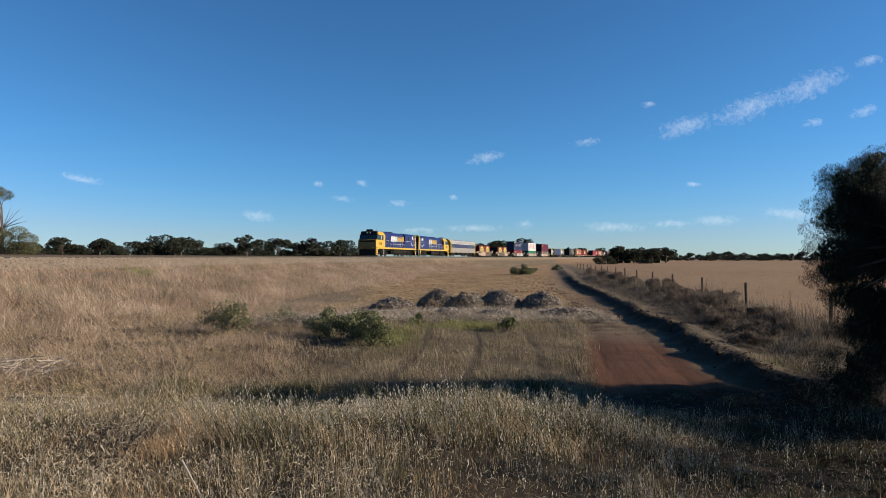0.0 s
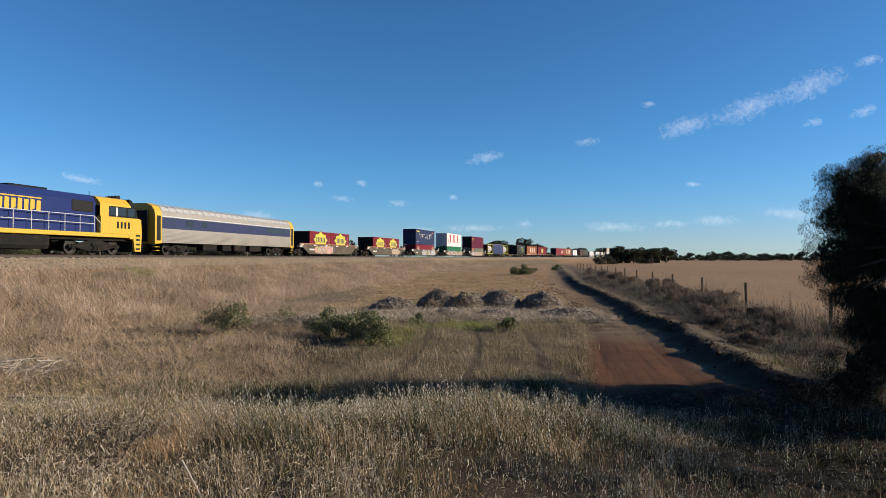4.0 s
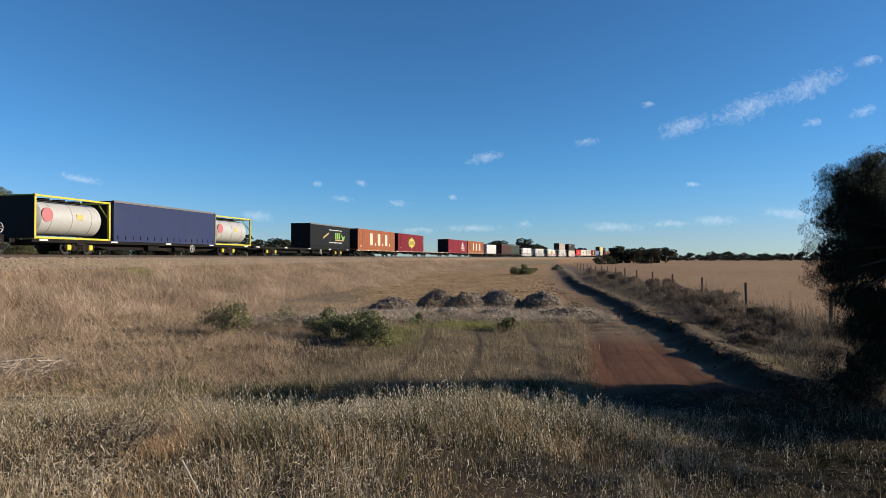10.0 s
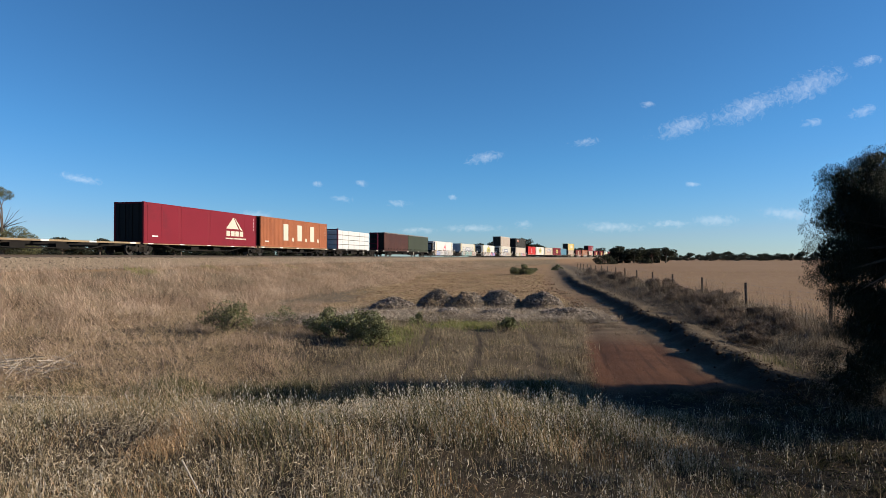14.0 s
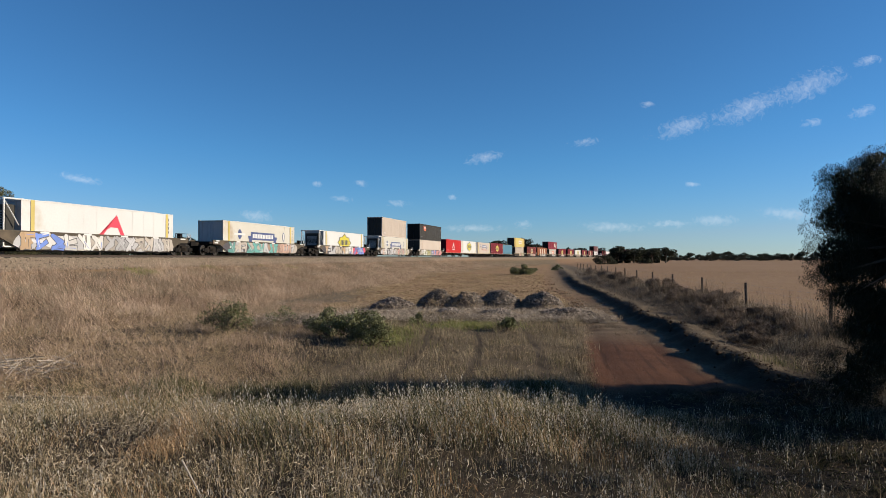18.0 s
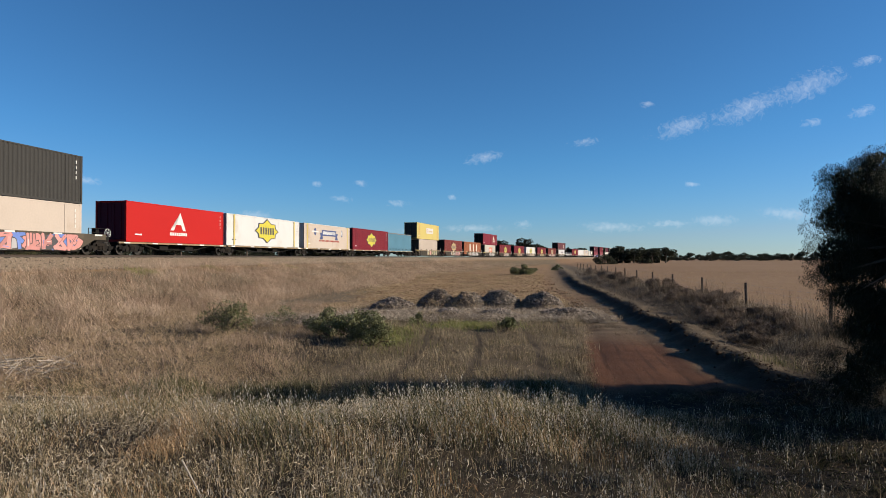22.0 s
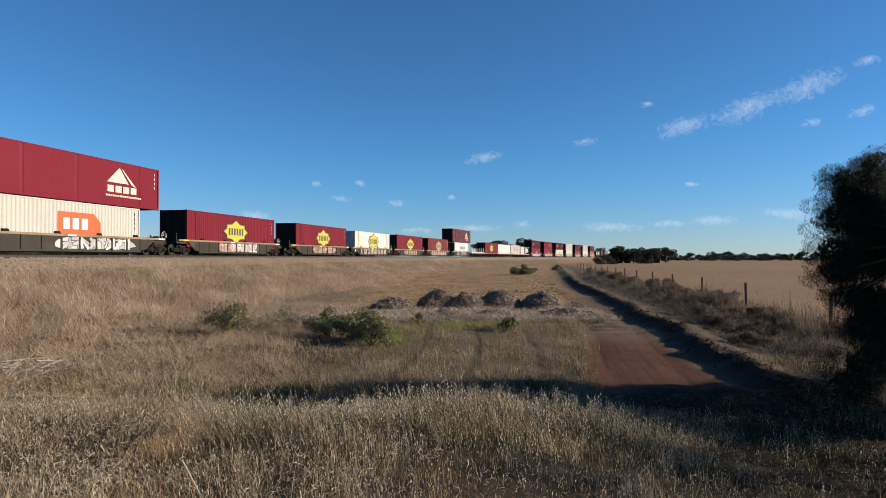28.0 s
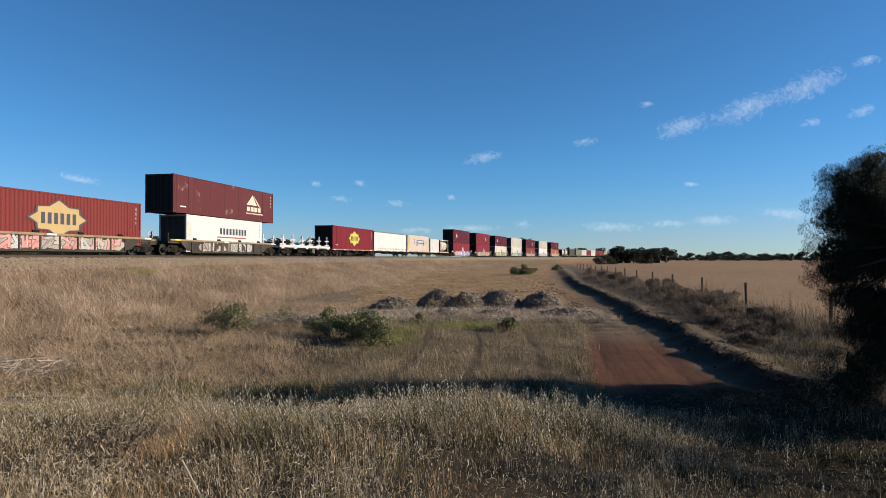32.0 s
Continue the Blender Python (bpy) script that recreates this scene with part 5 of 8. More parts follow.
SILVER = mat("stainless_steel_cladding", (0.270, 0.252, 0.225), 0.5, 0.25, 0.16, 0.6, 15, spec=0.3)
GREYPAINT = mat("pale_grey_paint", (0.45, 0.45, 0.46), 0.5, 0, 0.1)
GLASS = mat("dark_window_glass", (0.012, 0.014, 0.016), 0.06, 0.0, 0.05, spec=0.8)
INKD = mat("dark_sign_paint", (0.03, 0.03, 0.05), 0.5, 0, 0.1)
INKR = mat("red_sign_paint", (0.286, 0.041, 0.024), 0.5, 0, 0.12, 0.8)
CREAM = mat("cream_sign_paint", (0.480, 0.440, 0.365), 0.55, 0, 0.1)
ORANGE = mat("orange_sign_paint", (0.449, 0.088, 0.020), 0.5, 0, 0.1)
NAVYSIGN = mat("navy_sign_paint", (0.04, 0.06, 0.16), 0.5, 0, 0.1)
GREENSIGN = mat("leaf_green_sign_paint", (0.18, 0.36, 0.06), 0.5, 0, 0.1)
REDFLAG = mat("crimson_sign_paint", (0.55, 0.03, 0.06), 0.5, 0, 0.1)


def paint(name, color, var=0.10, dirt=None, amount=0.25, rough=0.5, scale=0.5):
    return mat(name, color, rough, 0, var, scale, 9, dirt=dirt, dirt_amount=amount, spec=0.10)


RED = paint("brick_red_container_paint", (0.153, 0.013, 0.023), dirt=(0.113, 0.014, 0.022))
OLDRED = paint("sun_faded_red_container_paint", (0.150, 0.030, 0.028), dirt=(0.112, 0.026, 0.025))
MAROON = paint("maroon_container_paint", (0.080, 0.006, 0.020))
BRIGHT = paint("signal_red_container_paint", (0.359, 0.014, 0.012), 0.05)
BLUE = paint("navy_container_paint", (0.020, 0.031, 0.082), dirt=(0.027, 0.034, 0.068))
PALEBLUE = paint("weathered_teal_curtain", (0.070, 0.165, 0.235), 0.15, (0.095, 0.175, 0.215))
CURTBLUE = paint("dusty_blue_curtain", (0.027, 0.037, 0.088), 0.08, (0.034, 0.044, 0.082))
ORANGEC = paint("orange_brown_container_paint", (0.262, 0.092, 0.044), 0.12, (0.205, 0.072, 0.038))
CWHITE = paint("white_container_paint", (0.490, 0.497, 0.500), 0.07, (0.410, 0.385, 0.335), 0.22)
CCREAM = paint("cream_container_paint", (0.440, 0.430, 0.385), 0.07, (0.330, 0.260, 0.190), 0.28)
CBEIGE = paint("pinkish_beige_container_paint", (0.415, 0.360, 0.312), 0.08, (0.340, 0.270, 0.210), 0.28)
CGREY = paint("dark_grey_container_paint", (0.04, 0.039, 0.037), 0.1, (0.05, 0.047, 0.04))
# a curtain's own colour; on container ends the dark stands in for shade
CDARK = paint("black_green_curtain", (0.011, 0.012, 0.012), 0.15)
CBROWN = paint("faded_brown_curtain", (0.052, 0.023, 0.018), 0.25, (0.074, 0.033, 0.025), 0.45)
COLIVE = paint("olive_green_curtain", (0.038, 0.045, 0.031), 0.14, (0.046, 0.054, 0.036))
CYELLOW = paint("yellow_container_paint", (0.440, 0.365, 0.125), 0.07, (0.370, 0.300, 0.110))
HGREEN = paint("green_half_height_paint", (0.012, 0.116, 0.055), 0.1, (0.017, 0.087, 0.046))
HGREY = paint("grey_olive_half_height_paint", (0.128, 0.123, 0.098), 0.15, (0.170, 0.136, 0.093), 0.35)
TANKW = mat("ivory_tank_shell", (0.58, 0.52, 0.43), 0.35, 0.1, 0.06)
TANKS = mat("brushed_tank_steel", (0.40, 0.40, 0.385), 0.40, 0.15, 0.12)
ALLOY = mat("dull_alloy_rail", (0.15, 0.15, 0.15), 0.5, 0.3, 0.15)
RIGID = []          # (thing, its distance along the line at the clip's start, height above the rail)


def ride(ob, s, z=0.0):
    RIGID.append((ob, s, z))
    return ob


def place(s, z):
    x, y, a = line_at(s)
    return pose(x, y, RAIL_Z + z, 0, 0, math.degrees(math.atan2(-math.cos(a), -math.sin(a))))


def add_bogie(parent, x, axles=2, base=1.75, r=0.46, box_mat=None, big=False):
    sh = Shape()
    h = base * (axles - 1) / 2
    for y in (0.98, -0.98):
        e = 0.10 if y > 0 else -0.10
        zt = 0.78 if not big else 0.95
        out = [(-h - 0.36, r - 0.05), (-h - 0.36, r + 0.14), (-h + 0.22, r + 0.16), (-0.55, zt), (0.55, zt), (h - 0.22, r + 0.16), (h + 0.36, r + 0.14),
               (h + 0.36, r - 0.05), (h - 0.25, r - 0.03), (0.62, 0.25), (-0.62, 0.25), (-h + 0.25, r - 0.03)]
        sh.plate(out, y, y + e)
        for k in range(5):
            sh.tube((-0.24 + 0.12 * k, y + e, 0.34), (-0.24 + 0.12 * k, y + e, 0.60), 0.05, 6)
        sh.box(-0.38, 0.38, y - 0.02, y + e * 2.1, 0.60, 0.72)
        sh.box(-0.34, 0.34, y - 0.02, y + e * 1.9, 0.25, 0.33)
    sh.box(-0.22, 0.22, -0.95, 0.95, 0.42, 0.82)
    if big:
        for xx in (-h * 0.55, h * 0.55):
            sh.tube((xx - 0.25, 1.12, 0.55), (xx + 0.25, 1.12, 0.55), 0.11, 8)
    bogie = sh.part("bogie", STEEL, parent)
    bogie.location = (x, 0, 0)
    prof = ((0.0, -0.07), (r * 0.55, -0.065), (r * 0.86, -0.05), (r, -0.07), (r, 0.06), (r * 0.88, 0.07), (r * 0.80, 0.02), (r * 0.35, 0.0), (r * 0.22, 0.09), (0.0, 0.10))
    first = None
    for k in range(axles):
        xx = -h + base * k
        for y in (0.80, -0.80):
            if first is None:
                first = Shape().lathe(prof, 'y', (0, 0, 0), 18).part("wheel", WHEEL, bogie, smooth=True)
                first.location = (xx, y, r)
            else:
                again(first, xx, y, r, 0 if y > 0 else 180, bogie)
        for y in (1.0, -1.0):
            if k == 0 and y > 0:
                cap = Shape().box(-0.16, 0.16, -0.10, 0.13, -0.17, 0.17, 0.04).part("axle_box", box_mat or STEEL, bogie)
                cap.location = (xx, y, r)
            else:
                again(cap, xx, y, r, 0 if y > 0 else 180, bogie)
    return bogie


def brake_wheel(parent, x, y, z, material=GREYPAINT):
    sh = Shape()
    n = 14
    for k in range(n):
        a, b = 2 * math.pi * k / n, 2 * math.pi * (k + 1) / n
        sh.tube((0.28 * math.cos(a), 0, 0.28 * math.sin(a)), (0.28 * math.cos(b), 0, 0.28 * math.sin(b)), 0.022, 5)
        if k % 2 == 0 and k < 12:
            sh.tube((0, 0, 0), (0.28 * math.cos(a), 0, 0.28 * math.sin(a)), 0.015, 4)
    w = sh.part("brake_wheel", material, parent)
    w.location = (x, y, z)
    return w


def blob(rng, cx, cz, w, h, n=11):
    pts = []
    for k in range(n):
        a = 2 * math.pi * k / n
        q = rng.uniform(0.62, 1.1)
        pts.append((cx + w * q * math.cos(a), cz + h * min(q, 1.0) * math.sin(a)))
    return pts


# strokes of sprayed letters in a unit cell: ends x, z and thickness
STROKES = ((0.18, 0.0, 0.12, 1.0), (0.82, 0.0, 0.90, 1.0), (0.1, 0.95, 0.9, 0.85), (0.1, 0.05, 0.92, 0.12), (0.15, 0.55, 0.85, 0.48), (0.1, 1.0, 0.9, 0.05), (0.1, 0.0, 0.85, 1.0), (0.5, 0.0, 0.55, 1.0), (0.2, 0.5, 0.95, 0.0), (0.2, 0.45, 0.9, 1.0))


def graffiti(parent, x0, x1, z0, z1, y, mats, seed, density=1.0):
    """Sprayed lettering that cannot be read: crossing strokes with dark outlines over cloudy patches."""
    rng = random.Random(seed)
    hgt = z1 - z0
    n = max(3, int((x1 - x0) / (hgt * 0.95) * density))
    layers = {}
    main = [mats[0], mats[0], mats[2]] + [rng.choice((G_PALE, G_SAND, G_SAL, G_GREY, G_OLIVE))]
    idx = 0

    def put(what, material, pts, level):
        nonlocal idx
        idx += 1
        d = y + 0.004 * level + 0.00008 * (idx % 37)
        layers.setdefault((what, material), Shape()).plate(pts, d - 0.002, d)

    for k in range(n):
        w = (x1 - x0) / n
        cx = x0 + w * k
        back = rng.choice((mats[1], mats[2], G_PALE, G_GREY, mats[0]))
        put("graffiti_cloud", back, blob(rng, cx + w / 2, (z0 + z1) / 2, w * 1.35, hgt * 0.56), 1)
        paint = main[(k * len(main)) // n] if rng.random() < 0.7 else rng.choice(main)
        slant = rng.uniform(-0.12, 0.12)
        for s in rng.sample(STROKES, rng.choice((3, 3, 4))):
            ax, az, bx, bz = [v + rng.uniform(-0.07, 0.07) for v in s]
            ax, bx = cx + w * (ax + slant * (az - 0.5)), cx + w * (bx + slant * (bz - 0.5))
            az, bz = z0 + hgt * (0.04 + 0.92 * min(max(az, 0), 1)), z0 + hgt * (0.04 + 0.92 * min(max(bz, 0), 1))
            L = math.hypot(bx - ax, bz - az) or 1
            ux, uz = (bx - ax) / L, (bz - az) / L
            t0, t1 = w * rng.uniform(0.10, 0.17), w * rng.uniform(0.08, 0.15)
            for grow, what, material, level in ((0.045, "graffiti_outline", G_DARK if mats[1] is not G_PINK else G_PINK, 2), (0.0, "graffiti_fill", paint, 3)):
                e = grow
                p = [(ax - ux * e - uz * (t0 + e), az - uz * e + ux * (t0 + e)), (ax - ux * e + uz * (t0 + e), az - uz * e - ux * (t0 + e)), (bx + ux * e + uz * (t1 + e), bz + uz * e - ux * (t1 + e)), (bx + ux * (e + t1 * 0.7), bz + uz * (e + t1 * 0.7)), (bx + ux * e - uz * (t1 + e), bz + uz * e + ux * (t1 + e))]
                put(what, material, [(px, min(max(pz, z0 - 0.03), z1 + 0.03)) for px, pz in p], level)
            if rng.random() < 0.5:
                put("graffiti_stroke", rng.choice((G_WHITE, mats[2], G_DARK)), [(ax + ux * 0.1 - uz * 0.03, az + uz * 0.1 + ux * 0.03), (ax + ux * 0.1, az + uz * 0.1), (ax + ux * L * 0.6, az + uz * L * 0.6), (ax + ux * L * 0.6 - uz * 0.04, az + uz * L * 0.6 + ux * 0.04)], 4)
    for (what, material), sh in layers.items():
        sh.part(what, material, parent)["kind"] = "stuff"


def tint(name, c):
    return mat(name, c, 0.55, 0, 0.15, 1.2, 20, island=0.25)


G_PALE = tint("pale_graffiti_paint", (0.300, 0.270, 0.235))
G_GREY = tint("silver_graffiti_paint", (0.306, 0.306, 0.315))
G_DARK = tint("dark_graffiti_paint", (0.043, 0.038, 0.043))
G_PINK = tint("pink_graffiti_paint", (0.442, 0.187, 0.170))
G_BLUE = tint("blue_graffiti_paint", (0.085, 0.153, 0.425))
G_TEAL = tint("teal_graffiti_paint", (0.076, 0.238, 0.221))
G_OLIVE = tint("olive_graffiti_paint", (0.255, 0.246, 0.085))
G_SAND = tint("sand_graffiti_paint", (0.289, 0.196, 0.111))
G_SAL = tint("salmon_graffiti_paint", (0.330, 0.215, 0.165))
G_WHITE = tint("white_graffiti_paint", (0.430, 0.425, 0.410))


def well_a(parent_label, body=17.9):
    """Plate-sided well wagon."""
    w = new("well_wagon")
    tagged(w, parent_label, "wagon", "well wagons of the train")
    h = body / 2
    side = [(-h, 1.28), (h, 1.28), (h, 0.98), (h - 1.0, 0.96), (h - 2.5, 0.26), (-h + 2.5, 0.26), (-h + 1.0, 0.96), (-h, 0.98)]
    for y, e in ((1.36, -0.07), (-1.36, 0.07)):
        Shape().plate(side, y, y + e).part("side_plate", WELL_A, w)
        sh = Shape().box(-h, h, min(y, y + 2 * e), max(y, y + 2 * e) + 0.015 * (1 if y > 0 else 0), 1.24, 1.34)
        sh.part("top_sill", WELL_A, w)
    Shape().box(-h + 2.2, h - 2.2, -1.29, 1.29, 0.2, 0.33).part("well_floor", STEEL, w)
    for sgn in (1, -1):
        sh = Shape().box(min(sgn * (h - 2.4), sgn * (h + 0.4)), max(sgn * (h - 2.4), sgn * (h + 0.4)), -1.28, 1.28, 0.98, 1.2)
        sh.box(min(sgn * h, sgn * (h + 1.55)), max(sgn * h, sgn * (h + 1.55)), -0.3, 0.3, 0.82, 1.12)
        sh.part("end_deck", STEEL, w)
        add_bogie(w, sgn * 8.75, r=0.44)
    for k in range(6):
        x = -h + 0.7 + k * (body - 1.4) / 5
        if k == 0:
            tag = Shape().box(-0.32, 0.32, 0, 0.02, -0.045, 0.05).part("white_marker", WHITE, w)
            tag.location = (x, 1.38, 1.27)
        else:
            again(tag, x, 1.38, 1.27, 0, w)
    Shape().box(h - 3.9, h - 2.6, 1.362, 1.372, 0.68, 0.86).part("data_panel", GREYPAINT, w)
    Shape().box(h - 0.75, h - 0.2, 1.362, 1.372, 1.05, 1.18).part("data_panel", WHITE, w)
    # end platform rails and brake wheel
    sh = Shape()
    for x in (-h - 0.2, -h + 1.3):
        sh.tube((x, 1.15, 1.2), (x, 1.15, 1.72), 0.022, 5)
    sh.tube((-h - 0.2, 1.15, 1.72), (-h + 1.3, 1.15, 1.72), 0.022, 5)
    sh.tube((-h - 0.2, 1.15, 1.46), (-h + 1.3, 1.15, 1.46), 0.018, 5)
    sh.box(-h + 0.2, -h + 0.5, 0.7, 1.0, 1.2, 1.75)
    sh.part("handrail", STEEL, w)
    brake_wheel(w, -h - 0.35, 1.2, 1.45)
    return w


def well_b(parent_label, body=16.8):
    """Ribbed well wagon with a sandy top sill."""
    w = new("well_wagon")
    tagged(w, parent_label, "wagon", "ribbed well wagons of the train")
    h = body / 2
    for y, e in ((1.33, -0.05), (-1.33, 0.05)):
        Shape().plate([(-h + 2.6, 1.16), (h - 2.6, 1.16), (h - 2.75, 0.24), (-h + 2.75, 0.24)], y - (0.08 if y > 0 else -0.08), y + e).part("side_plate", WELL_B, w)
        sh = Shape().box(-h, h, min(y, y + 3 * e), max(y, y + 3 * e), 1.12, 1.27, 0.02)
        sh.part("top_sill", RAILTOP, w)
        Shape().box(-h + 2.7, h - 2.7, min(y, y + 3 * e), max(y, y + 3 * e), 0.2, 0.3).part("bottom_sill", WELL_B, w)
    rib = None
    n = 9
    for k in range(n):
        x = -h + 2.75 + k * (body - 5.5) / (n - 1)
        if rib is None:
            rib = Shape().box(-0.06, 0.06, -0.09, 0.0, 0.3, 1.12).part("rib", WELL_B, w)
            rib.location = (x, 1.335, 0)
        else:
            again(rib, x, 1.335, 0, 0, w)
    for x in (-5.2, -1.7, 1.7, 5.2):
        Shape().prism([(1.22, 1.27), (1.33, 1.27), (1.29, 1.4), (1.22, 1.42)], x - 0.2, x + 0.2).part("guide", STEEL, w)
    Shape().box(-h + 2.6, h - 2.6, -1.25, 1.25, 0.16, 0.27).part("well_floor", STEEL, w)
    for sgn in (1, -1):
        sh = Shape().box(min(sgn * (h - 2.6), sgn * (h + 0.1)), max(sgn * (h - 2.6), sgn * (h + 0.1)), -1.2, 1.2, 0.94, 1.12)
        sh.plate([(sgn * (h - 2.7), 1.12), (sgn * (h - 1.2), 1.12), (sgn * (h - 1.7), 0.72), (sgn * (h - 2.2), 0.4), (sgn * (h - 2.7), 0.35)], 1.1, 1.3)
        sh.box(min(sgn * h, sgn * (h + 1.0)), max(sgn * h, sgn * (h + 1.0)), -0.3, 0.3, 0.8, 1.1)
        sh.tube((sgn * (h + 0.15), 1.2, 1.1), (sgn * (h + 0.15), 1.2, 1.75), 0.05, 5)
        sh.part("end_deck", WELL_B, w)
        add_bogie(w, sgn * 7.75, r=0.44)
    Shape().box(h - 3.7, h - 3.1, 1.262, 1.268, 0.45, 0.95).part("data_panel", CCREAM, w)
    for x in (-h + 0.4, h - 0.9, 0.6):
        Shape().box(x - 0.35, x + 0.35, 1.332, 1.338, 1.14, 1.25).part("marker", SIGNYEL if x > h - 2 else WHITE, w)
    brake_wheel(w, -h - 0.1, 1.15, 1.5)
    return w


def flat_wagon(label, length, bogies, box_mat=None, skeletal=False, side=STEEL):
    w = new("flat_wagon")
    tagged(w, label, "wagon", "flat container wagons of the train")
    h = length / 2
    sh = Shape()
    for y, e in ((1.2, -0.12), (-1.2, 0.12)):
        Shape().box(-h, h, min(y, y + e), max(y, y + e), 0.80 if skeletal else 0.72, 0.92, 0.01).part("side_sill", side, w)
    sh.box(-h + 0.1, h - 0.1, -0.35, 0.35, 0.55, 0.88)
    n = int(length / 2.4)
    for k in range(n + 1):
        x = -h + 0.25 + k * (length - 0.5) / n
        sh.box(x - 0.08, x + 0.08, -1.1, 1.1, 0.72, 0.88)
    if skeletal:
        for sgn in (1, -1):
            sh.tube((sgn * (h - 2.3), 1.0, 0.8), (sgn * (h - 4.4), 0.9, 0.42), 0.05, 5)
            sh.tube((sgn * (h - 4.4), 0.9, 0.42), (-sgn * (h - 4.4), 0.9, 0.42), 0.04, 5)
            sh.box(sgn * 1.6 - 0.5, sgn * 1.6 + 0.5, 0.4, 0.95, 0.38, 0.68)
    else:
        sh.plate([(-h + 4.2, 0.72), (h - 4.2, 0.72), (h - 6.5, 0.36), (-h + 6.5, 0.36)], 0.55, 0.75)
        sh.plate([(-h + 4.2, 0.72), (h - 4.2, 0.72), (h - 6.5, 0.36), (-h + 6.5, 0.36)], -0.75, -0.55)
        sh.tube((-2.2, 0.9, 0.45), (-1.0, 0.9, 0.45), 0.17, 8)
        sh.box(1.0, 2.2, 0.7, 1.1, 0.35, 0.66)
    sh.part("underframe", STEEL, w)
    for x in bogies:
        add_bogie(w, x, base=1.75, r=0.45, box_mat=box_mat)
    if not skeletal:
        brake_wheel(w, -h + length * 0.38, 1.25, 0.55, CCREAM)
    for k in range(5):
        x = -h + 0.8 + k * (length - 1.6) / 4
        if k == 0:
            tag = Shape().box(-0.3, 0.3, 0, 0.015, -0.05, 0.05).part("white_marker", WHITE, w)
            tag.location = (x, 1.201, 0.86)
        else:
            again(tag, x, 1.201, 0.86, 0, w)
    for sgn in (1, -1):
        Shape().box(min(sgn * h, sgn * (h + 0.5)), max(sgn * h, sgn * (h + 0.5)), -0.16, 0.16, 0.7, 0.95).part("coupler", STEEL, w)
    return w


STAR = ((-1.06, 0.0), (-0.78, 0.15), (-0.76, 0.32), (-0.36, 0.34), (0.0, 0.54), (0.36, 0.34), (0.76, 0.32), (0.78, 0.15),
        (1.06, 0.0), (0.78, -0.15), (0.76, -0.32), (0.36, -0.34), (0.0, -0.54), (-0.36, -0.34), (-0.76, -0.32), (-0.78, -0.15))


def bars(n, w, h, cx, cz, y, dx=0.6, depth=0.004):
    """Stands in for lettering: a row of plain bars."""
    sh = Shape()
    for k in range(n):
        x = cx + w / 2 - w * (k + 0.5) / n
        b = w / n * dx / 2
        sh.box(x - b, x + b, y, y + depth, cz - h / 2, cz + h / 2)
    return sh


def bar_row(n, w, h, cx, cz, y, m, parent, dx=0.7, depth=0.004):
    """The same, each bar a part of its own."""
    for k in range(n):
        bars(1, w / n, h, cx + w / 2 - w * (k + 0.5) / n, cz, y, dx, depth).part("emblem_bar", m, parent)


def logo_star(c, cx, cz, w, y, fill=SIGNYEL, cut=None):
    pts = [(cx + p[0] * w, max(cz + p[1] * w, cut) if cut is not None else cz + p[1] * w) for p in STAR]
    inner = [(cx + p[0] * w * 0.91, max(cz + p[1] * w * 0.91, cut) if cut is not None else cz + p[1] * w * 0.91) for p in STAR]
    logo = Shape().plate(pts, y, y + 0.006).part("logo", INKD, c, "eight-pointed emblem")
    Shape().plate(inner, y + 0.006, y + 0.012).part("emblem_field", fill, logo)
    bar_row(6, w * 1.28, w * 0.30, cx, cz, y + 0.012, INKD, logo, 0.60)


def logo_blocks(c, cx, cz, w, h, y, m):
    """Three tall blocks with dots between them."""
    sh = Shape()
    for k in range(3):
        x = cx + w * 0.38 - k * w * 0.38
        b = w * 0.062
        sh.plate([(x - b, cz - h / 2), (x + b, cz - h / 2), (x + b * 1.1, cz + h / 2), (x - b * 1.0, cz + h / 2)], y, y + 0.006)
        xd = x - w * 0.19
        sh.plate([(xd + w * 0.028 * math.cos(a * 0.7854), cz - h * 0.42 + w * 0.028 * math.sin(a * 0.7854)) for a in range(8)], y, y + 0.006)
    sh.part("logo", m, c, "three painted blocks")


def logo_peak(c, cx, cz, w, y, m=CREAM):
    sh = Shape().plate([(cx + w * 0.42, cz), (cx - w * 0.18, cz), (cx + 0.08 * w, cz + w * 0.30)], y, y + 0.006)
    sh.plate([(cx - w * 0.25, cz), (cx - w * 0.40, cz - 0.05 * w), (cx - 0.02 * w, cz + w * 0.27), (cx + 0.03 * w, cz + w * 0.29)], y, y + 0.006)
    logo = sh.part("logo", m, c, "pale triangular emblem")
    bar_row(4, w * 0.85, w * 0.13, cx, cz - w * 0.12, y, m, logo, 0.8, 0.006)
    bars(16, w * 1.0, w * 0.035, cx - 0.05 * w, cz - w * 0.25, y, 0.8, 0.006).part("caption_line", m, logo)["kind"] = "stuff"


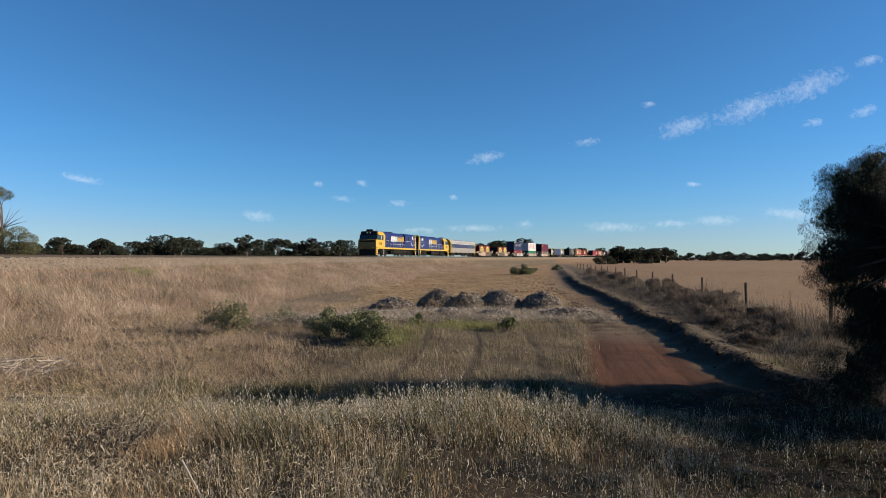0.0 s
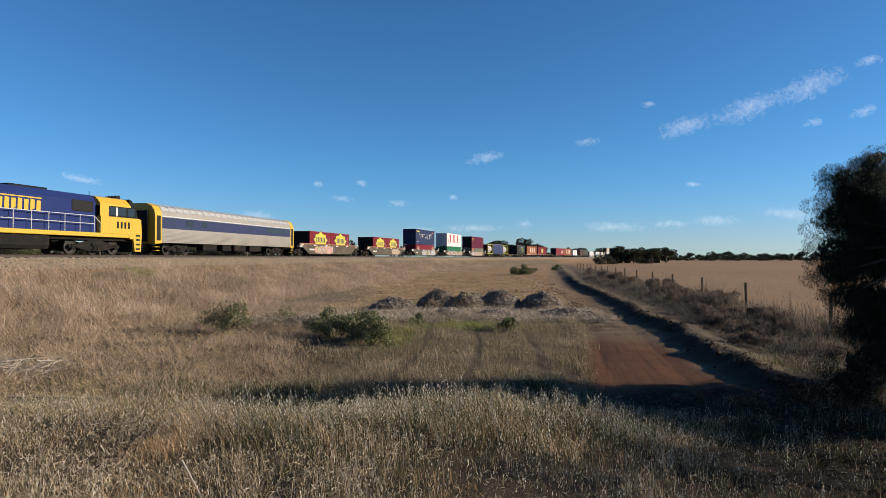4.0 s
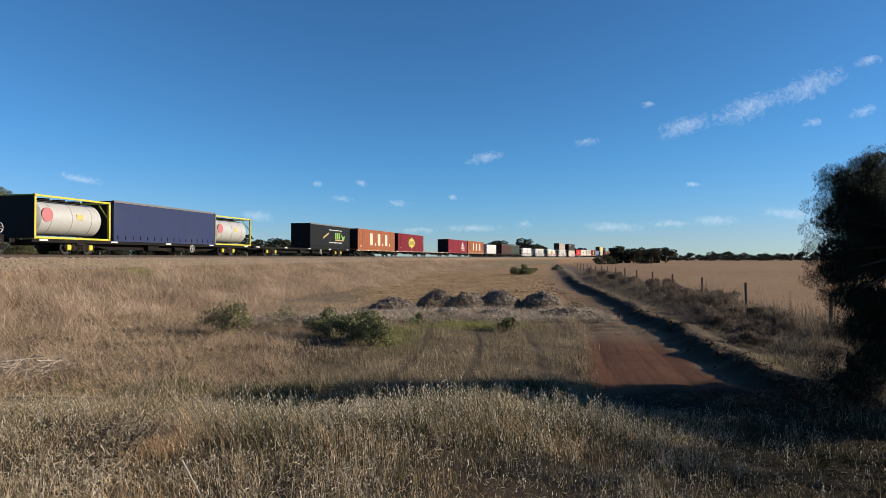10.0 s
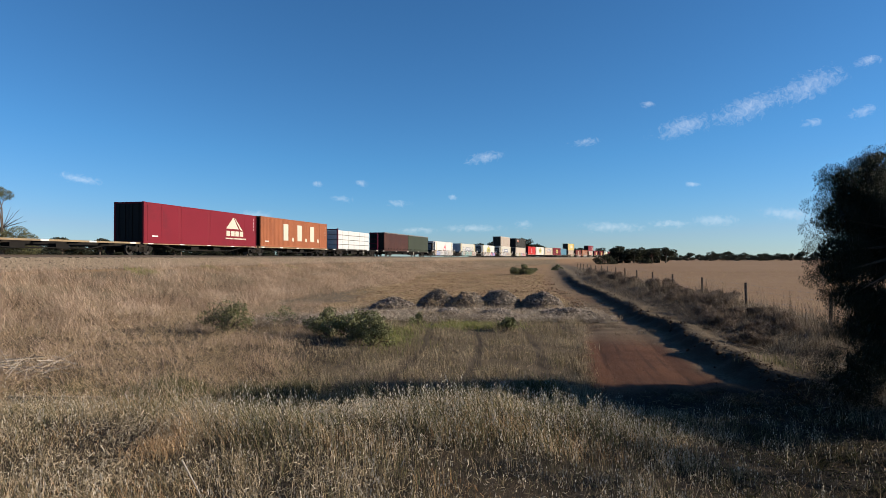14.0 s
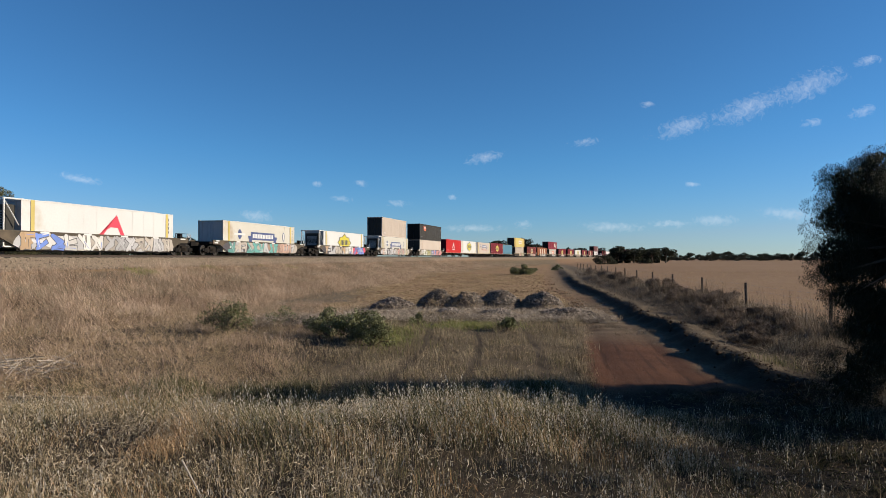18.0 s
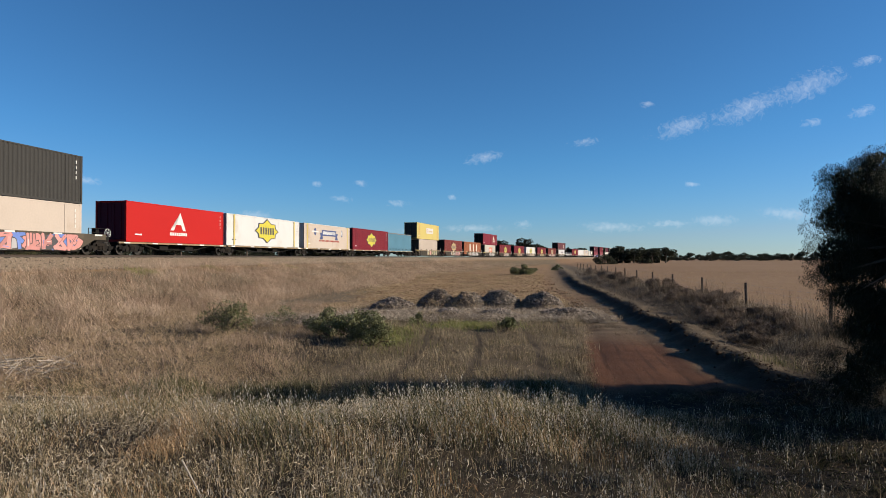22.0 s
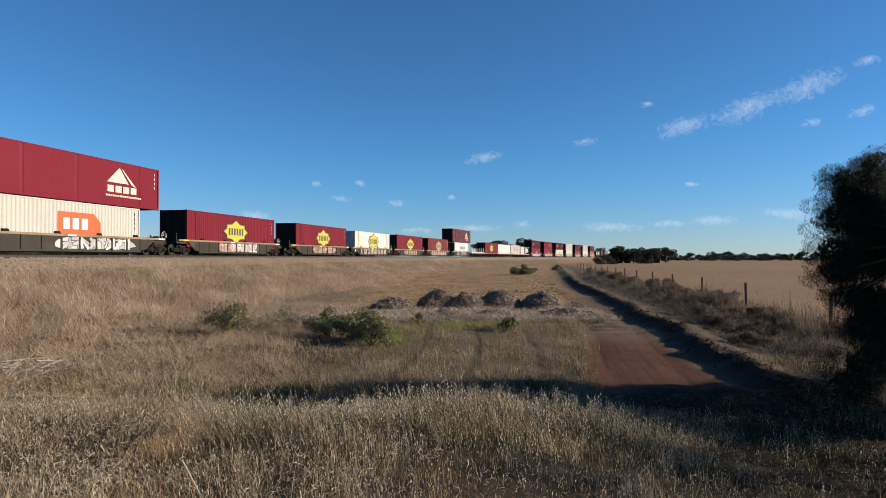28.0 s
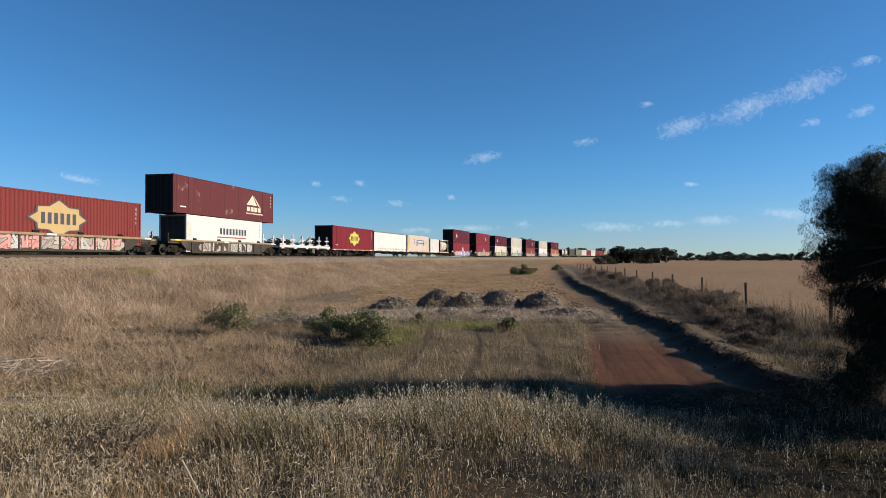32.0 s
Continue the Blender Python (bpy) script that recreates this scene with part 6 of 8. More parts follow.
def logo_ribbon(c, cx, cz, w, y, m=NAVYSIGN):
    sh = Shape().box(cx - w / 2, cx + w / 2, y, y + 0.006, cz - 0.10 * w, cz + 0.06 * w)
    for sg in (1, -1):
        sh.plate([(cx + sg * w * 0.5, cz - 0.02 * w), (cx + sg * w * 0.62, cz - 0.02 * w), (cx + sg * w * 0.57, cz - 0.11 * w), (cx + sg * w * 0.62, cz - 0.2 * w), (cx + sg * w * 0.42, cz - 0.2 * w)], y, y + 0.005)
    logo = sh.part("logo", m, c, "navy ribbon emblem")
    bar_row(13, w * 0.88, w * 0.085, cx, cz - 0.02 * w, y + 0.006, WHITE, logo, 0.72)
    sh = Shape()
    for sg, ww in ((1, 0.13), (-1, 0.10)):
        xx = cx + sg * w * 0.92
        sh.plate([(xx + ww * w * 0.55 * math.cos(a * 0.5236), cz + 0.10 * w * math.sin(a * 0.5236)) for a in range(12)], y, y + 0.005)
    sh.part("badge", m, logo)["kind"] = "stuff"
    sh = Shape()
    xx = cx - w * 0.92
    sh.plate([(xx + 0.035 * w * math.cos(a * 0.5236), cz + 0.08 * w * math.sin(a * 0.5236)) for a in range(12)], y + 0.006, y + 0.01)
    sh.box(cx + w * 0.72, cx + w * 1.12, y + 0.006, y + 0.01, cz - 0.02 * w, cz + 0.02 * w)
    sh.part("badge_field", CWHITE, logo)["kind"] = "stuff"


def container(label, L, H, m, side="corrugated", post=None, end=None, group="containers on the train", name="shipping_container", panels=0):
    """Origin under the middle of the floor. L, H: length and height. end: paint of ends and roof, often dark to carry
    their shade.
    """
    c = new(name)
    tagged(c, label, "container", group)
    h, W = L / 2, 1.235
    end = end or m
    # side walls
    for y in (W, -W):
        e = -1 if y > 0 else 1
        v, f = [], []
        if side == "corrugated":
            n = int((L - 0.3) / 0.28)
            xs, ys = [], []
            for k in range(n):
                x0 = -h + 0.15 + k * (L - 0.3) / n
                p = (L - 0.3) / n
                for fx, dy in ((0.0, 0.008), (0.30, 0.008), (0.45, 0.042), (0.80, 0.042)):
                    xs.append(x0 + fx * p)
                    ys.append(dy)
            xs.append(h - 0.15)
            ys.append(0.008)
        elif side == "panel":
            xs, ys = [-h + 0.15], [0.01]
            n = panels or 6
            for k in range(n):
                a = -h + 0.15 + k * (L - 0.3) / n
                b = a + (L - 0.3) / n
                xs += [a + 0.02, a + 0.06, b - 0.3, b - 0.27, b - 0.15, b - 0.12]
                ys += [0.03, 0.01, 0.01, 0.035, 0.035, 0.01]
            xs.append(h - 0.15)
            ys.append(0.01)
        else:
            n = int(L / 0.6)
            xs = list(np.linspace(-h + 0.1, h - 0.1, n * 2 + 1))
            ys = [0.012 + (0.006 if k % 2 else 0.0) * (1 if side == "curtain" else 0) for k in range(n * 2 + 1)]
        z0, z1 = 0.14, H - 0.07
        for x, dy in zip(xs, ys):
            v += [(x, y + e * dy, z0), (x, y + e * dy, z1)]
        f = [(2 * k, 2 * k + 2, 2 * k + 3, 2 * k + 1) for k in range(len(xs) - 1)]
        if y > 0:
            f = [q[::-1] for q in f]
        ob = mesh_object("curtain" if side == "curtain" else "side_wall", v, f, m, c)
    # frame: rails and posts
    pm = post or m
    sh = Shape()
    for y in (W - 0.055, -W):
        sh.box(-h + 0.1, h - 0.1, y, y + 0.055, 0.02, 0.15)
        sh.box(-h + 0.1, h - 0.1, y, y + 0.055, H - 0.09, H - 0.015)
    for x in (-h, h - 0.12):
        for y in (W - 0.14, -W):
            sh.box(x, x + 0.12, y, y + 0.14, 0.10, H - 0.10)
        sh.box(x, x + 0.12, -W + 0.1, W - 0.1, 0.02, 0.16)
        sh.box(x, x + 0.12, -W + 0.1, W - 0.1, H - 0.14, H - 0.02)
    sh.part("frame", pm, c)
    if L > 13:
        first = None
        for x in (-6.05, 6.05):
            for y in (W - 0.035,):
                if first is None:
                    first = Shape().box(-0.09, 0.09, 0, 0.04, 0.02, H - 0.02).part("lifting_post", pm, c)
                    first.location = (x, y, 0)
                else:
                    again(first, x, y, 0, 0, c)
    # corner castings
    first = None
    for x in (-h + 0.085, h - 0.085):
        for y in (W - 0.075, -W + 0.075):
            for z in (0.06, H - 0.06):
                if first is None:
                    first = Shape().box(-0.09, 0.09, -0.085, 0.085, -0.06, 0.06, 0.012).part("corner_casting", pm, c)
                    first.location = (x, y, z)
                else:
                    again(first, x, y, z, 0, c)
    Shape().box(-h + 0.1, h - 0.1, -W + 0.04, W - 0.04, H - 0.06, H - 0.02).part("roof", end, c)
    Shape().box(-h + 0.1, h - 0.1, -W + 0.06, W - 0.06, 0.06, 0.14).part("floor", STEEL, c)
    # the end that faces forward, with doors and locking bars, its shade in the paint
    for sg in (1, -1):
        x = sg * (h - 0.06)
        door = None
        for y0, y1 in ((0.01, W - 0.13), (-W + 0.13, -0.01)):
            door = Shape().box(min(x, x + sg * 0.035), max(x, x + sg * 0.035), y0, y1, 0.17, H - 0.15, 0.01).part("door", end, c)
            if sg > 0:
                sh = Shape()
                for yy in (y0 + 0.28, y1 - 0.28):
                    sh.tube((x + 0.055, yy, 0.12), (x + 0.055, yy, H - 0.12), 0.02, 6)
                    sh.box(x + 0.05, x + 0.075, yy - 0.2, yy + 0.02, 1.05, 1.1)
                sh.part("locking_bar", end, door)
    if side == "curtain":
        sh = Shape()
        n = int(L / 0.75)
        for k in range(n):
            x = -h + 0.4 + k * (L - 0.8) / (n - 1)
            sh.box(x - 0.025, x + 0.025, W - 0.012, W + 0.012, 0.05, 0.42)
            sh.box(x - 0.045, x + 0.045, W - 0.005, W + 0.02, 0.22, 0.30)
        sh.part("strap", STEEL, c)
        Shape().box(-h, h, W - 0.03, W + 0.02, H - 0.12, H + 0.02).part("curtain_rail", ALLOY, c)
        Shape().box(-h, h, W - 0.03, W + 0.015, 0.0, 0.13).part("side_raft", pm, c)
    else:
        # forklift pockets and stencilled marks
        marks = Shape()
        for k in range(4):
            marks.box(-h + 0.55 - 0.06, -h + 0.55 + 0.0, W - 0.004, W + 0.004, H - 0.55 - 0.32 * k, H - 0.35 - 0.32 * k)
        marks.box(h - 1.6, h - 0.9, W - 0.004, W + 0.004, 0.5, 0.6)
        marks.part("stencil_mark", WHITE if sum(m.node_tree.nodes["Mix"].inputs["A"].default_value[:3]) < 0.94 else INKD, c)
    return c


def half_height(label, m, L=12.19, H=1.9):
    c = container(label, L, H, m, "panel", panels=9, name="half_height_container")
    W = 1.235
    sh = Shape()
    n = 9
    for k in range(n):
        a = -L / 2 + 0.2 + k * (L - 0.4) / n
        sh.box(a, a + 0.08, W - 0.02, W + 0.02, 0.1, H - 0.05)
        sh.box(a + 0.08, a + (L - 0.4) / n, W - 0.02, W + 0.015, H - 0.5, H - 0.44)
    sh.part("stiffener", m, c)
    return c


def reefer(c, L, H, m):
    """Refrigeration unit in an open frame at the forward end of a container."""
    h, W = L / 2, 1.235
    u = Shape().box(h + 0.02, h + 0.62, -0.85, 0.85, 0.75, H - 0.35, 0.04).part("refrigeration_unit", CGREY, c)
    sh = Shape()
    for k in range(8):
        z = 1.05 + k * 0.14
        sh.box(h + 0.62, h + 0.65, -0.6, 0.6, z, z + 0.05)
    sh.part("louvre", GREYPAINT, u)
    sh = Shape()
    for y in (W - 0.06, -W + 0.06):
        sh.tube((h + 1.05, y, 0.1), (h + 1.05, y, H - 0.05), 0.05, 6)
        sh.tube((h, y, H - 0.05), (h + 1.05, y, H - 0.05), 0.05, 6)
        sh.tube((h, y, 0.1), (h + 1.05, y, 0.1), 0.05, 6)
        sh.tube((h + 1.05, y, H - 0.1), (h + 0.1, y, 1.3), 0.03, 5)
    for z in (0.1, H - 0.05):
        sh.tube((h + 1.05, -W + 0.06, z), (h + 1.05, W - 0.06, z), 0.05, 6)
    sh.part("unit_frame", m, c)
    fuel = Shape().box(h + 0.05, h + 0.95, -0.9, 0.9, 0.2, 0.7, 0.05).part("fuel_tank", WHITE, c)


def tank_container(label, shell=TANKS, fm=SIGNYEL):
    L, H, W = 6.06, 2.59, 1.22
    c = new("tank_container")
    tagged(c, label, "tank container", "tank containers on the train")
    sh = Shape()
    for x in (-L / 2, L / 2 - 0.13):
        for y in (W - 0.13, -W):
            sh.box(x, x + 0.13, y, y + 0.13, 0.0, H)
        for z in (0.02, H - 0.14):
            sh.box(x, x + 0.13, -W, W, z, z + 0.12)
        sh.tube((x + 0.06, W - 0.1, H * 0.55), (x + 0.06, 0.3, H - 0.1), 0.04, 5)
        sh.tube((x + 0.06, -W + 0.1, H * 0.55), (x + 0.06, -0.3, H - 0.1), 0.04, 5)
    for y in (W - 0.11, -W):
        for z in (0.02, H - 0.13):
            sh.box(-L / 2, L / 2, y, y + 0.11, z, z + 0.11)
    sh.part("frame", fm, c)
    r = 1.05
    prof = [(0.0, -2.72), (0.5, -2.68), (0.85, -2.55), (r, -2.35), (r, 2.35), (0.85, 2.55), (0.5, 2.68), (0.0, 2.72)]
    Shape().lathe(prof, 'x', (0, 0, 1.28), 28).part("tank_shell", shell, c, smooth=True)
    for x in (-1.6, 0.0, 1.6):
        Shape().lathe([(r + 0.004, -0.05), (r + 0.02, -0.04), (r + 0.02, 0.04), (r + 0.004, 0.05)], 'x', (x, 0, 1.28), 28).part("band", STEEL if shell is TANKW else shell, c, smooth=True)
    sh = Shape().box(-1.6, 1.9, -0.4, 0.4, 2.34, 2.38)
    for x in (-1.4, -0.2, 1.0):
        sh.box(x, x + 0.45, -0.3, 0.3, 2.3, 2.5)
    sh.part("walkway", STEEL, c)
    badge = Shape().plate([(1.95 + 0.42 * math.cos(a * 0.5236), 1.45 + 0.42 * math.sin(a * 0.5236)) for a in range(12)], 0.98, 1.07)
    badge.part("badge", mat("faded_red_badge", (0.36, 0.11, 0.12), 0.55, 0, 0.15), c)
    Shape().box(-0.8, -0.3, 1.0, 1.062, 1.25, 1.60).part("hazard_panel", CYELLOW, c)
    Shape().box(L / 2, L / 2 + 0.02, -W, W, 0.05, H - 0.1).part("end_plate", CDARK, c)
    return c


def star_points(cx, cz, r, n=7):
    return [(cx + (r if k % 2 == 0 else r * 0.45) * math.sin(math.pi * k / n), cz + (r if k % 2 == 0 else r * 0.45) * math.cos(math.pi * k / n)) for k in range(2 * n)]


def locomotive(label):
    """Cab at +x. Origin at rail level in the middle."""
    g = new("diesel_locomotive")
    tagged(g, label, "locomotive", "locomotives at the head of the train")
    h = 10.55
    # underframe sill, yellow
    Shape().box(-h + 0.3, h - 0.9, -1.42, 1.42, 1.18, 1.44, 0.02).part("side_sill", YELLOW, g)
    sh = Shape().box(-h + 0.2, h - 0.6, -1.1, 1.1, 0.95, 1.18)
    sh.part("underframe", STEEL, g)
    for x in (6.45, -6.45):
        add_bogie(g, x, 3, 1.85, 0.5, big=True)
    tank = [(-1.3, 0.35), (1.3, 0.35), (1.42, 0.55), (1.42, 1.12), (-1.42, 1.12), (-1.42, 0.55)]
    Shape().prism(tank, -2.6, 2.4).part("fuel_tank", STEEL, g)
    for x in (2.7, 3.3):
        Shape().tube((x, 1.25, 0.45), (x, 1.25, 1.1), 0.2, 10).part("air_reservoir", STEEL, g)
    Shape().box(-3.8, -2.8, 0.9, 1.4, 0.5, 1.15, 0.04).part("battery_box", STEEL, g)
    # long hood in three stretches, the rear one wider
    hood = [(-1.12, 1.44), (1.12, 1.44), (1.12, 3.45), (0.85, 3.86), (-0.85, 3.86), (-1.12, 3.45)]
    wide = [(-1.36, 1.44), (1.36, 1.44), (1.36, 3.5), (1.0, 3.92), (-1.0, 3.92), (-1.36, 3.5)]
    b1 = Shape().prism(hood, -3.9, 6.5).part("long_hood", NAVY, g)
    b2 = Shape().prism(wide, -9.65, -3.9).part("radiator_hood", NAVY, g)
    end = Shape().prism([(-1.38, 1.2), (1.38, 1.2), (1.38, 3.5), (1.02, 3.95), (-1.02, 3.95), (-1.38, 3.5)], -9.85, -9.62)
    for y in (1.12, -1.38):
        end.box(-10.15, -9.85, y, y + 0.26, 1.2, 3.75, 0.03)
    end.part("rear_frame", YELLOW, g)
    sh = Shape()
    for x, z in ((-10.03, 3.3), (-10.03, 2.75)):
        sh.box(x - 0.1, x + 0.1, 1.381, 1.39, z, z + 0.32)
    sh.box(-10.25, -9.86, -1.0, 1.0, 1.3, 3.6)
    sh.part("rear_recess", BLACK, g)
    for k in range(4):
        x = -8.6 + k * 1.25
        Shape().box(x - 0.5, x + 0.5, -0.5, 0.5, 3.92, 3.98, 0.02).part("roof_hatch", CDARK, g)
    Shape().box(0.5, 3.2, -0.55, 0.55, 3.84, 4.02, 0.05).part("exhaust_housing", CDARK, g)
    # hood doors, grilles and the window behind the cab
    sh = Shape()
    for k in range(12):
        x = -3.6 + k * 0.82
        sh.box(x, x + 0.02, 1.12, 1.128, 1.6, 3.3)
    sh.box(-3.8, 6.9, 1.12, 1.13, 2.42, 2.445)
    sh.part("door_seam", CDARK, g)
    Shape().box(-6.2, -5.4, 1.362, 1.372, 2.75, 3.4).part("intake_grille", BLACK, g)
    Shape().box(-0.4, 0.6, 1.122, 1.13, 3.1, 3.35).part("intake_grille", BLACK, g)
    for side in (1, -1):
        Shape().box(4.4, 6.2, min(side * 1.1, side * 1.15), max(side * 1.1, side * 1.15), 2.75, 3.45, 0.03).part("intake_grille", NAVY if side > 0 else BLACK, g)
    # stars and the brand name, as plain shapes, on both sides
    for side, wx, yx in ((1, 1.16, -2.2), (-1, -2.88, 0.44)):
        for x, z, r in ((-9.0, 3.1, 0.30), (-8.1, 3.25, 0.42), (-7.4, 2.2, 0.28), (-8.2, 1.95, 0.22), (-9.1, 2.05, 0.26)):
            Shape().plate(star_points(x, z, r), side * 1.362, side * 1.37).part("painted_star", WHITE, g)
        for k in range(7):
            bar = Shape().plate([(-0.17, -0.4 + 0.1 * (k % 3 == 2)), (0.16, -0.4), (0.19, 0.3 + 0.12 * (k % 2)), (-0.14, 0.3 + 0.12 * (k % 2))], side * 1.132, side * 1.138).part("name_bar", WHITE, g)
            bar.location = (wx + 1.38 - 0.46 * k, 0, 2.95)
        Shape().box(wx - 1.3, wx + 1.6, min(side * 1.132, side * 1.138), max(side * 1.132, side * 1.138), 2.42, 2.48).part("name_rule", WHITE, g)
        for k in range(8):
            bar = Shape().plate([(-0.15, -0.36), (0.14, -0.36 + 0.08 * (k % 3 == 1)), (0.16, 0.24), (-0.13, 0.24 + 0.06 * (k % 2))], side * 1.132, side * 1.138).part("name_bar", YELLOW, g)
            bar.location = (yx + 1.48 - 0.42 * k, 0, 2.9)
        Shape().box(yx - 1.75, yx + 1.7, min(side * 1.132, side * 1.138), max(side * 1.132, side * 1.138), 3.24, 3.31).part("name_rule", YELLOW, g)
    # walkway handrails
    sh = Shape()
    for y in (1.38, -1.38):
        for k in range(9):
            x = -3.6 + k * 1.2
            sh.tube((x, y, 1.44), (x, y, 2.5), 0.022, 5)
        for z in (2.5, 2.0):
            sh.tube((-3.6, y, z), (6.0, y, z), 0.022, 5)
        sh.tube((6.0, y, 2.5), (6.5, y, 2.1), 0.022, 5)
        sh.tube((6.5, y, 2.1), (6.5, y, 1.44), 0.022, 5)
        sh.tube((-9.6, y + 0.01, 2.62), (-4.2, y + 0.01, 2.62), 0.02, 5)
    for x in (-10.45,):
        for y in (1.3, -1.3):
            sh.tube((x, y, 0.35), (x, y, 2.65), 0.025, 5)
            sh.tube((x, y, 2.65), (x + 0.5, y, 2.65), 0.025, 5)
    sh.part("handrail", GREYPAINT, g)
    # cab: yellow, upright nose, dark windscreen band and brow
    low = [(6.5, 1.44), (6.5, 2.55), (10.16, 2.55), (10.42, 2.48), (10.5, 1.5), (10.44, 1.1), (9.3, 1.1), (9.1, 1.44)]
    c = Shape().plate(low, -1.44, 1.44).part("cab", YELLOW, g)
    Shape().plate([(6.9, 2.55), (6.9, 3.3), (9.9, 3.3), (10.12, 2.55)], -1.40, 1.40).part("window_band", CDARK, c)
    Shape().prism([(-1.46, 3.26), (1.46, 3.26), (1.40, 3.42), (1.05, 3.80), (0.6, 3.9), (-0.6, 3.9), (-1.05, 3.80), (-1.40, 3.42)], 6.45, 9.35).part("cab_roof", YELLOW, c)
    Shape().plate([(9.35, 3.26), (9.35, 3.86), (9.62, 3.78), (9.96, 3.3)], -1.30, 1.30).part("brow", CDARK, c)
    Shape().box(6.42, 7.2, 1.405, 1.452, 2.55, 3.3).part("rear_pillar", YELLOW, c)
    Shape().box(6.42, 7.2, -1.452, -1.405, 2.55, 3.3).part("rear_pillar", YELLOW, c)
    for y0, y1 in ((0.08, 1.28), (-1.28, -0.08)):
        Shape().plate([(9.915, 3.25), (10.10, 2.62), (10.14, 2.62), (9.955, 3.25)], y0, y1).part("windscreen", GLASS, c)
    for side in (1, -1):
        for x0, x1 in ((7.3, 7.9), (8.0, 8.9), (9.1, 9.75)):
            Shape().box(x0, x1, min(side * 1.40, side * 1.415), max(side * 1.40, side * 1.415), 2.66, 3.22, 0.006).part("side_window", GLASS, c)
        Shape().box(7.92, 8.06, min(side * 1.40, side * 1.43), max(side * 1.40, side * 1.43), 2.6, 3.2).part("window_pillar", WHITE, c)
        Shape().box(7.3, 7.34, min(side * 1.44, side * 1.446), max(side * 1.44, side * 1.446), 1.5, 2.55).part("door_seam", OLDYEL, c)
        for k in range(4):
            b = Shape().box(-0.09, 0.09, min(side * 1.441, side * 1.447), max(side * 1.441, side * 1.447), 1.80, 2.25).part("number_bar", CDARK, c)
            b.location = (9.15 - 0.36 * k, 0, 0)
        # front steps, yellow with dark treads
        Shape().plate([(9.75, 0.25), (10.4, 0.25), (10.48, 1.5), (9.55, 1.5)], side * 1.30, side * 1.45).part("front_step", YELLOW, g)
        for z in (0.36, 0.68, 1.0, 1.3):
            Shape().box(9.85, 10.3, min(side * 1.45, side * 1.456), max(side * 1.45, side * 1.456), z, z + 0.13).part("step_tread", BLACK, g)
    for y in (0.24, -0.24):
        Shape().lathe([(0.0, 0.0), (0.1, 0.0), (0.1, 0.06), (0.0, 0.07)], 'x', (9.76, y, 3.58), 12).part("headlight", mat("headlamp_lens", (0.8, 0.8, 0.75), 0.1, 0, 0.02), c)
    for y in (0.35, 0.1, -0.15, -0.4):
        Shape().lathe([(0.05, 0.0), (0.1, 0.25), (0.15, 0.36)], 'x', (9.05, y, 4.02), 10).part("horn", BLACK, c)
    Shape().box(8.7, 9.3, -0.55, 0.55, 3.88, 3.95).part("horn_bracket", BLACK, c)
    Shape().tube((7.6, 0.4, 3.85), (7.6, 0.4, 4.3), 0.02, 5).part("aerial", BLACK, c)
    # darker yellow sheet over the nose, standing in for its unlit front
    Shape().plate([(10.43, 2.46), (10.51, 1.5), (10.45, 1.12), (10.47, 1.12), (10.53, 1.5), (10.45, 2.46)], -1.40, 1.40).part("nose_panel", mat("grimy_yellow_nose", (0.16, 0.10, 0.014), 0.6, 0, 0.3, 1.5, 20), c)
    Shape().box(10.44, 10.52, -1.2, 1.2, 2.2, 2.42, 0.02).part("nose_ledge", CDARK, c)
    for y in (0.95, -0.95):
        Shape().lathe([(0.0, 0.0), (0.07, 0.0), (0.07, 0.04), (0.0, 0.05)], 'x', (10.5, y, 1.3), 10).part("marker_light", WHITE, c)
    # steps and pilot
    Shape().box(9.7, 10.46, -1.28, 1.28, 0.22, 1.08, 0.05).part("pilot", BLACK, g)
    sh = Shape()
    for x in (6.9, 7.3):
        sh.tube((x, 1.42, 0.4), (x, 1.42, 1.3), 0.025, 5)
    for z in (0.45, 0.72, 1.0):
        sh.tube((6.9, 1.42, z), (7.3, 1.42, z), 0.025, 5)
    sh.part("step_ladder", GREYPAINT, g)
    sh = Shape().plate([(-9.5, 1.3), (-9.2, 1.3), (-9.75, 0.35), (-9.95, 0.35)], 1.36, 1.43).plate([(-9.5, 1.3), (-9.2, 1.3), (-9.75, 0.35), (-9.95, 0.35)], -1.43, -1.36)
    sh.part("rear_steps", YELLOW, g)
    Shape().box(-10.45, -9.95, -1.30, 1.30, 0.30, 0.52, 0.03).part("rear_pilot", STEEL, g)
    for x in (-10.55, 10.5):
        Shape().box(x - 0.35, x + 0.35, -0.15, 0.15, 0.75, 1.05, 0.03).part("coupler", STEEL, g)
    return g


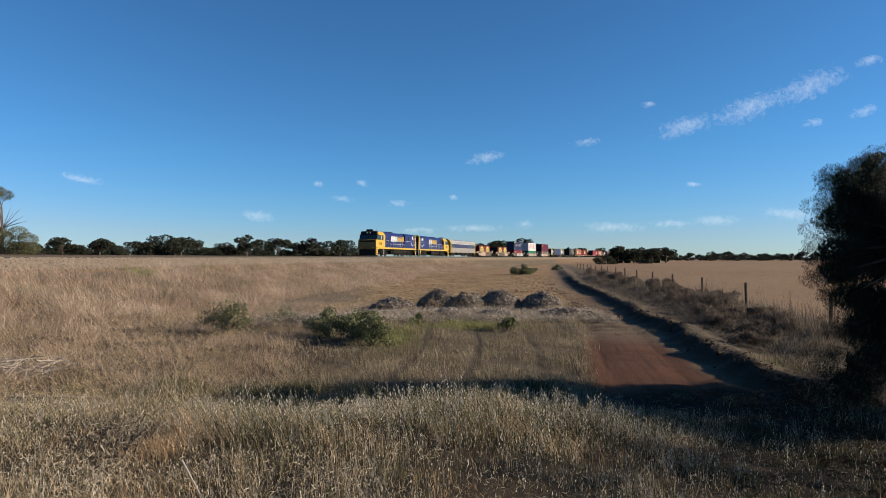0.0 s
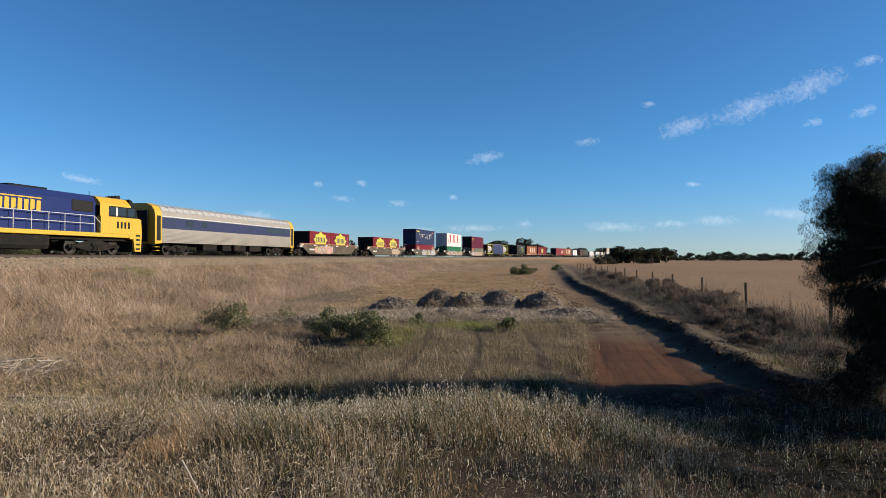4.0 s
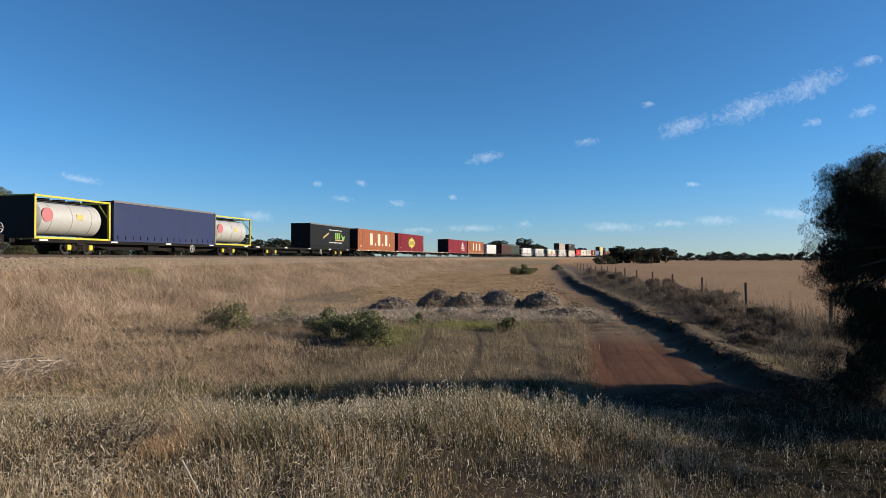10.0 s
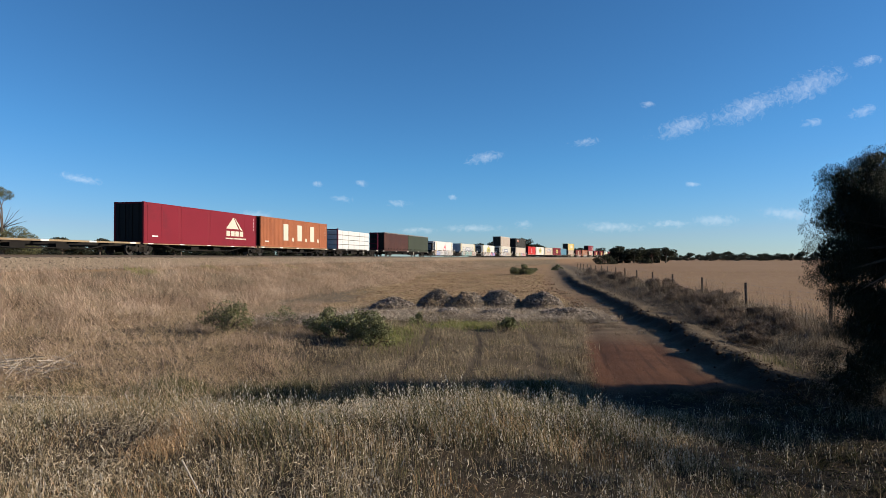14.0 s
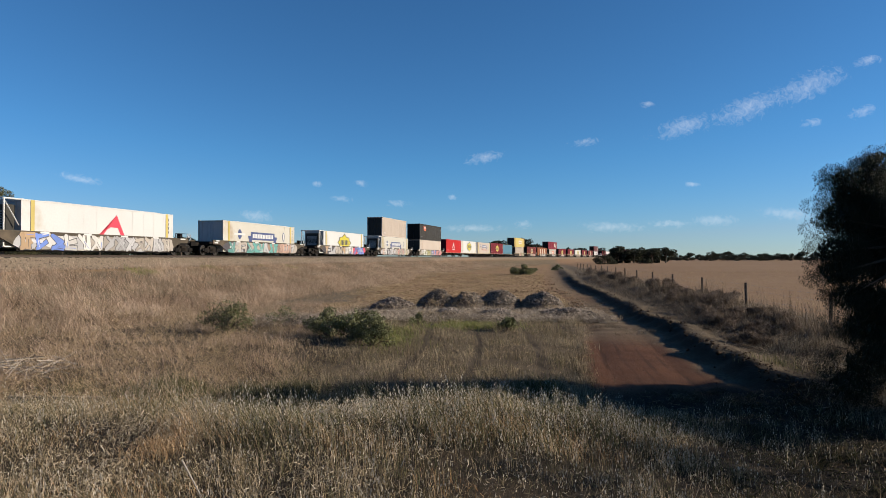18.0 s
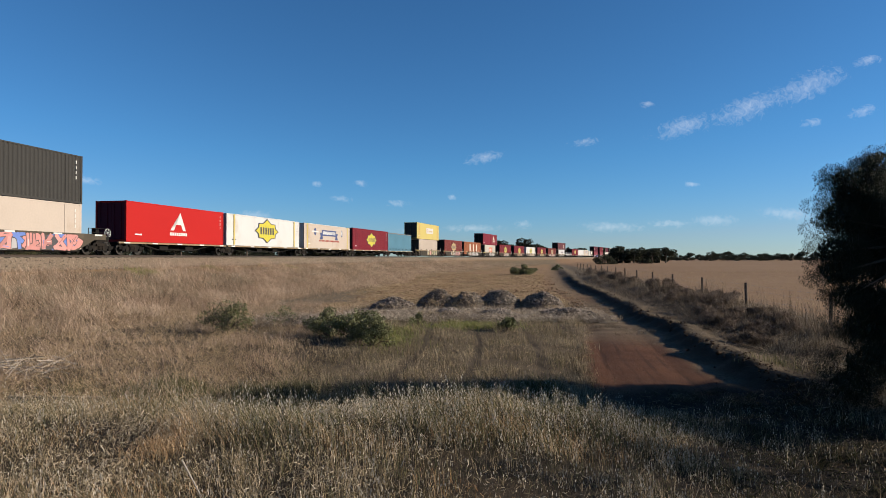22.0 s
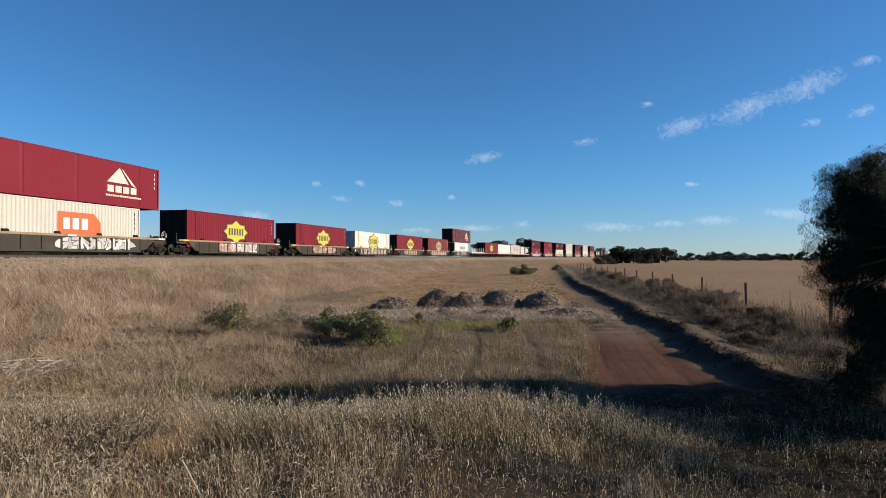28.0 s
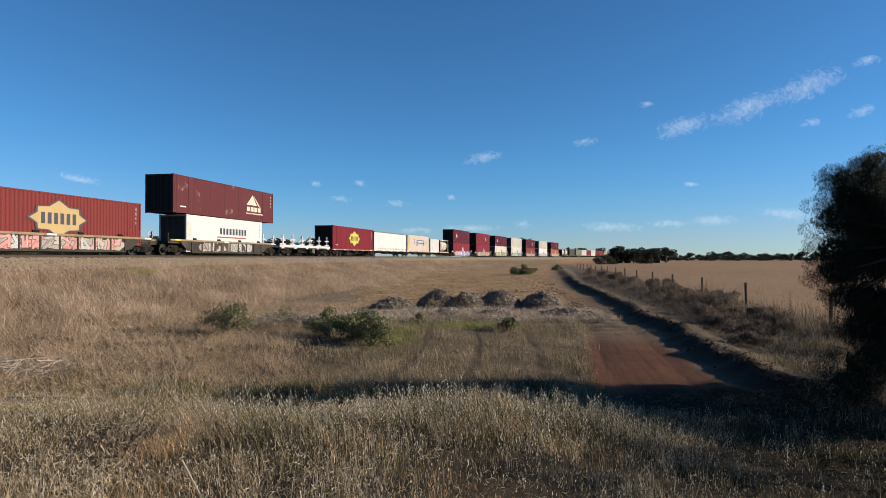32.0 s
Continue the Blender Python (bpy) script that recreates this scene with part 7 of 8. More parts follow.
def crew_van():
    g = new("crew_carriage")
    tagged(g, "stainless steel crew carriage with navy band and yellow ends", "carriage")
    h = 11.4
    body = [(-1.42, 0.95), (1.42, 0.95), (1.45, 1.6), (1.45, 2.9), (1.38, 3.3), (1.15, 3.62), (0.7, 3.82), (-0.7, 3.82), (-1.15, 3.62), (-1.38, 3.3), (-1.45, 2.9), (-1.45, 1.6)]
    b = Shape().prism(body, -h + 0.75, h - 0.75).part("body", SILVER, g)
    sh = Shape()
    for k in range(9):
        z = 1.05 + k * 0.095
        sh.box(-h + 0.8, h - 0.8, 1.43, 1.472, z, z + 0.045)
    sh.part("fluting", SILVER, b)
    Shape().box(-h + 0.78, h - 0.78, 1.452, 1.46, 2.02, 2.86).part("navy_band", mat("navy_carriage_band", (0.026, 0.034, 0.080), 0.5, 0, 0.15, 0.8, 15, spec=0.15), b)
    Shape().box(-h + 0.78, h - 0.78, 1.452, 1.462, 2.9, 2.96).part("white_stripe", GREYPAINT, b)
    for x, w in ((7.2, 0.5), (5.2, 0.35), (-6.9, 1.7), (-9.3, 0.4)):
        Shape().box(x - w, x + w, 1.461, 1.472, 2.3, 2.78, 0.005).part("window", GLASS, b)
    roof = [(1.39, 3.28), (1.16, 3.63), (0.7, 3.84), (-0.7, 3.84), (-1.16, 3.63), (-1.39, 3.28), (-1.0, 3.2), (1.0, 3.2)]
    r = Shape().prism(roof, -h + 0.7, h - 0.7).part("roof", mat("ribbed_silver_roof", (0.40, 0.40, 0.39), 0.5, 0.3, 0.12, spec=0.3), g)
    sh = Shape()
    for k in range(24):
        x = -h + 1.2 + k * 0.9
        sh.prism([(1.41, 3.28), (1.18, 3.65), (0.7, 3.86), (0.65, 3.80), (1.1, 3.6), (1.33, 3.26)], x, x + 0.05)
    sh.part("roof_rib", SILVER, r)
    for sg in (1, -1):
        e = Shape().prism([(-1.46, 0.9), (1.46, 0.9), (1.47, 2.9), (1.39, 3.32), (1.16, 3.65), (0.7, 3.86), (-0.7, 3.86), (-1.16, 3.65), (-1.39, 3.32), (-1.47, 2.9)], sg * (h - 0.78), sg * h)
        end = e.part("end_vestibule", YELLOW, g)
        Shape().box(min(sg * (h - 0.62), sg * (h - 0.18)), max(sg * (h - 0.62), sg * (h - 0.18)), 1.462, 1.476, 1.1, 2.95).part("end_door", BLACK, end)
        Shape().prism([(-0.9, 1.0), (0.9, 1.0), (0.9, 3.3), (-0.9, 3.3)], sg * h, sg * (h + 0.12)).part("gangway", BLACK, end)
        add_bogie(g, sg * 8.1, base=2.4, r=0.46, box_mat=STEEL)
        Shape().box(min(sg * h, sg * (h + 0.45)), max(sg * h, sg * (h + 0.45)), -0.15, 0.15, 0.7, 1.0).part("coupler", STEEL, g)
        sh = Shape()
        for z in (0.35, 0.6, 0.85):
            sh.box(min(sg * (h - 0.6), sg * (h - 0.1)), max(sg * (h - 0.6), sg * (h - 0.1)), 1.1, 1.4, z, z + 0.04)
        sh.part("steps", YELLOW, g)
    sh = Shape()
    for x, w in ((4.2, 1.0), (1.6, 0.7), (-0.6, 1.0), (-3.4, 1.1)):
        sh.box(x - w, x + w, 0.7, 1.36, 0.4, 0.95, 0.03)
    sh.box(-h + 3, h - 3, -0.6, 0.6, 0.7, 0.95)
    sh.part("underfloor_boxes", STEEL, g)
    return g


# ---- the consist, from the engine back; distances along the line at the clip's start
K = 0.988
loco_a = ride(locomotive("yellow and navy diesel locomotive leading the freight train"), 107.9 * K)
loco_b = copy_thing(loco_a, pose(0, 0, 0))
tagged(loco_b, "yellow and navy diesel locomotive coupled cab to the rear")
ride(loco_b, 130.6 * K)
FLIP = {loco_b.name}
ride(crew_van(), 154.2 * K)

A0 = well_a("weathered brown plate-sided well wagon with graffiti")
B0 = well_b("dark ribbed well wagon with sandy top sill and graffiti")


def wells(proto, centres):
    out = []
    for k, s in enumerate(centres):
        w = proto if not out and proto not in [r[0] for r in RIGID] else copy_thing(proto, pose(0, 0, 0))
        ride(w, s * K)
        out.append(w)
    return out


a_first = wells(A0, (176.4, 198.2, 220.1, 241.9, 263.7))
a_second = wells(A0, (471.9, 493.6, 515.2, 536.6, 558.3))
a_third = wells(A0, [916.8 + 21.55 * k for k in range(7)])
b_all = wells(B0, (652.0, 671.0, 689.9, 708.3, 727.0, 746.6, 764.9, 783.5, 802.2, 821.4))
# graffiti and rusty caps after copying, so that each wagon has its own
RUSTCAP = mat("rusty_orange_sill", (0.235, 0.088, 0.036), 0.75, 0, 0.3, 1.2, 20, dirt=(0.110, 0.062, 0.038), dirt_amount=0.4)
for w in a_first[:2]:
    Shape().box(-8.8, 8.8, 1.24, 1.366, 1.34, 1.47, 0.02).part("sill_cap", RUSTCAP, w)
PA = ((G_SAL, G_DARK, G_PINK), (G_SAND, G_DARK, G_PALE), (G_GREY, G_DARK, G_OLIVE), (G_SAND, G_DARK, G_GREY), (G_SAND, WELL_A, G_SAL))
for k, w in enumerate(a_first):
    x0, x1 = ((-0.5, 4.5), (-5.5, -2.5), (-5.8, 2.0), (-6.0, 5.0), (-4.5, 5.0))[k]
    graffiti(w, x0, x1, 0.3, 1.22, 1.362, PA[k], 10 + k)
PB = (((G_WHITE, G_PALE, G_BLUE), (G_PALE, G_DARK, G_GREY)), ((G_TEAL, G_DARK, G_PALE), (G_SAL, G_DARK, G_TEAL)), ((G_PALE, G_DARK, G_GREY), (G_BLUE, REDFLAG, G_WHITE)),
      ((G_GREY, G_DARK, G_WHITE), (G_PALE, G_OLIVE, G_PINK)), ((G_OLIVE, G_DARK, G_WHITE), (G_PINK, G_DARK, G_BLUE)))
for k, w in enumerate(a_second):
    graffiti(w, 0.3, 6.6, 0.28, 1.25, 1.362, PB[k][0], 20 + k)
    graffiti(w, -6.6, 0.1, 0.28, 1.25, 1.362, PB[k][1], 40 + k)
for k, w in enumerate(a_third):
    graffiti(w, -6.2, 6.2, 0.28, 1.25, 1.362, ((G_BLUE, G_PINK, G_WHITE), (G_SAL, G_DARK, G_SAND), (G_OLIVE, G_DARK, G_WHITE), (G_TEAL, G_DARK, G_PALE), (G_SAND, G_DARK, G_PALE), (G_GREY, G_DARK, G_WHITE), (G_PALE, G_DARK, G_SAL))[k], 60 + k)
PC = ((G_OLIVE, G_WHITE, G_PINK), (G_PINK, WELL_B, G_PALE), (G_GREY, WELL_B, G_WHITE), (G_WHITE, WELL_B, G_GREY), (G_WHITE, G_DARK, G_PINK), (G_SAL, WELL_B, G_SAND), (G_SAND, WELL_B, G_SAL), (G_SAND, WELL_B, G_OLIVE), (G_PINK, G_SAND, G_PALE), (G_GREY, WELL_B, WELL_B))
for k, w in enumerate(b_all):
    x0, x1 = ((-5.4, 1.0), (-5.4, 2.0), (-4.0, 5.0), (-4.6, 1.4), (-3.8, 2.6), (-3.5, 2.2), (-5.3, 5.3), (-3.2, 3.0), (-5.3, 4.8), (-3.5, 4.0))[k]
    graffiti(w, x0, x1, 0.34, 1.08, 1.284, PC[k], 80 + k)

FLAT80 = "long black flat container wagon"
f1 = ride(flat_wagon(FLAT80 + " with yellow axle boxes", 24.6, (8.6, -8.6), SIGNYEL), 287.75 * K)
f2 = ride(flat_wagon(FLAT80 + ", half empty", 25.0, (8.8, -8.8), SIGNYEL), 313.5 * K)
f5 = ride(flat_wagon(FLAT80 + " with two curtain-sided loads", 26.2, (9.2, -9.2)), 448.0 * K)
f4 = ride(flat_wagon("black flat wagon with end frames", 17.6, (6.0, -6.0)), 424.4 * K)
SK = "low skeletal container wagon with sandy side sills"


def skeletal(bounds, label=SK):
    for k in range(len(bounds) - 1):
        a, b = bounds[k] * K, bounds[k + 1] * K
        L = b - a
        bog = [L / 2 - 0.1] + ([-L / 2 + 1.6] if k == len(bounds) - 2 else [])
        if k == 0:
            bog[0] = L / 2 - 1.6
        ride(flat_wagon(label, L - 0.3, bog, skeletal=True, side=RAILTOP), (a + b) / 2)


skeletal((328.4, 346.0, 363.0, 380.2, 397.1, 414.6))
skeletal((568.6, 582.5, 598.2, 613.4, 628.6, 642.0))
skeletal((845.0, 860.4, 876.7, 891.4, 906.0))
FD, WF = 0.92, 0.34      # deck of a flat wagon, floor of a well


def load(c, s, z):
    return ride(c, s * K, z)


W = 1.235
L20, L40, L48, L53, HC = 6.06, 12.19, 14.63, 16.15, 3.02


def star_box(label, L=L48, m=RED, fill=SIGNYEL, at=0.0, z=1.5, w=2.07, side="corrugated", cut=None, H=HC, end=CDARK):
    c = container(label, L, H, m, side, end=end)
    logo_star(c, at, z, w, W + 0.004, fill, cut)
    return c


# first well set: pairs of short red boxes, then tall stacks
for s in (173.3, 179.5, 195.1, 201.3):
    load(star_box("short brick-red container with yellow emblem in a well wagon", L20, RED, at=0.0, z=1.62, w=2.07, H=2.6, end=CDARK), s, WF)
r = half_height("red half-height container under a navy container", RED)
for x in (4.7, -4.7):
    logo_star(r, x, 1.25, 0.75, W + 0.03, OLDYEL)
load(r, 220.1, WF)
c = container("navy container with white scribbles stacked on a red one", L40, 2.86, BLUE)
Shape().box(3.9, 5.5, W, W + 0.006, 2.3, 2.55).part("logo", SIGNYEL, c, "yellow bar")
Shape().box(-5.3, -4.2, W, W + 0.006, 2.3, 2.5).part("logo", ORANGE, c, "orange bar")
graf = Shape()
rng = random.Random(5)
for k in range(11):
    x = 3.8 - k * 0.62 - (0.5 if k > 3 else 0) - (0.5 if k > 6 else 0)
    pts = [(x, W + 0.01, 1.95)]
    for j in range(4):
        q = (x + rng.uniform(-0.45, 0.45), W + 0.01, rng.uniform(1.1, 2.15))
        graf.tube(pts[-1], q, 0.028, 4)
        pts.append(q)
graf.part("graffiti_scribble", WHITE, c)
load(c, 220.1, WF + 1.92)
load(half_height("green half-height container in a well wagon", HGREEN), 241.9, WF)
c = container("white container with red painted blocks, rust on its edges", L40, 2.86, CWHITE, "flat", end=GREYPAINT)
logo_blocks(c, 0.3, 1.75, 7.8, 1.75, W, INKR)
Shape().plate([(4.9, 1.7), (5.25, 1.7), (4.4, 0.8), (4.1, 0.8)], W, W + 0.006).part("paint_slash", REDFLAG, c)
load(c, 241.9, WF + 1.92)
h2 = half_height("grey-olive half-height container in a well wagon", HGREY)
Shape().box(4.4, 5.7, W + 0.02, W + 0.026, 1.3, 1.75).part("logo", ORANGE, h2, "orange panel")
load(h2, 264.3, WF)
c = container("plain maroon container with a round yellow badge", L40, 2.86, MAROON, "flat", end=CDARK)
Shape().plate([(4.9 + 0.42 * math.cos(a * 0.3927), 2.25 + 0.42 * math.sin(a * 0.3927)) for a in range(16)], W, W + 0.008).part("logo", SIGNYEL, c, "round yellow badge")
Shape().box(4.4, 5.4, W, W + 0.006, 1.66, 1.74).part("caption_bar", SIGNYEL, c)
load(c, 264.3, WF + 1.92)

# long flats
load(tank_container("steel tank container in a yellow frame"), 278.45, FD)
c = container("blue curtain-sided container, dusty along the straps", L40, 2.75, CURTBLUE, "curtain", end=CDARK)
load(c, 287.98, FD)
load(tank_container("steel tank container in a yellow frame"), 297.15, FD)
c = container("black-green curtain-sided container with green and gold print", L40, 2.96, CDARK, "curtain", end=CDARK)
Shape().box(-3.9, -1.2, W + 0.012, W + 0.016, 1.05, 1.2).part("logo", OLDYEL, c, "gold stripe")
bars(3, 1.7, 0.8, -1.9, 1.65, W + 0.012, 0.7).part("logo", GREENSIGN, c, "green bars")
Shape().plate([(-2.9, 2.1), (-3.7, 1.5), (-4.3, 1.75), (-4.1, 1.2), (-3.5, 1.2)], W + 0.012, W + 0.016).part("logo", GREENSIGN, c, "green angular patch")
Shape().plate([(2.6, 1.2), (0.9, 1.8), (0.7, 2.05), (2.4, 1.5)], W + 0.012, W + 0.016).part("logo", OLDYEL, c, "gold script bar")
for z in (2.35, 0.78):
    bars(14, 4.2, 0.12, -1.3, z, W + 0.012, 0.8).part("caption_line", GREYPAINT, c)
load(c, 319.8, FD)

# skeletal set
c = container("orange-brown container with cream painted blocks", L53, HC, ORANGEC, end=CDARK)
logo_blocks(c, -0.54, 1.6, 8.6, 1.75, W + 0.002, CREAM)
ORANGE53 = c
load(c, 337.2, FD)
load(star_box("brick-red container with yellow emblem on a skeletal wagon"), 354.6, FD)
c = container("red container with pale triangular emblem", L53, HC, RED, "panel", end=CDARK, panels=4)
logo_peak(c, -4.2, 1.55, 3.5, W + 0.004)
CEVA53 = c
load(c, 388.5, FD - 0.06)
load(copy_thing(ORANGE53, pose(0, 0, 0)), 405.7, FD)

# timber-pack wagon with end frames
pk = new("wrapped_timber_stack")
tagged(pk, "white plastic-wrapped packs stacked between end frames", "timber stack")
first = None
for i in range(6):
    for j in range(4):
        for y in (0.58, -0.58):
            if first is None:
                first = Shape().box(-0.95, 0.95, -0.56, 0.56, 0.02, 0.60, 0.04).part("wrapped_pack", CWHITE, pk)
                first.location = (-4.8 + 1.96 * i, y, 0.62 * j)
            else:
                again(first, -4.8 + 1.96 * i, y, 0.62 * j, 0, pk)
load(pk, 423.3, FD)
fr = None
for x in (6.9, -8.3):
    sh = Shape()
    for y in (1.1, -1.22):
        sh.box(x - 0.12, x + 0.12, y, y + 0.12, 0.9, 3.6)
    for z in (1.2, 1.9, 2.6, 3.4):
        sh.box(x - 0.05, x + 0.05, -1.2, 1.2, z, z + 0.12)
    sh.part("end_frame", MAROON, f4)

load(container("faded brown curtain-sided container streaked with dust", L40, 2.88, CBROWN, "curtain", end=CDARK), 441.9, FD)
load(container("olive green curtain-sided container on a flat", L40, 2.88, COLIVE, "curtain", end=CDARK), 454.4, FD)

# second well set: refrigerated boxes and stacks


def cold_box(label, m, L=13.7, H=2.8, unit=True, trim=CYELLOW, end=GREYPAINT):
    c = container(label, L, H, m, "flat", end=end)
    first = None
    for x in (-6.05, 6.05):
        p = Shape().box(x - 0.13, x + 0.13, W + 0.002, W + 0.02, 0.05, H - 0.03).part("yellow_strip", trim, c)
    Shape().box(-L / 2 + 1.6, L / 2 - 1.6, W - 0.03, W + 0.012, H - 0.03, H + 0.01).part("cap_rail", GREYPAINT, c)
    sh = Shape()
    for k in range(1, 12):
        x = -L / 2 + k * L / 12
        sh.box(x - 0.005, x + 0.005, W, W + 0.0015, 0.2, H - 0.1)
    sh.part("panel_joint", m, c)
    if unit:
        reefer(c, L, H, WHITE)
    return c


c = cold_box("white refrigerated container with a crimson peaked emblem", CWHITE, 13.6)
Shape().plate([(1.6, 0.9), (1.2, 0.9), (-0.1, 2.35), (-0.9, 0.9), (-0.55, 0.9), (-0.2, 1.5), (0.5, 1.5)], W + 0.003, W + 0.008).part("logo", REDFLAG, c, "crimson peaked emblem").location = (-0.6, 0, 0)
load(c, 472.3, WF)
c = cold_box("cream refrigerated container with navy ribbon print", CCREAM, 14.0, unit=False)
logo_ribbon(c, -0.1, 1.65, 4.7, W + 0.004)
load(c, 493.35, WF)
c = cold_box("white refrigerated container with yellow emblem", CWHITE, 13.6)
logo_star(c, 0.2, 1.45, 2.2, W + 0.004, SIGNYEL, 0.95)
load(c, 515.2, WF)
c = cold_box("cream refrigerated container under a beige container", CCREAM, 13.4)
logo_ribbon(c, -0.16, 1.75, 4.6, W + 0.004)
load(c, 536.6, WF)
load(container("plain beige corrugated container on top of a stack", L40, HC, CBEIGE, end=CGREY), 536.25, WF + 2.81)
load(container("plain beige container in a well wagon", L48, 2.84, CBEIGE, "flat", end=CGREY), 557.95, WF)
c = container("dark grey container with an orange panel on top of a stack", L48, HC, CGREY, end=CDARK)
Shape().plate([(5.0, 2.6), (3.6, 2.6), (3.35, 2.2), (3.35, 1.75), (4.55, 1.75), (5.0, 2.1)], W + 0.002, W + 0.008).part("logo", ORANGE, c, "orange panel")
bars(3, 1.1, 0.3, 4.3, 2.35, W + 0.008, 0.75).part("logo", WHITE, c, "white bars")
load(c, 558.0, WF + 2.84)

# mixed skeletal set
c = container("signal-red container with a white peaked emblem", L40, 2.88, BRIGHT, "flat", end=MAROON)
Shape().plate([(1.1, 1.0), (0.65, 1.0), (-0.15, 2.4), (-0.85, 1.0), (-0.5, 1.0), (-0.25, 1.45), (0.35, 1.45)], W, W + 0.006).part("logo", WHITE, c, "white peaked emblem").location = (0.2, 0, 0)
bars(8, 2.2, 0.24, 0.25, 0.72, W, 0.75, 0.006).part("caption_line", WHITE, c)
load(c, 575.6, FD)
c = cold_box("white container with yellow emblem and yellow strips", CWHITE, L48, 2.88, False)
logo_star(c, 0.0, 1.55, 2.28, W + 0.02)
WHITESTAR = c
load(c, 589.7, FD)
c = cold_box("cream refrigerated container with navy ribbon print", CBEIGE, 13.8, 2.88, False)
logo_ribbon(c, -0.1, 2.0, 4.4, W + 0.004)
bars(16, 6.2, 0.2, -0.2, 0.95, W + 0.004, 0.7).part("caption_line", INKR, c)
load(c, 605.35, FD)
load(star_box("brick-red container with yellow emblem on a skeletal wagon", w=2.07), 620.85, FD)
load(container("pale teal curtain-sided container with rust streaks", L40, 2.88, PALEBLUE, "curtain", end=CDARK), 634.6, FD)

# ribbed wells
c = container("yellow container with red bands on top of a stack", L48, HC, CYELLOW, "flat", end=CGREY)
Shape().box(-3.1, 1.4, W + 0.002, W + 0.006, 1.15, 2.2).part("logo", CWHITE, c, "pale panel")
Shape().plate([(0.95, 1.4), (0.3, 1.4), (0.1, 1.7), (0.5, 2.0), (0.9, 2.05), (0.45, 1.7)], W + 0.006, W + 0.01).part("logo", INKR, c, "red chevron")
bars(6, 2.3, 0.32, -1.5, 1.6, W + 0.006, 0.7).part("logo", OLDYEL, c, "ochre bars")
for x in (6.05, -6.05):
    Shape().box(x - 0.09, x + 0.09, W + 0.006, W + 0.016, 0.05, HC - 0.05).part("red_band", ORANGE, c)
load(container("beige corrugated container in a ribbed well wagon", L40, HC, CBEIGE, end=CGREY), 651.7, WF - 0.06)
load(c, 651.7, WF + HC - 0.03)
load(star_box("sun-faded red container with ochre emblem in a well wagon", m=OLDRED, fill=OLDYEL, side="corrugated", w=2.2), 671.0, WF + 0.32)
load(copy_thing(ORANGE53, pose(0, 0, 0)), 688.8, WF + 0.32)
c = container("cream container with an orange panel under a red one", L40, HC, CCREAM, end=CGREY)
Shape().plate([(1.2, 2.35), (-1.7, 2.35), (-2.3, 1.8), (-2.3, 0.9), (1.2, 0.9)], W + 0.002, W + 0.008).part("logo", ORANGE, c, "orange panel")
bars(3, 2.2, 0.7, -0.2, 1.65, W + 0.008, 0.7).part("logo", WHITE, c, "white bars")
load(c, 707.85, WF - 0.06)
load(copy_thing(CEVA53, pose(0, 0, 0)), 707.95, WF + HC - 0.03)
for s in (727.05, 746.9):
    load(star_box("brick-red container with yellow emblem in a ribbed well wagon", w=2.07), s, WF + 0.32)
load(copy_thing(WHITESTAR, pose(0, 0, 0)), 764.9, WF + 0.32)
load(star_box("brick-red container with yellow emblem in a ribbed well wagon", w=2.07), 783.5, WF + 0.32)
load(star_box("sun-faded red container with ochre emblem in a well wagon", m=OLDRED, fill=OLDYEL, w=2.2), 802.2, WF + 0.32)
c = container("white container with dark bars under a maroon one", L40, HC, CWHITE, "flat", end=CGREY)
bars(9, 4.6, 0.55, -0.9, 1.85, W, 0.6, 0.006).part("logo", INKD, c, "row of dark bars")
Shape().box(-3.1, 1.7, W, W + 0.006, 1.28, 1.38).part("logo", INKR, c, "red rule")
load(c, 821.2, WF - 0.06)
c = container("weathered maroon container with flaking paint and pale emblem", L53, HC, paint("flaking_maroon_paint", (0.090, 0.024, 0.027), 0.15, (0.5, 0.42, 0.36), 0.05, scale=1.2), "panel", end=CDARK, panels=7)
logo_peak(c, -4.2, 1.5, 3.2, W + 0.004)
load(c, 821.5, WF + HC - 0.03)

# rack wagon
rk = flat_wagon("flat wagon with grey stake racks", 13.4, (4.9, -4.9))
rack = None
for k in range(6):
    x = 5.9 - k * 2.3
    sh = Shape()
    for y in (1.1, -1.2):
        sh.box(x - 0.08, x + 0.08, y, y + 0.1, 0.9, 2.3)
        sh.box(x - 0.6, x + 0.6, y, y + 0.09, 1.25, 1.35)
        sh.box(x - 0.6, x + 0.6, y, y + 0.09, 1.75, 1.85)
    sh.box(x - 0.05, x + 0.05, -1.15, 1.15, 0.95, 1.05)
    sh.part("stake_rack", GREYPAINT, rk)
Shape().box(-6.6, 6.6, 1.1, 1.2, 0.93, 1.2).part("rack_side", GREYPAINT, rk)
ride(rk, 837.9 * K)

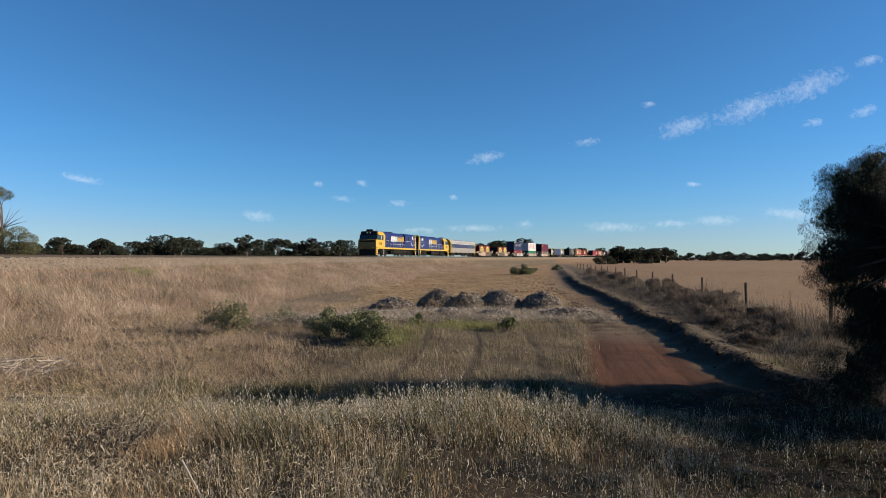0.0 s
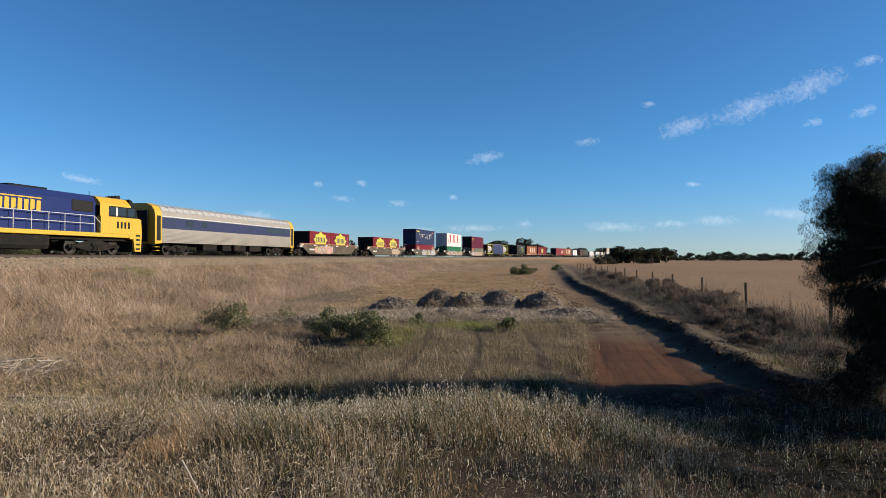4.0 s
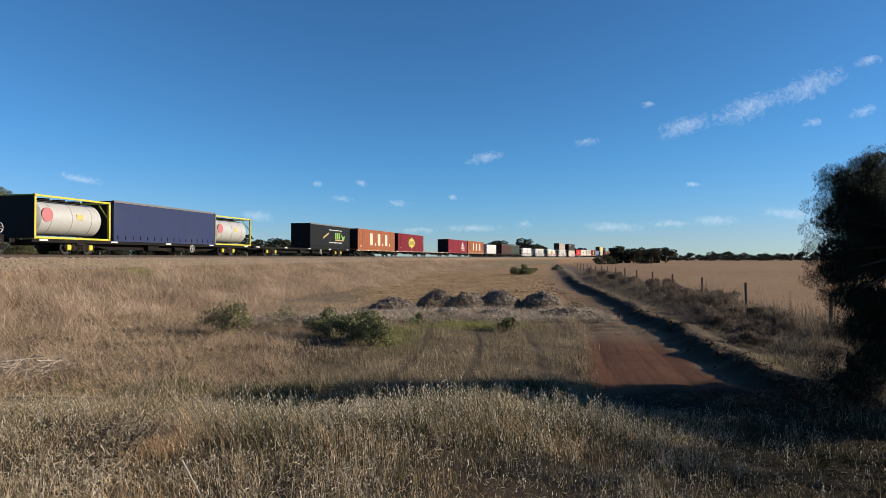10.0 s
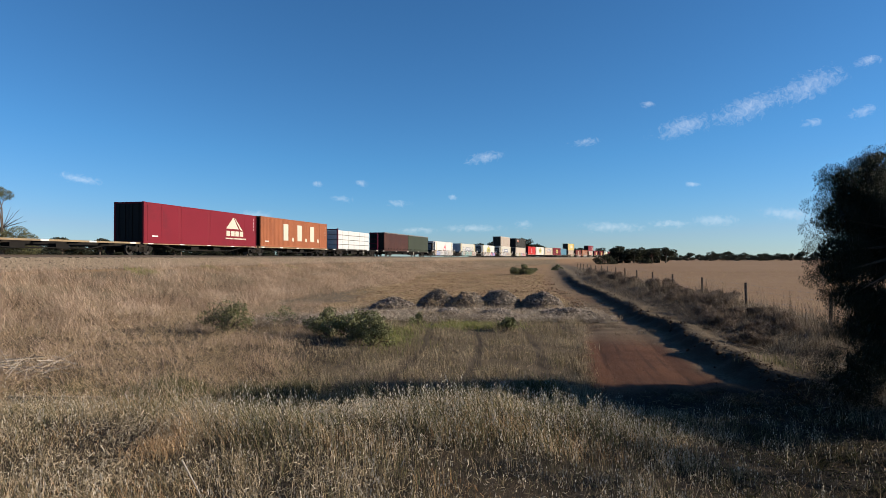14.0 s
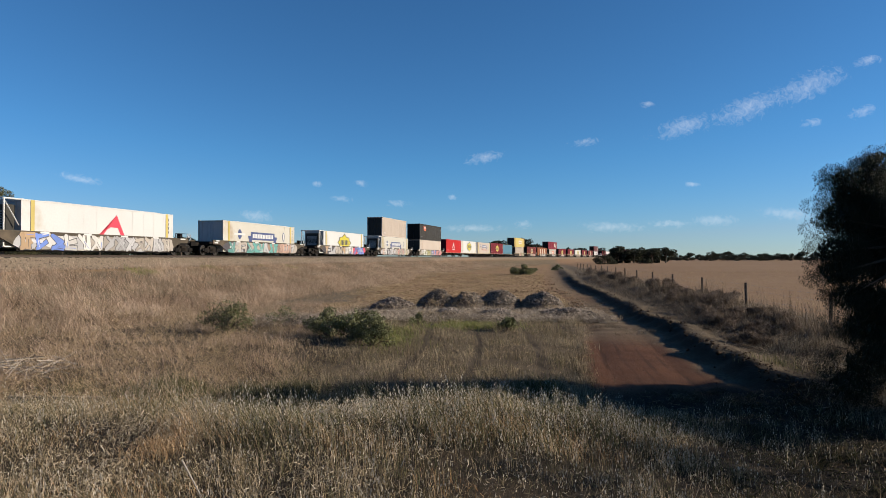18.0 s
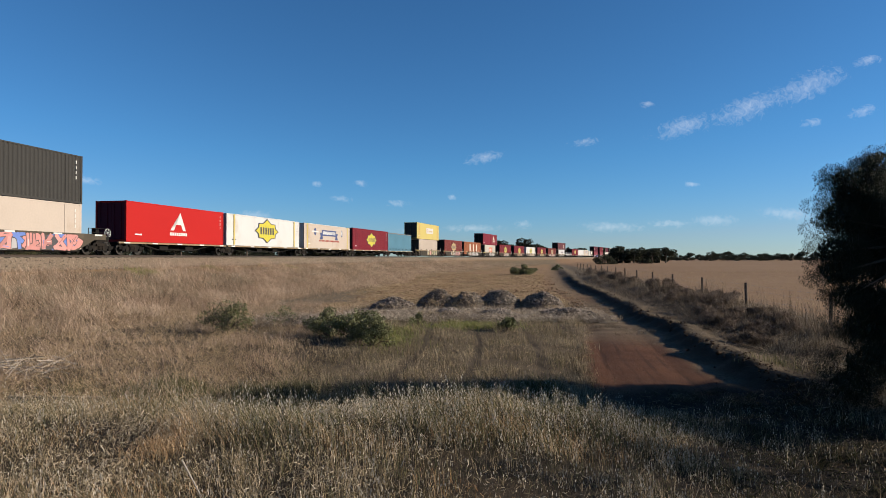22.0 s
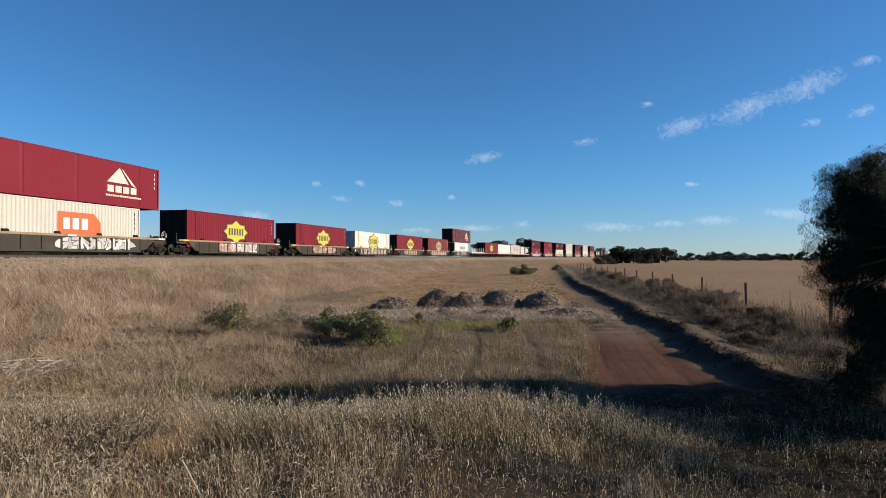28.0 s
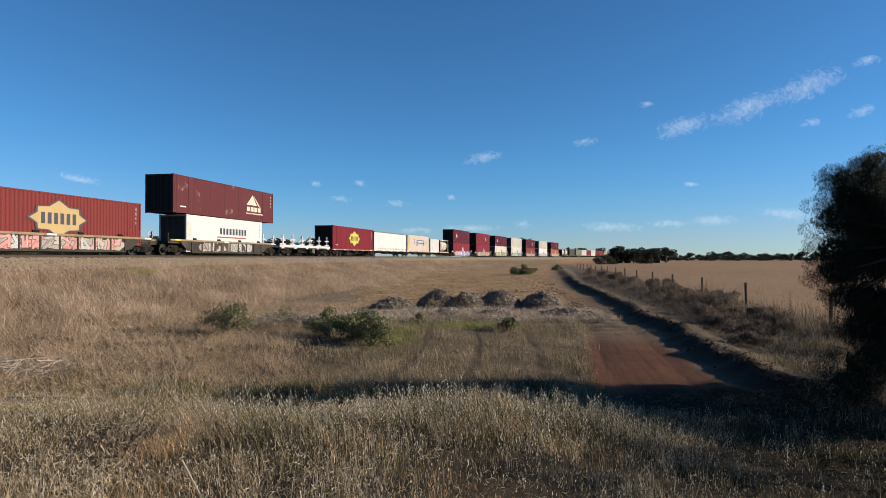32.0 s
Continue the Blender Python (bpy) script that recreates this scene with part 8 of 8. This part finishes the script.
load(star_box("brick-red container with yellow emblem on a skeletal wagon", w=2.07), 852.7, FD)
c = container("white curtain-sided container with straps", 15.6, 2.88, CWHITE, "curtain", end=GREYPAINT)
load(c, 868.6, FD)
c = cold_box("cream refrigerated container with navy ribbon print", CBEIGE, 13.2, 2.88, False)
logo_ribbon(c, -1.0, 1.9, 4.0, W + 0.004)
load(c, 884.0, FD)
load(container("short white container on a skeletal wagon", L20, 2.6, CWHITE, end=GREYPAINT), 894.8, FD)
load(tank_container("ivory tank container on a skeletal wagon", TANKW, CCREAM), 902.0, FD)
tops = ((RED, MAROON, "maroon"), (RED, RED, "red"), (CCREAM, MAROON, "maroon"), (CCREAM, CCREAM, "cream"), (OLDRED, MAROON, "maroon"), (CWHITE, CCREAM, "cream"), (ORANGEC, MAROON, "maroon"))
for k, (lo, hi, word) in enumerate(tops):
    s = 916.8 + 21.55 * k
    c = container("container in a graffiti-covered well wagon", L48, 2.84, lo, "flat" if lo in (CCREAM, CWHITE) else "panel", end=CDARK if lo not in (CCREAM, CWHITE) else CGREY)
    logo_peak(c, -1.0, 1.4, 2.0, W + 0.012, CREAM if lo not in (CCREAM, CWHITE) else INKD)
    load(c, s, WF)
    c = container(word + " container on top of a stack", L48 if k != 3 else 15.4, HC, hi, "corrugated", end=CDARK if hi is not CCREAM else CGREY)
    if hi is not CCREAM:
        logo_peak(c, 4.5 if k in (0, 2) else -2.5, 1.6, 1.5, W + 0.004)
    load(c, s, WF + 2.84)

# tail of the train, far off all through the clip
TAIL = ((1064.0, "tank"), (1071.0, "tank"), (1084.0, CGREY), (1101.0, HGREY), (1116.5, CWHITE), (1131.0, RED), (1146.0, CWHITE), (1162.0, RED), (1177.0, OLDRED),
        (1192.0, CBEIGE), (1207.0, CGREY), (1222.0, RED), (1237.0, CWHITE))
skeletal((1060.0, 1076.0, 1092.5, 1109.0, 1124.0, 1138.5, 1154.0, 1169.5, 1184.5, 1199.5, 1214.5, 1229.5, 1245.0))
for s, m in TAIL:
    if m == "tank":
        load(tank_container("ivory tank container on a skeletal wagon", TANKW, CCREAM), s, FD)
    else:
        load(container("container near the tail of the train", L48 if s > 1092 else L40, 2.88, m, "curtain" if m in (CGREY, HGREY) else "corrugated", end=CDARK), s, FD)


def motions():
    """The whole train runs along the line at a steady speed."""
    for ob, s, z in RIGID:
        rows = []
        for t in range(0, 33, 2):
            m = place(s - SPEED * t, z)
            if ob.name in FLIP:
                m = m @ pose(0, 0, 0, 0, 0, 180)
            rows.append((t, m))
        walk(ob, rows)
    for o, m in CLOUDS:
        walk(o, [(0, m), (32, Matrix.Translation((-13, 0, 0)) @ m)])


motions()
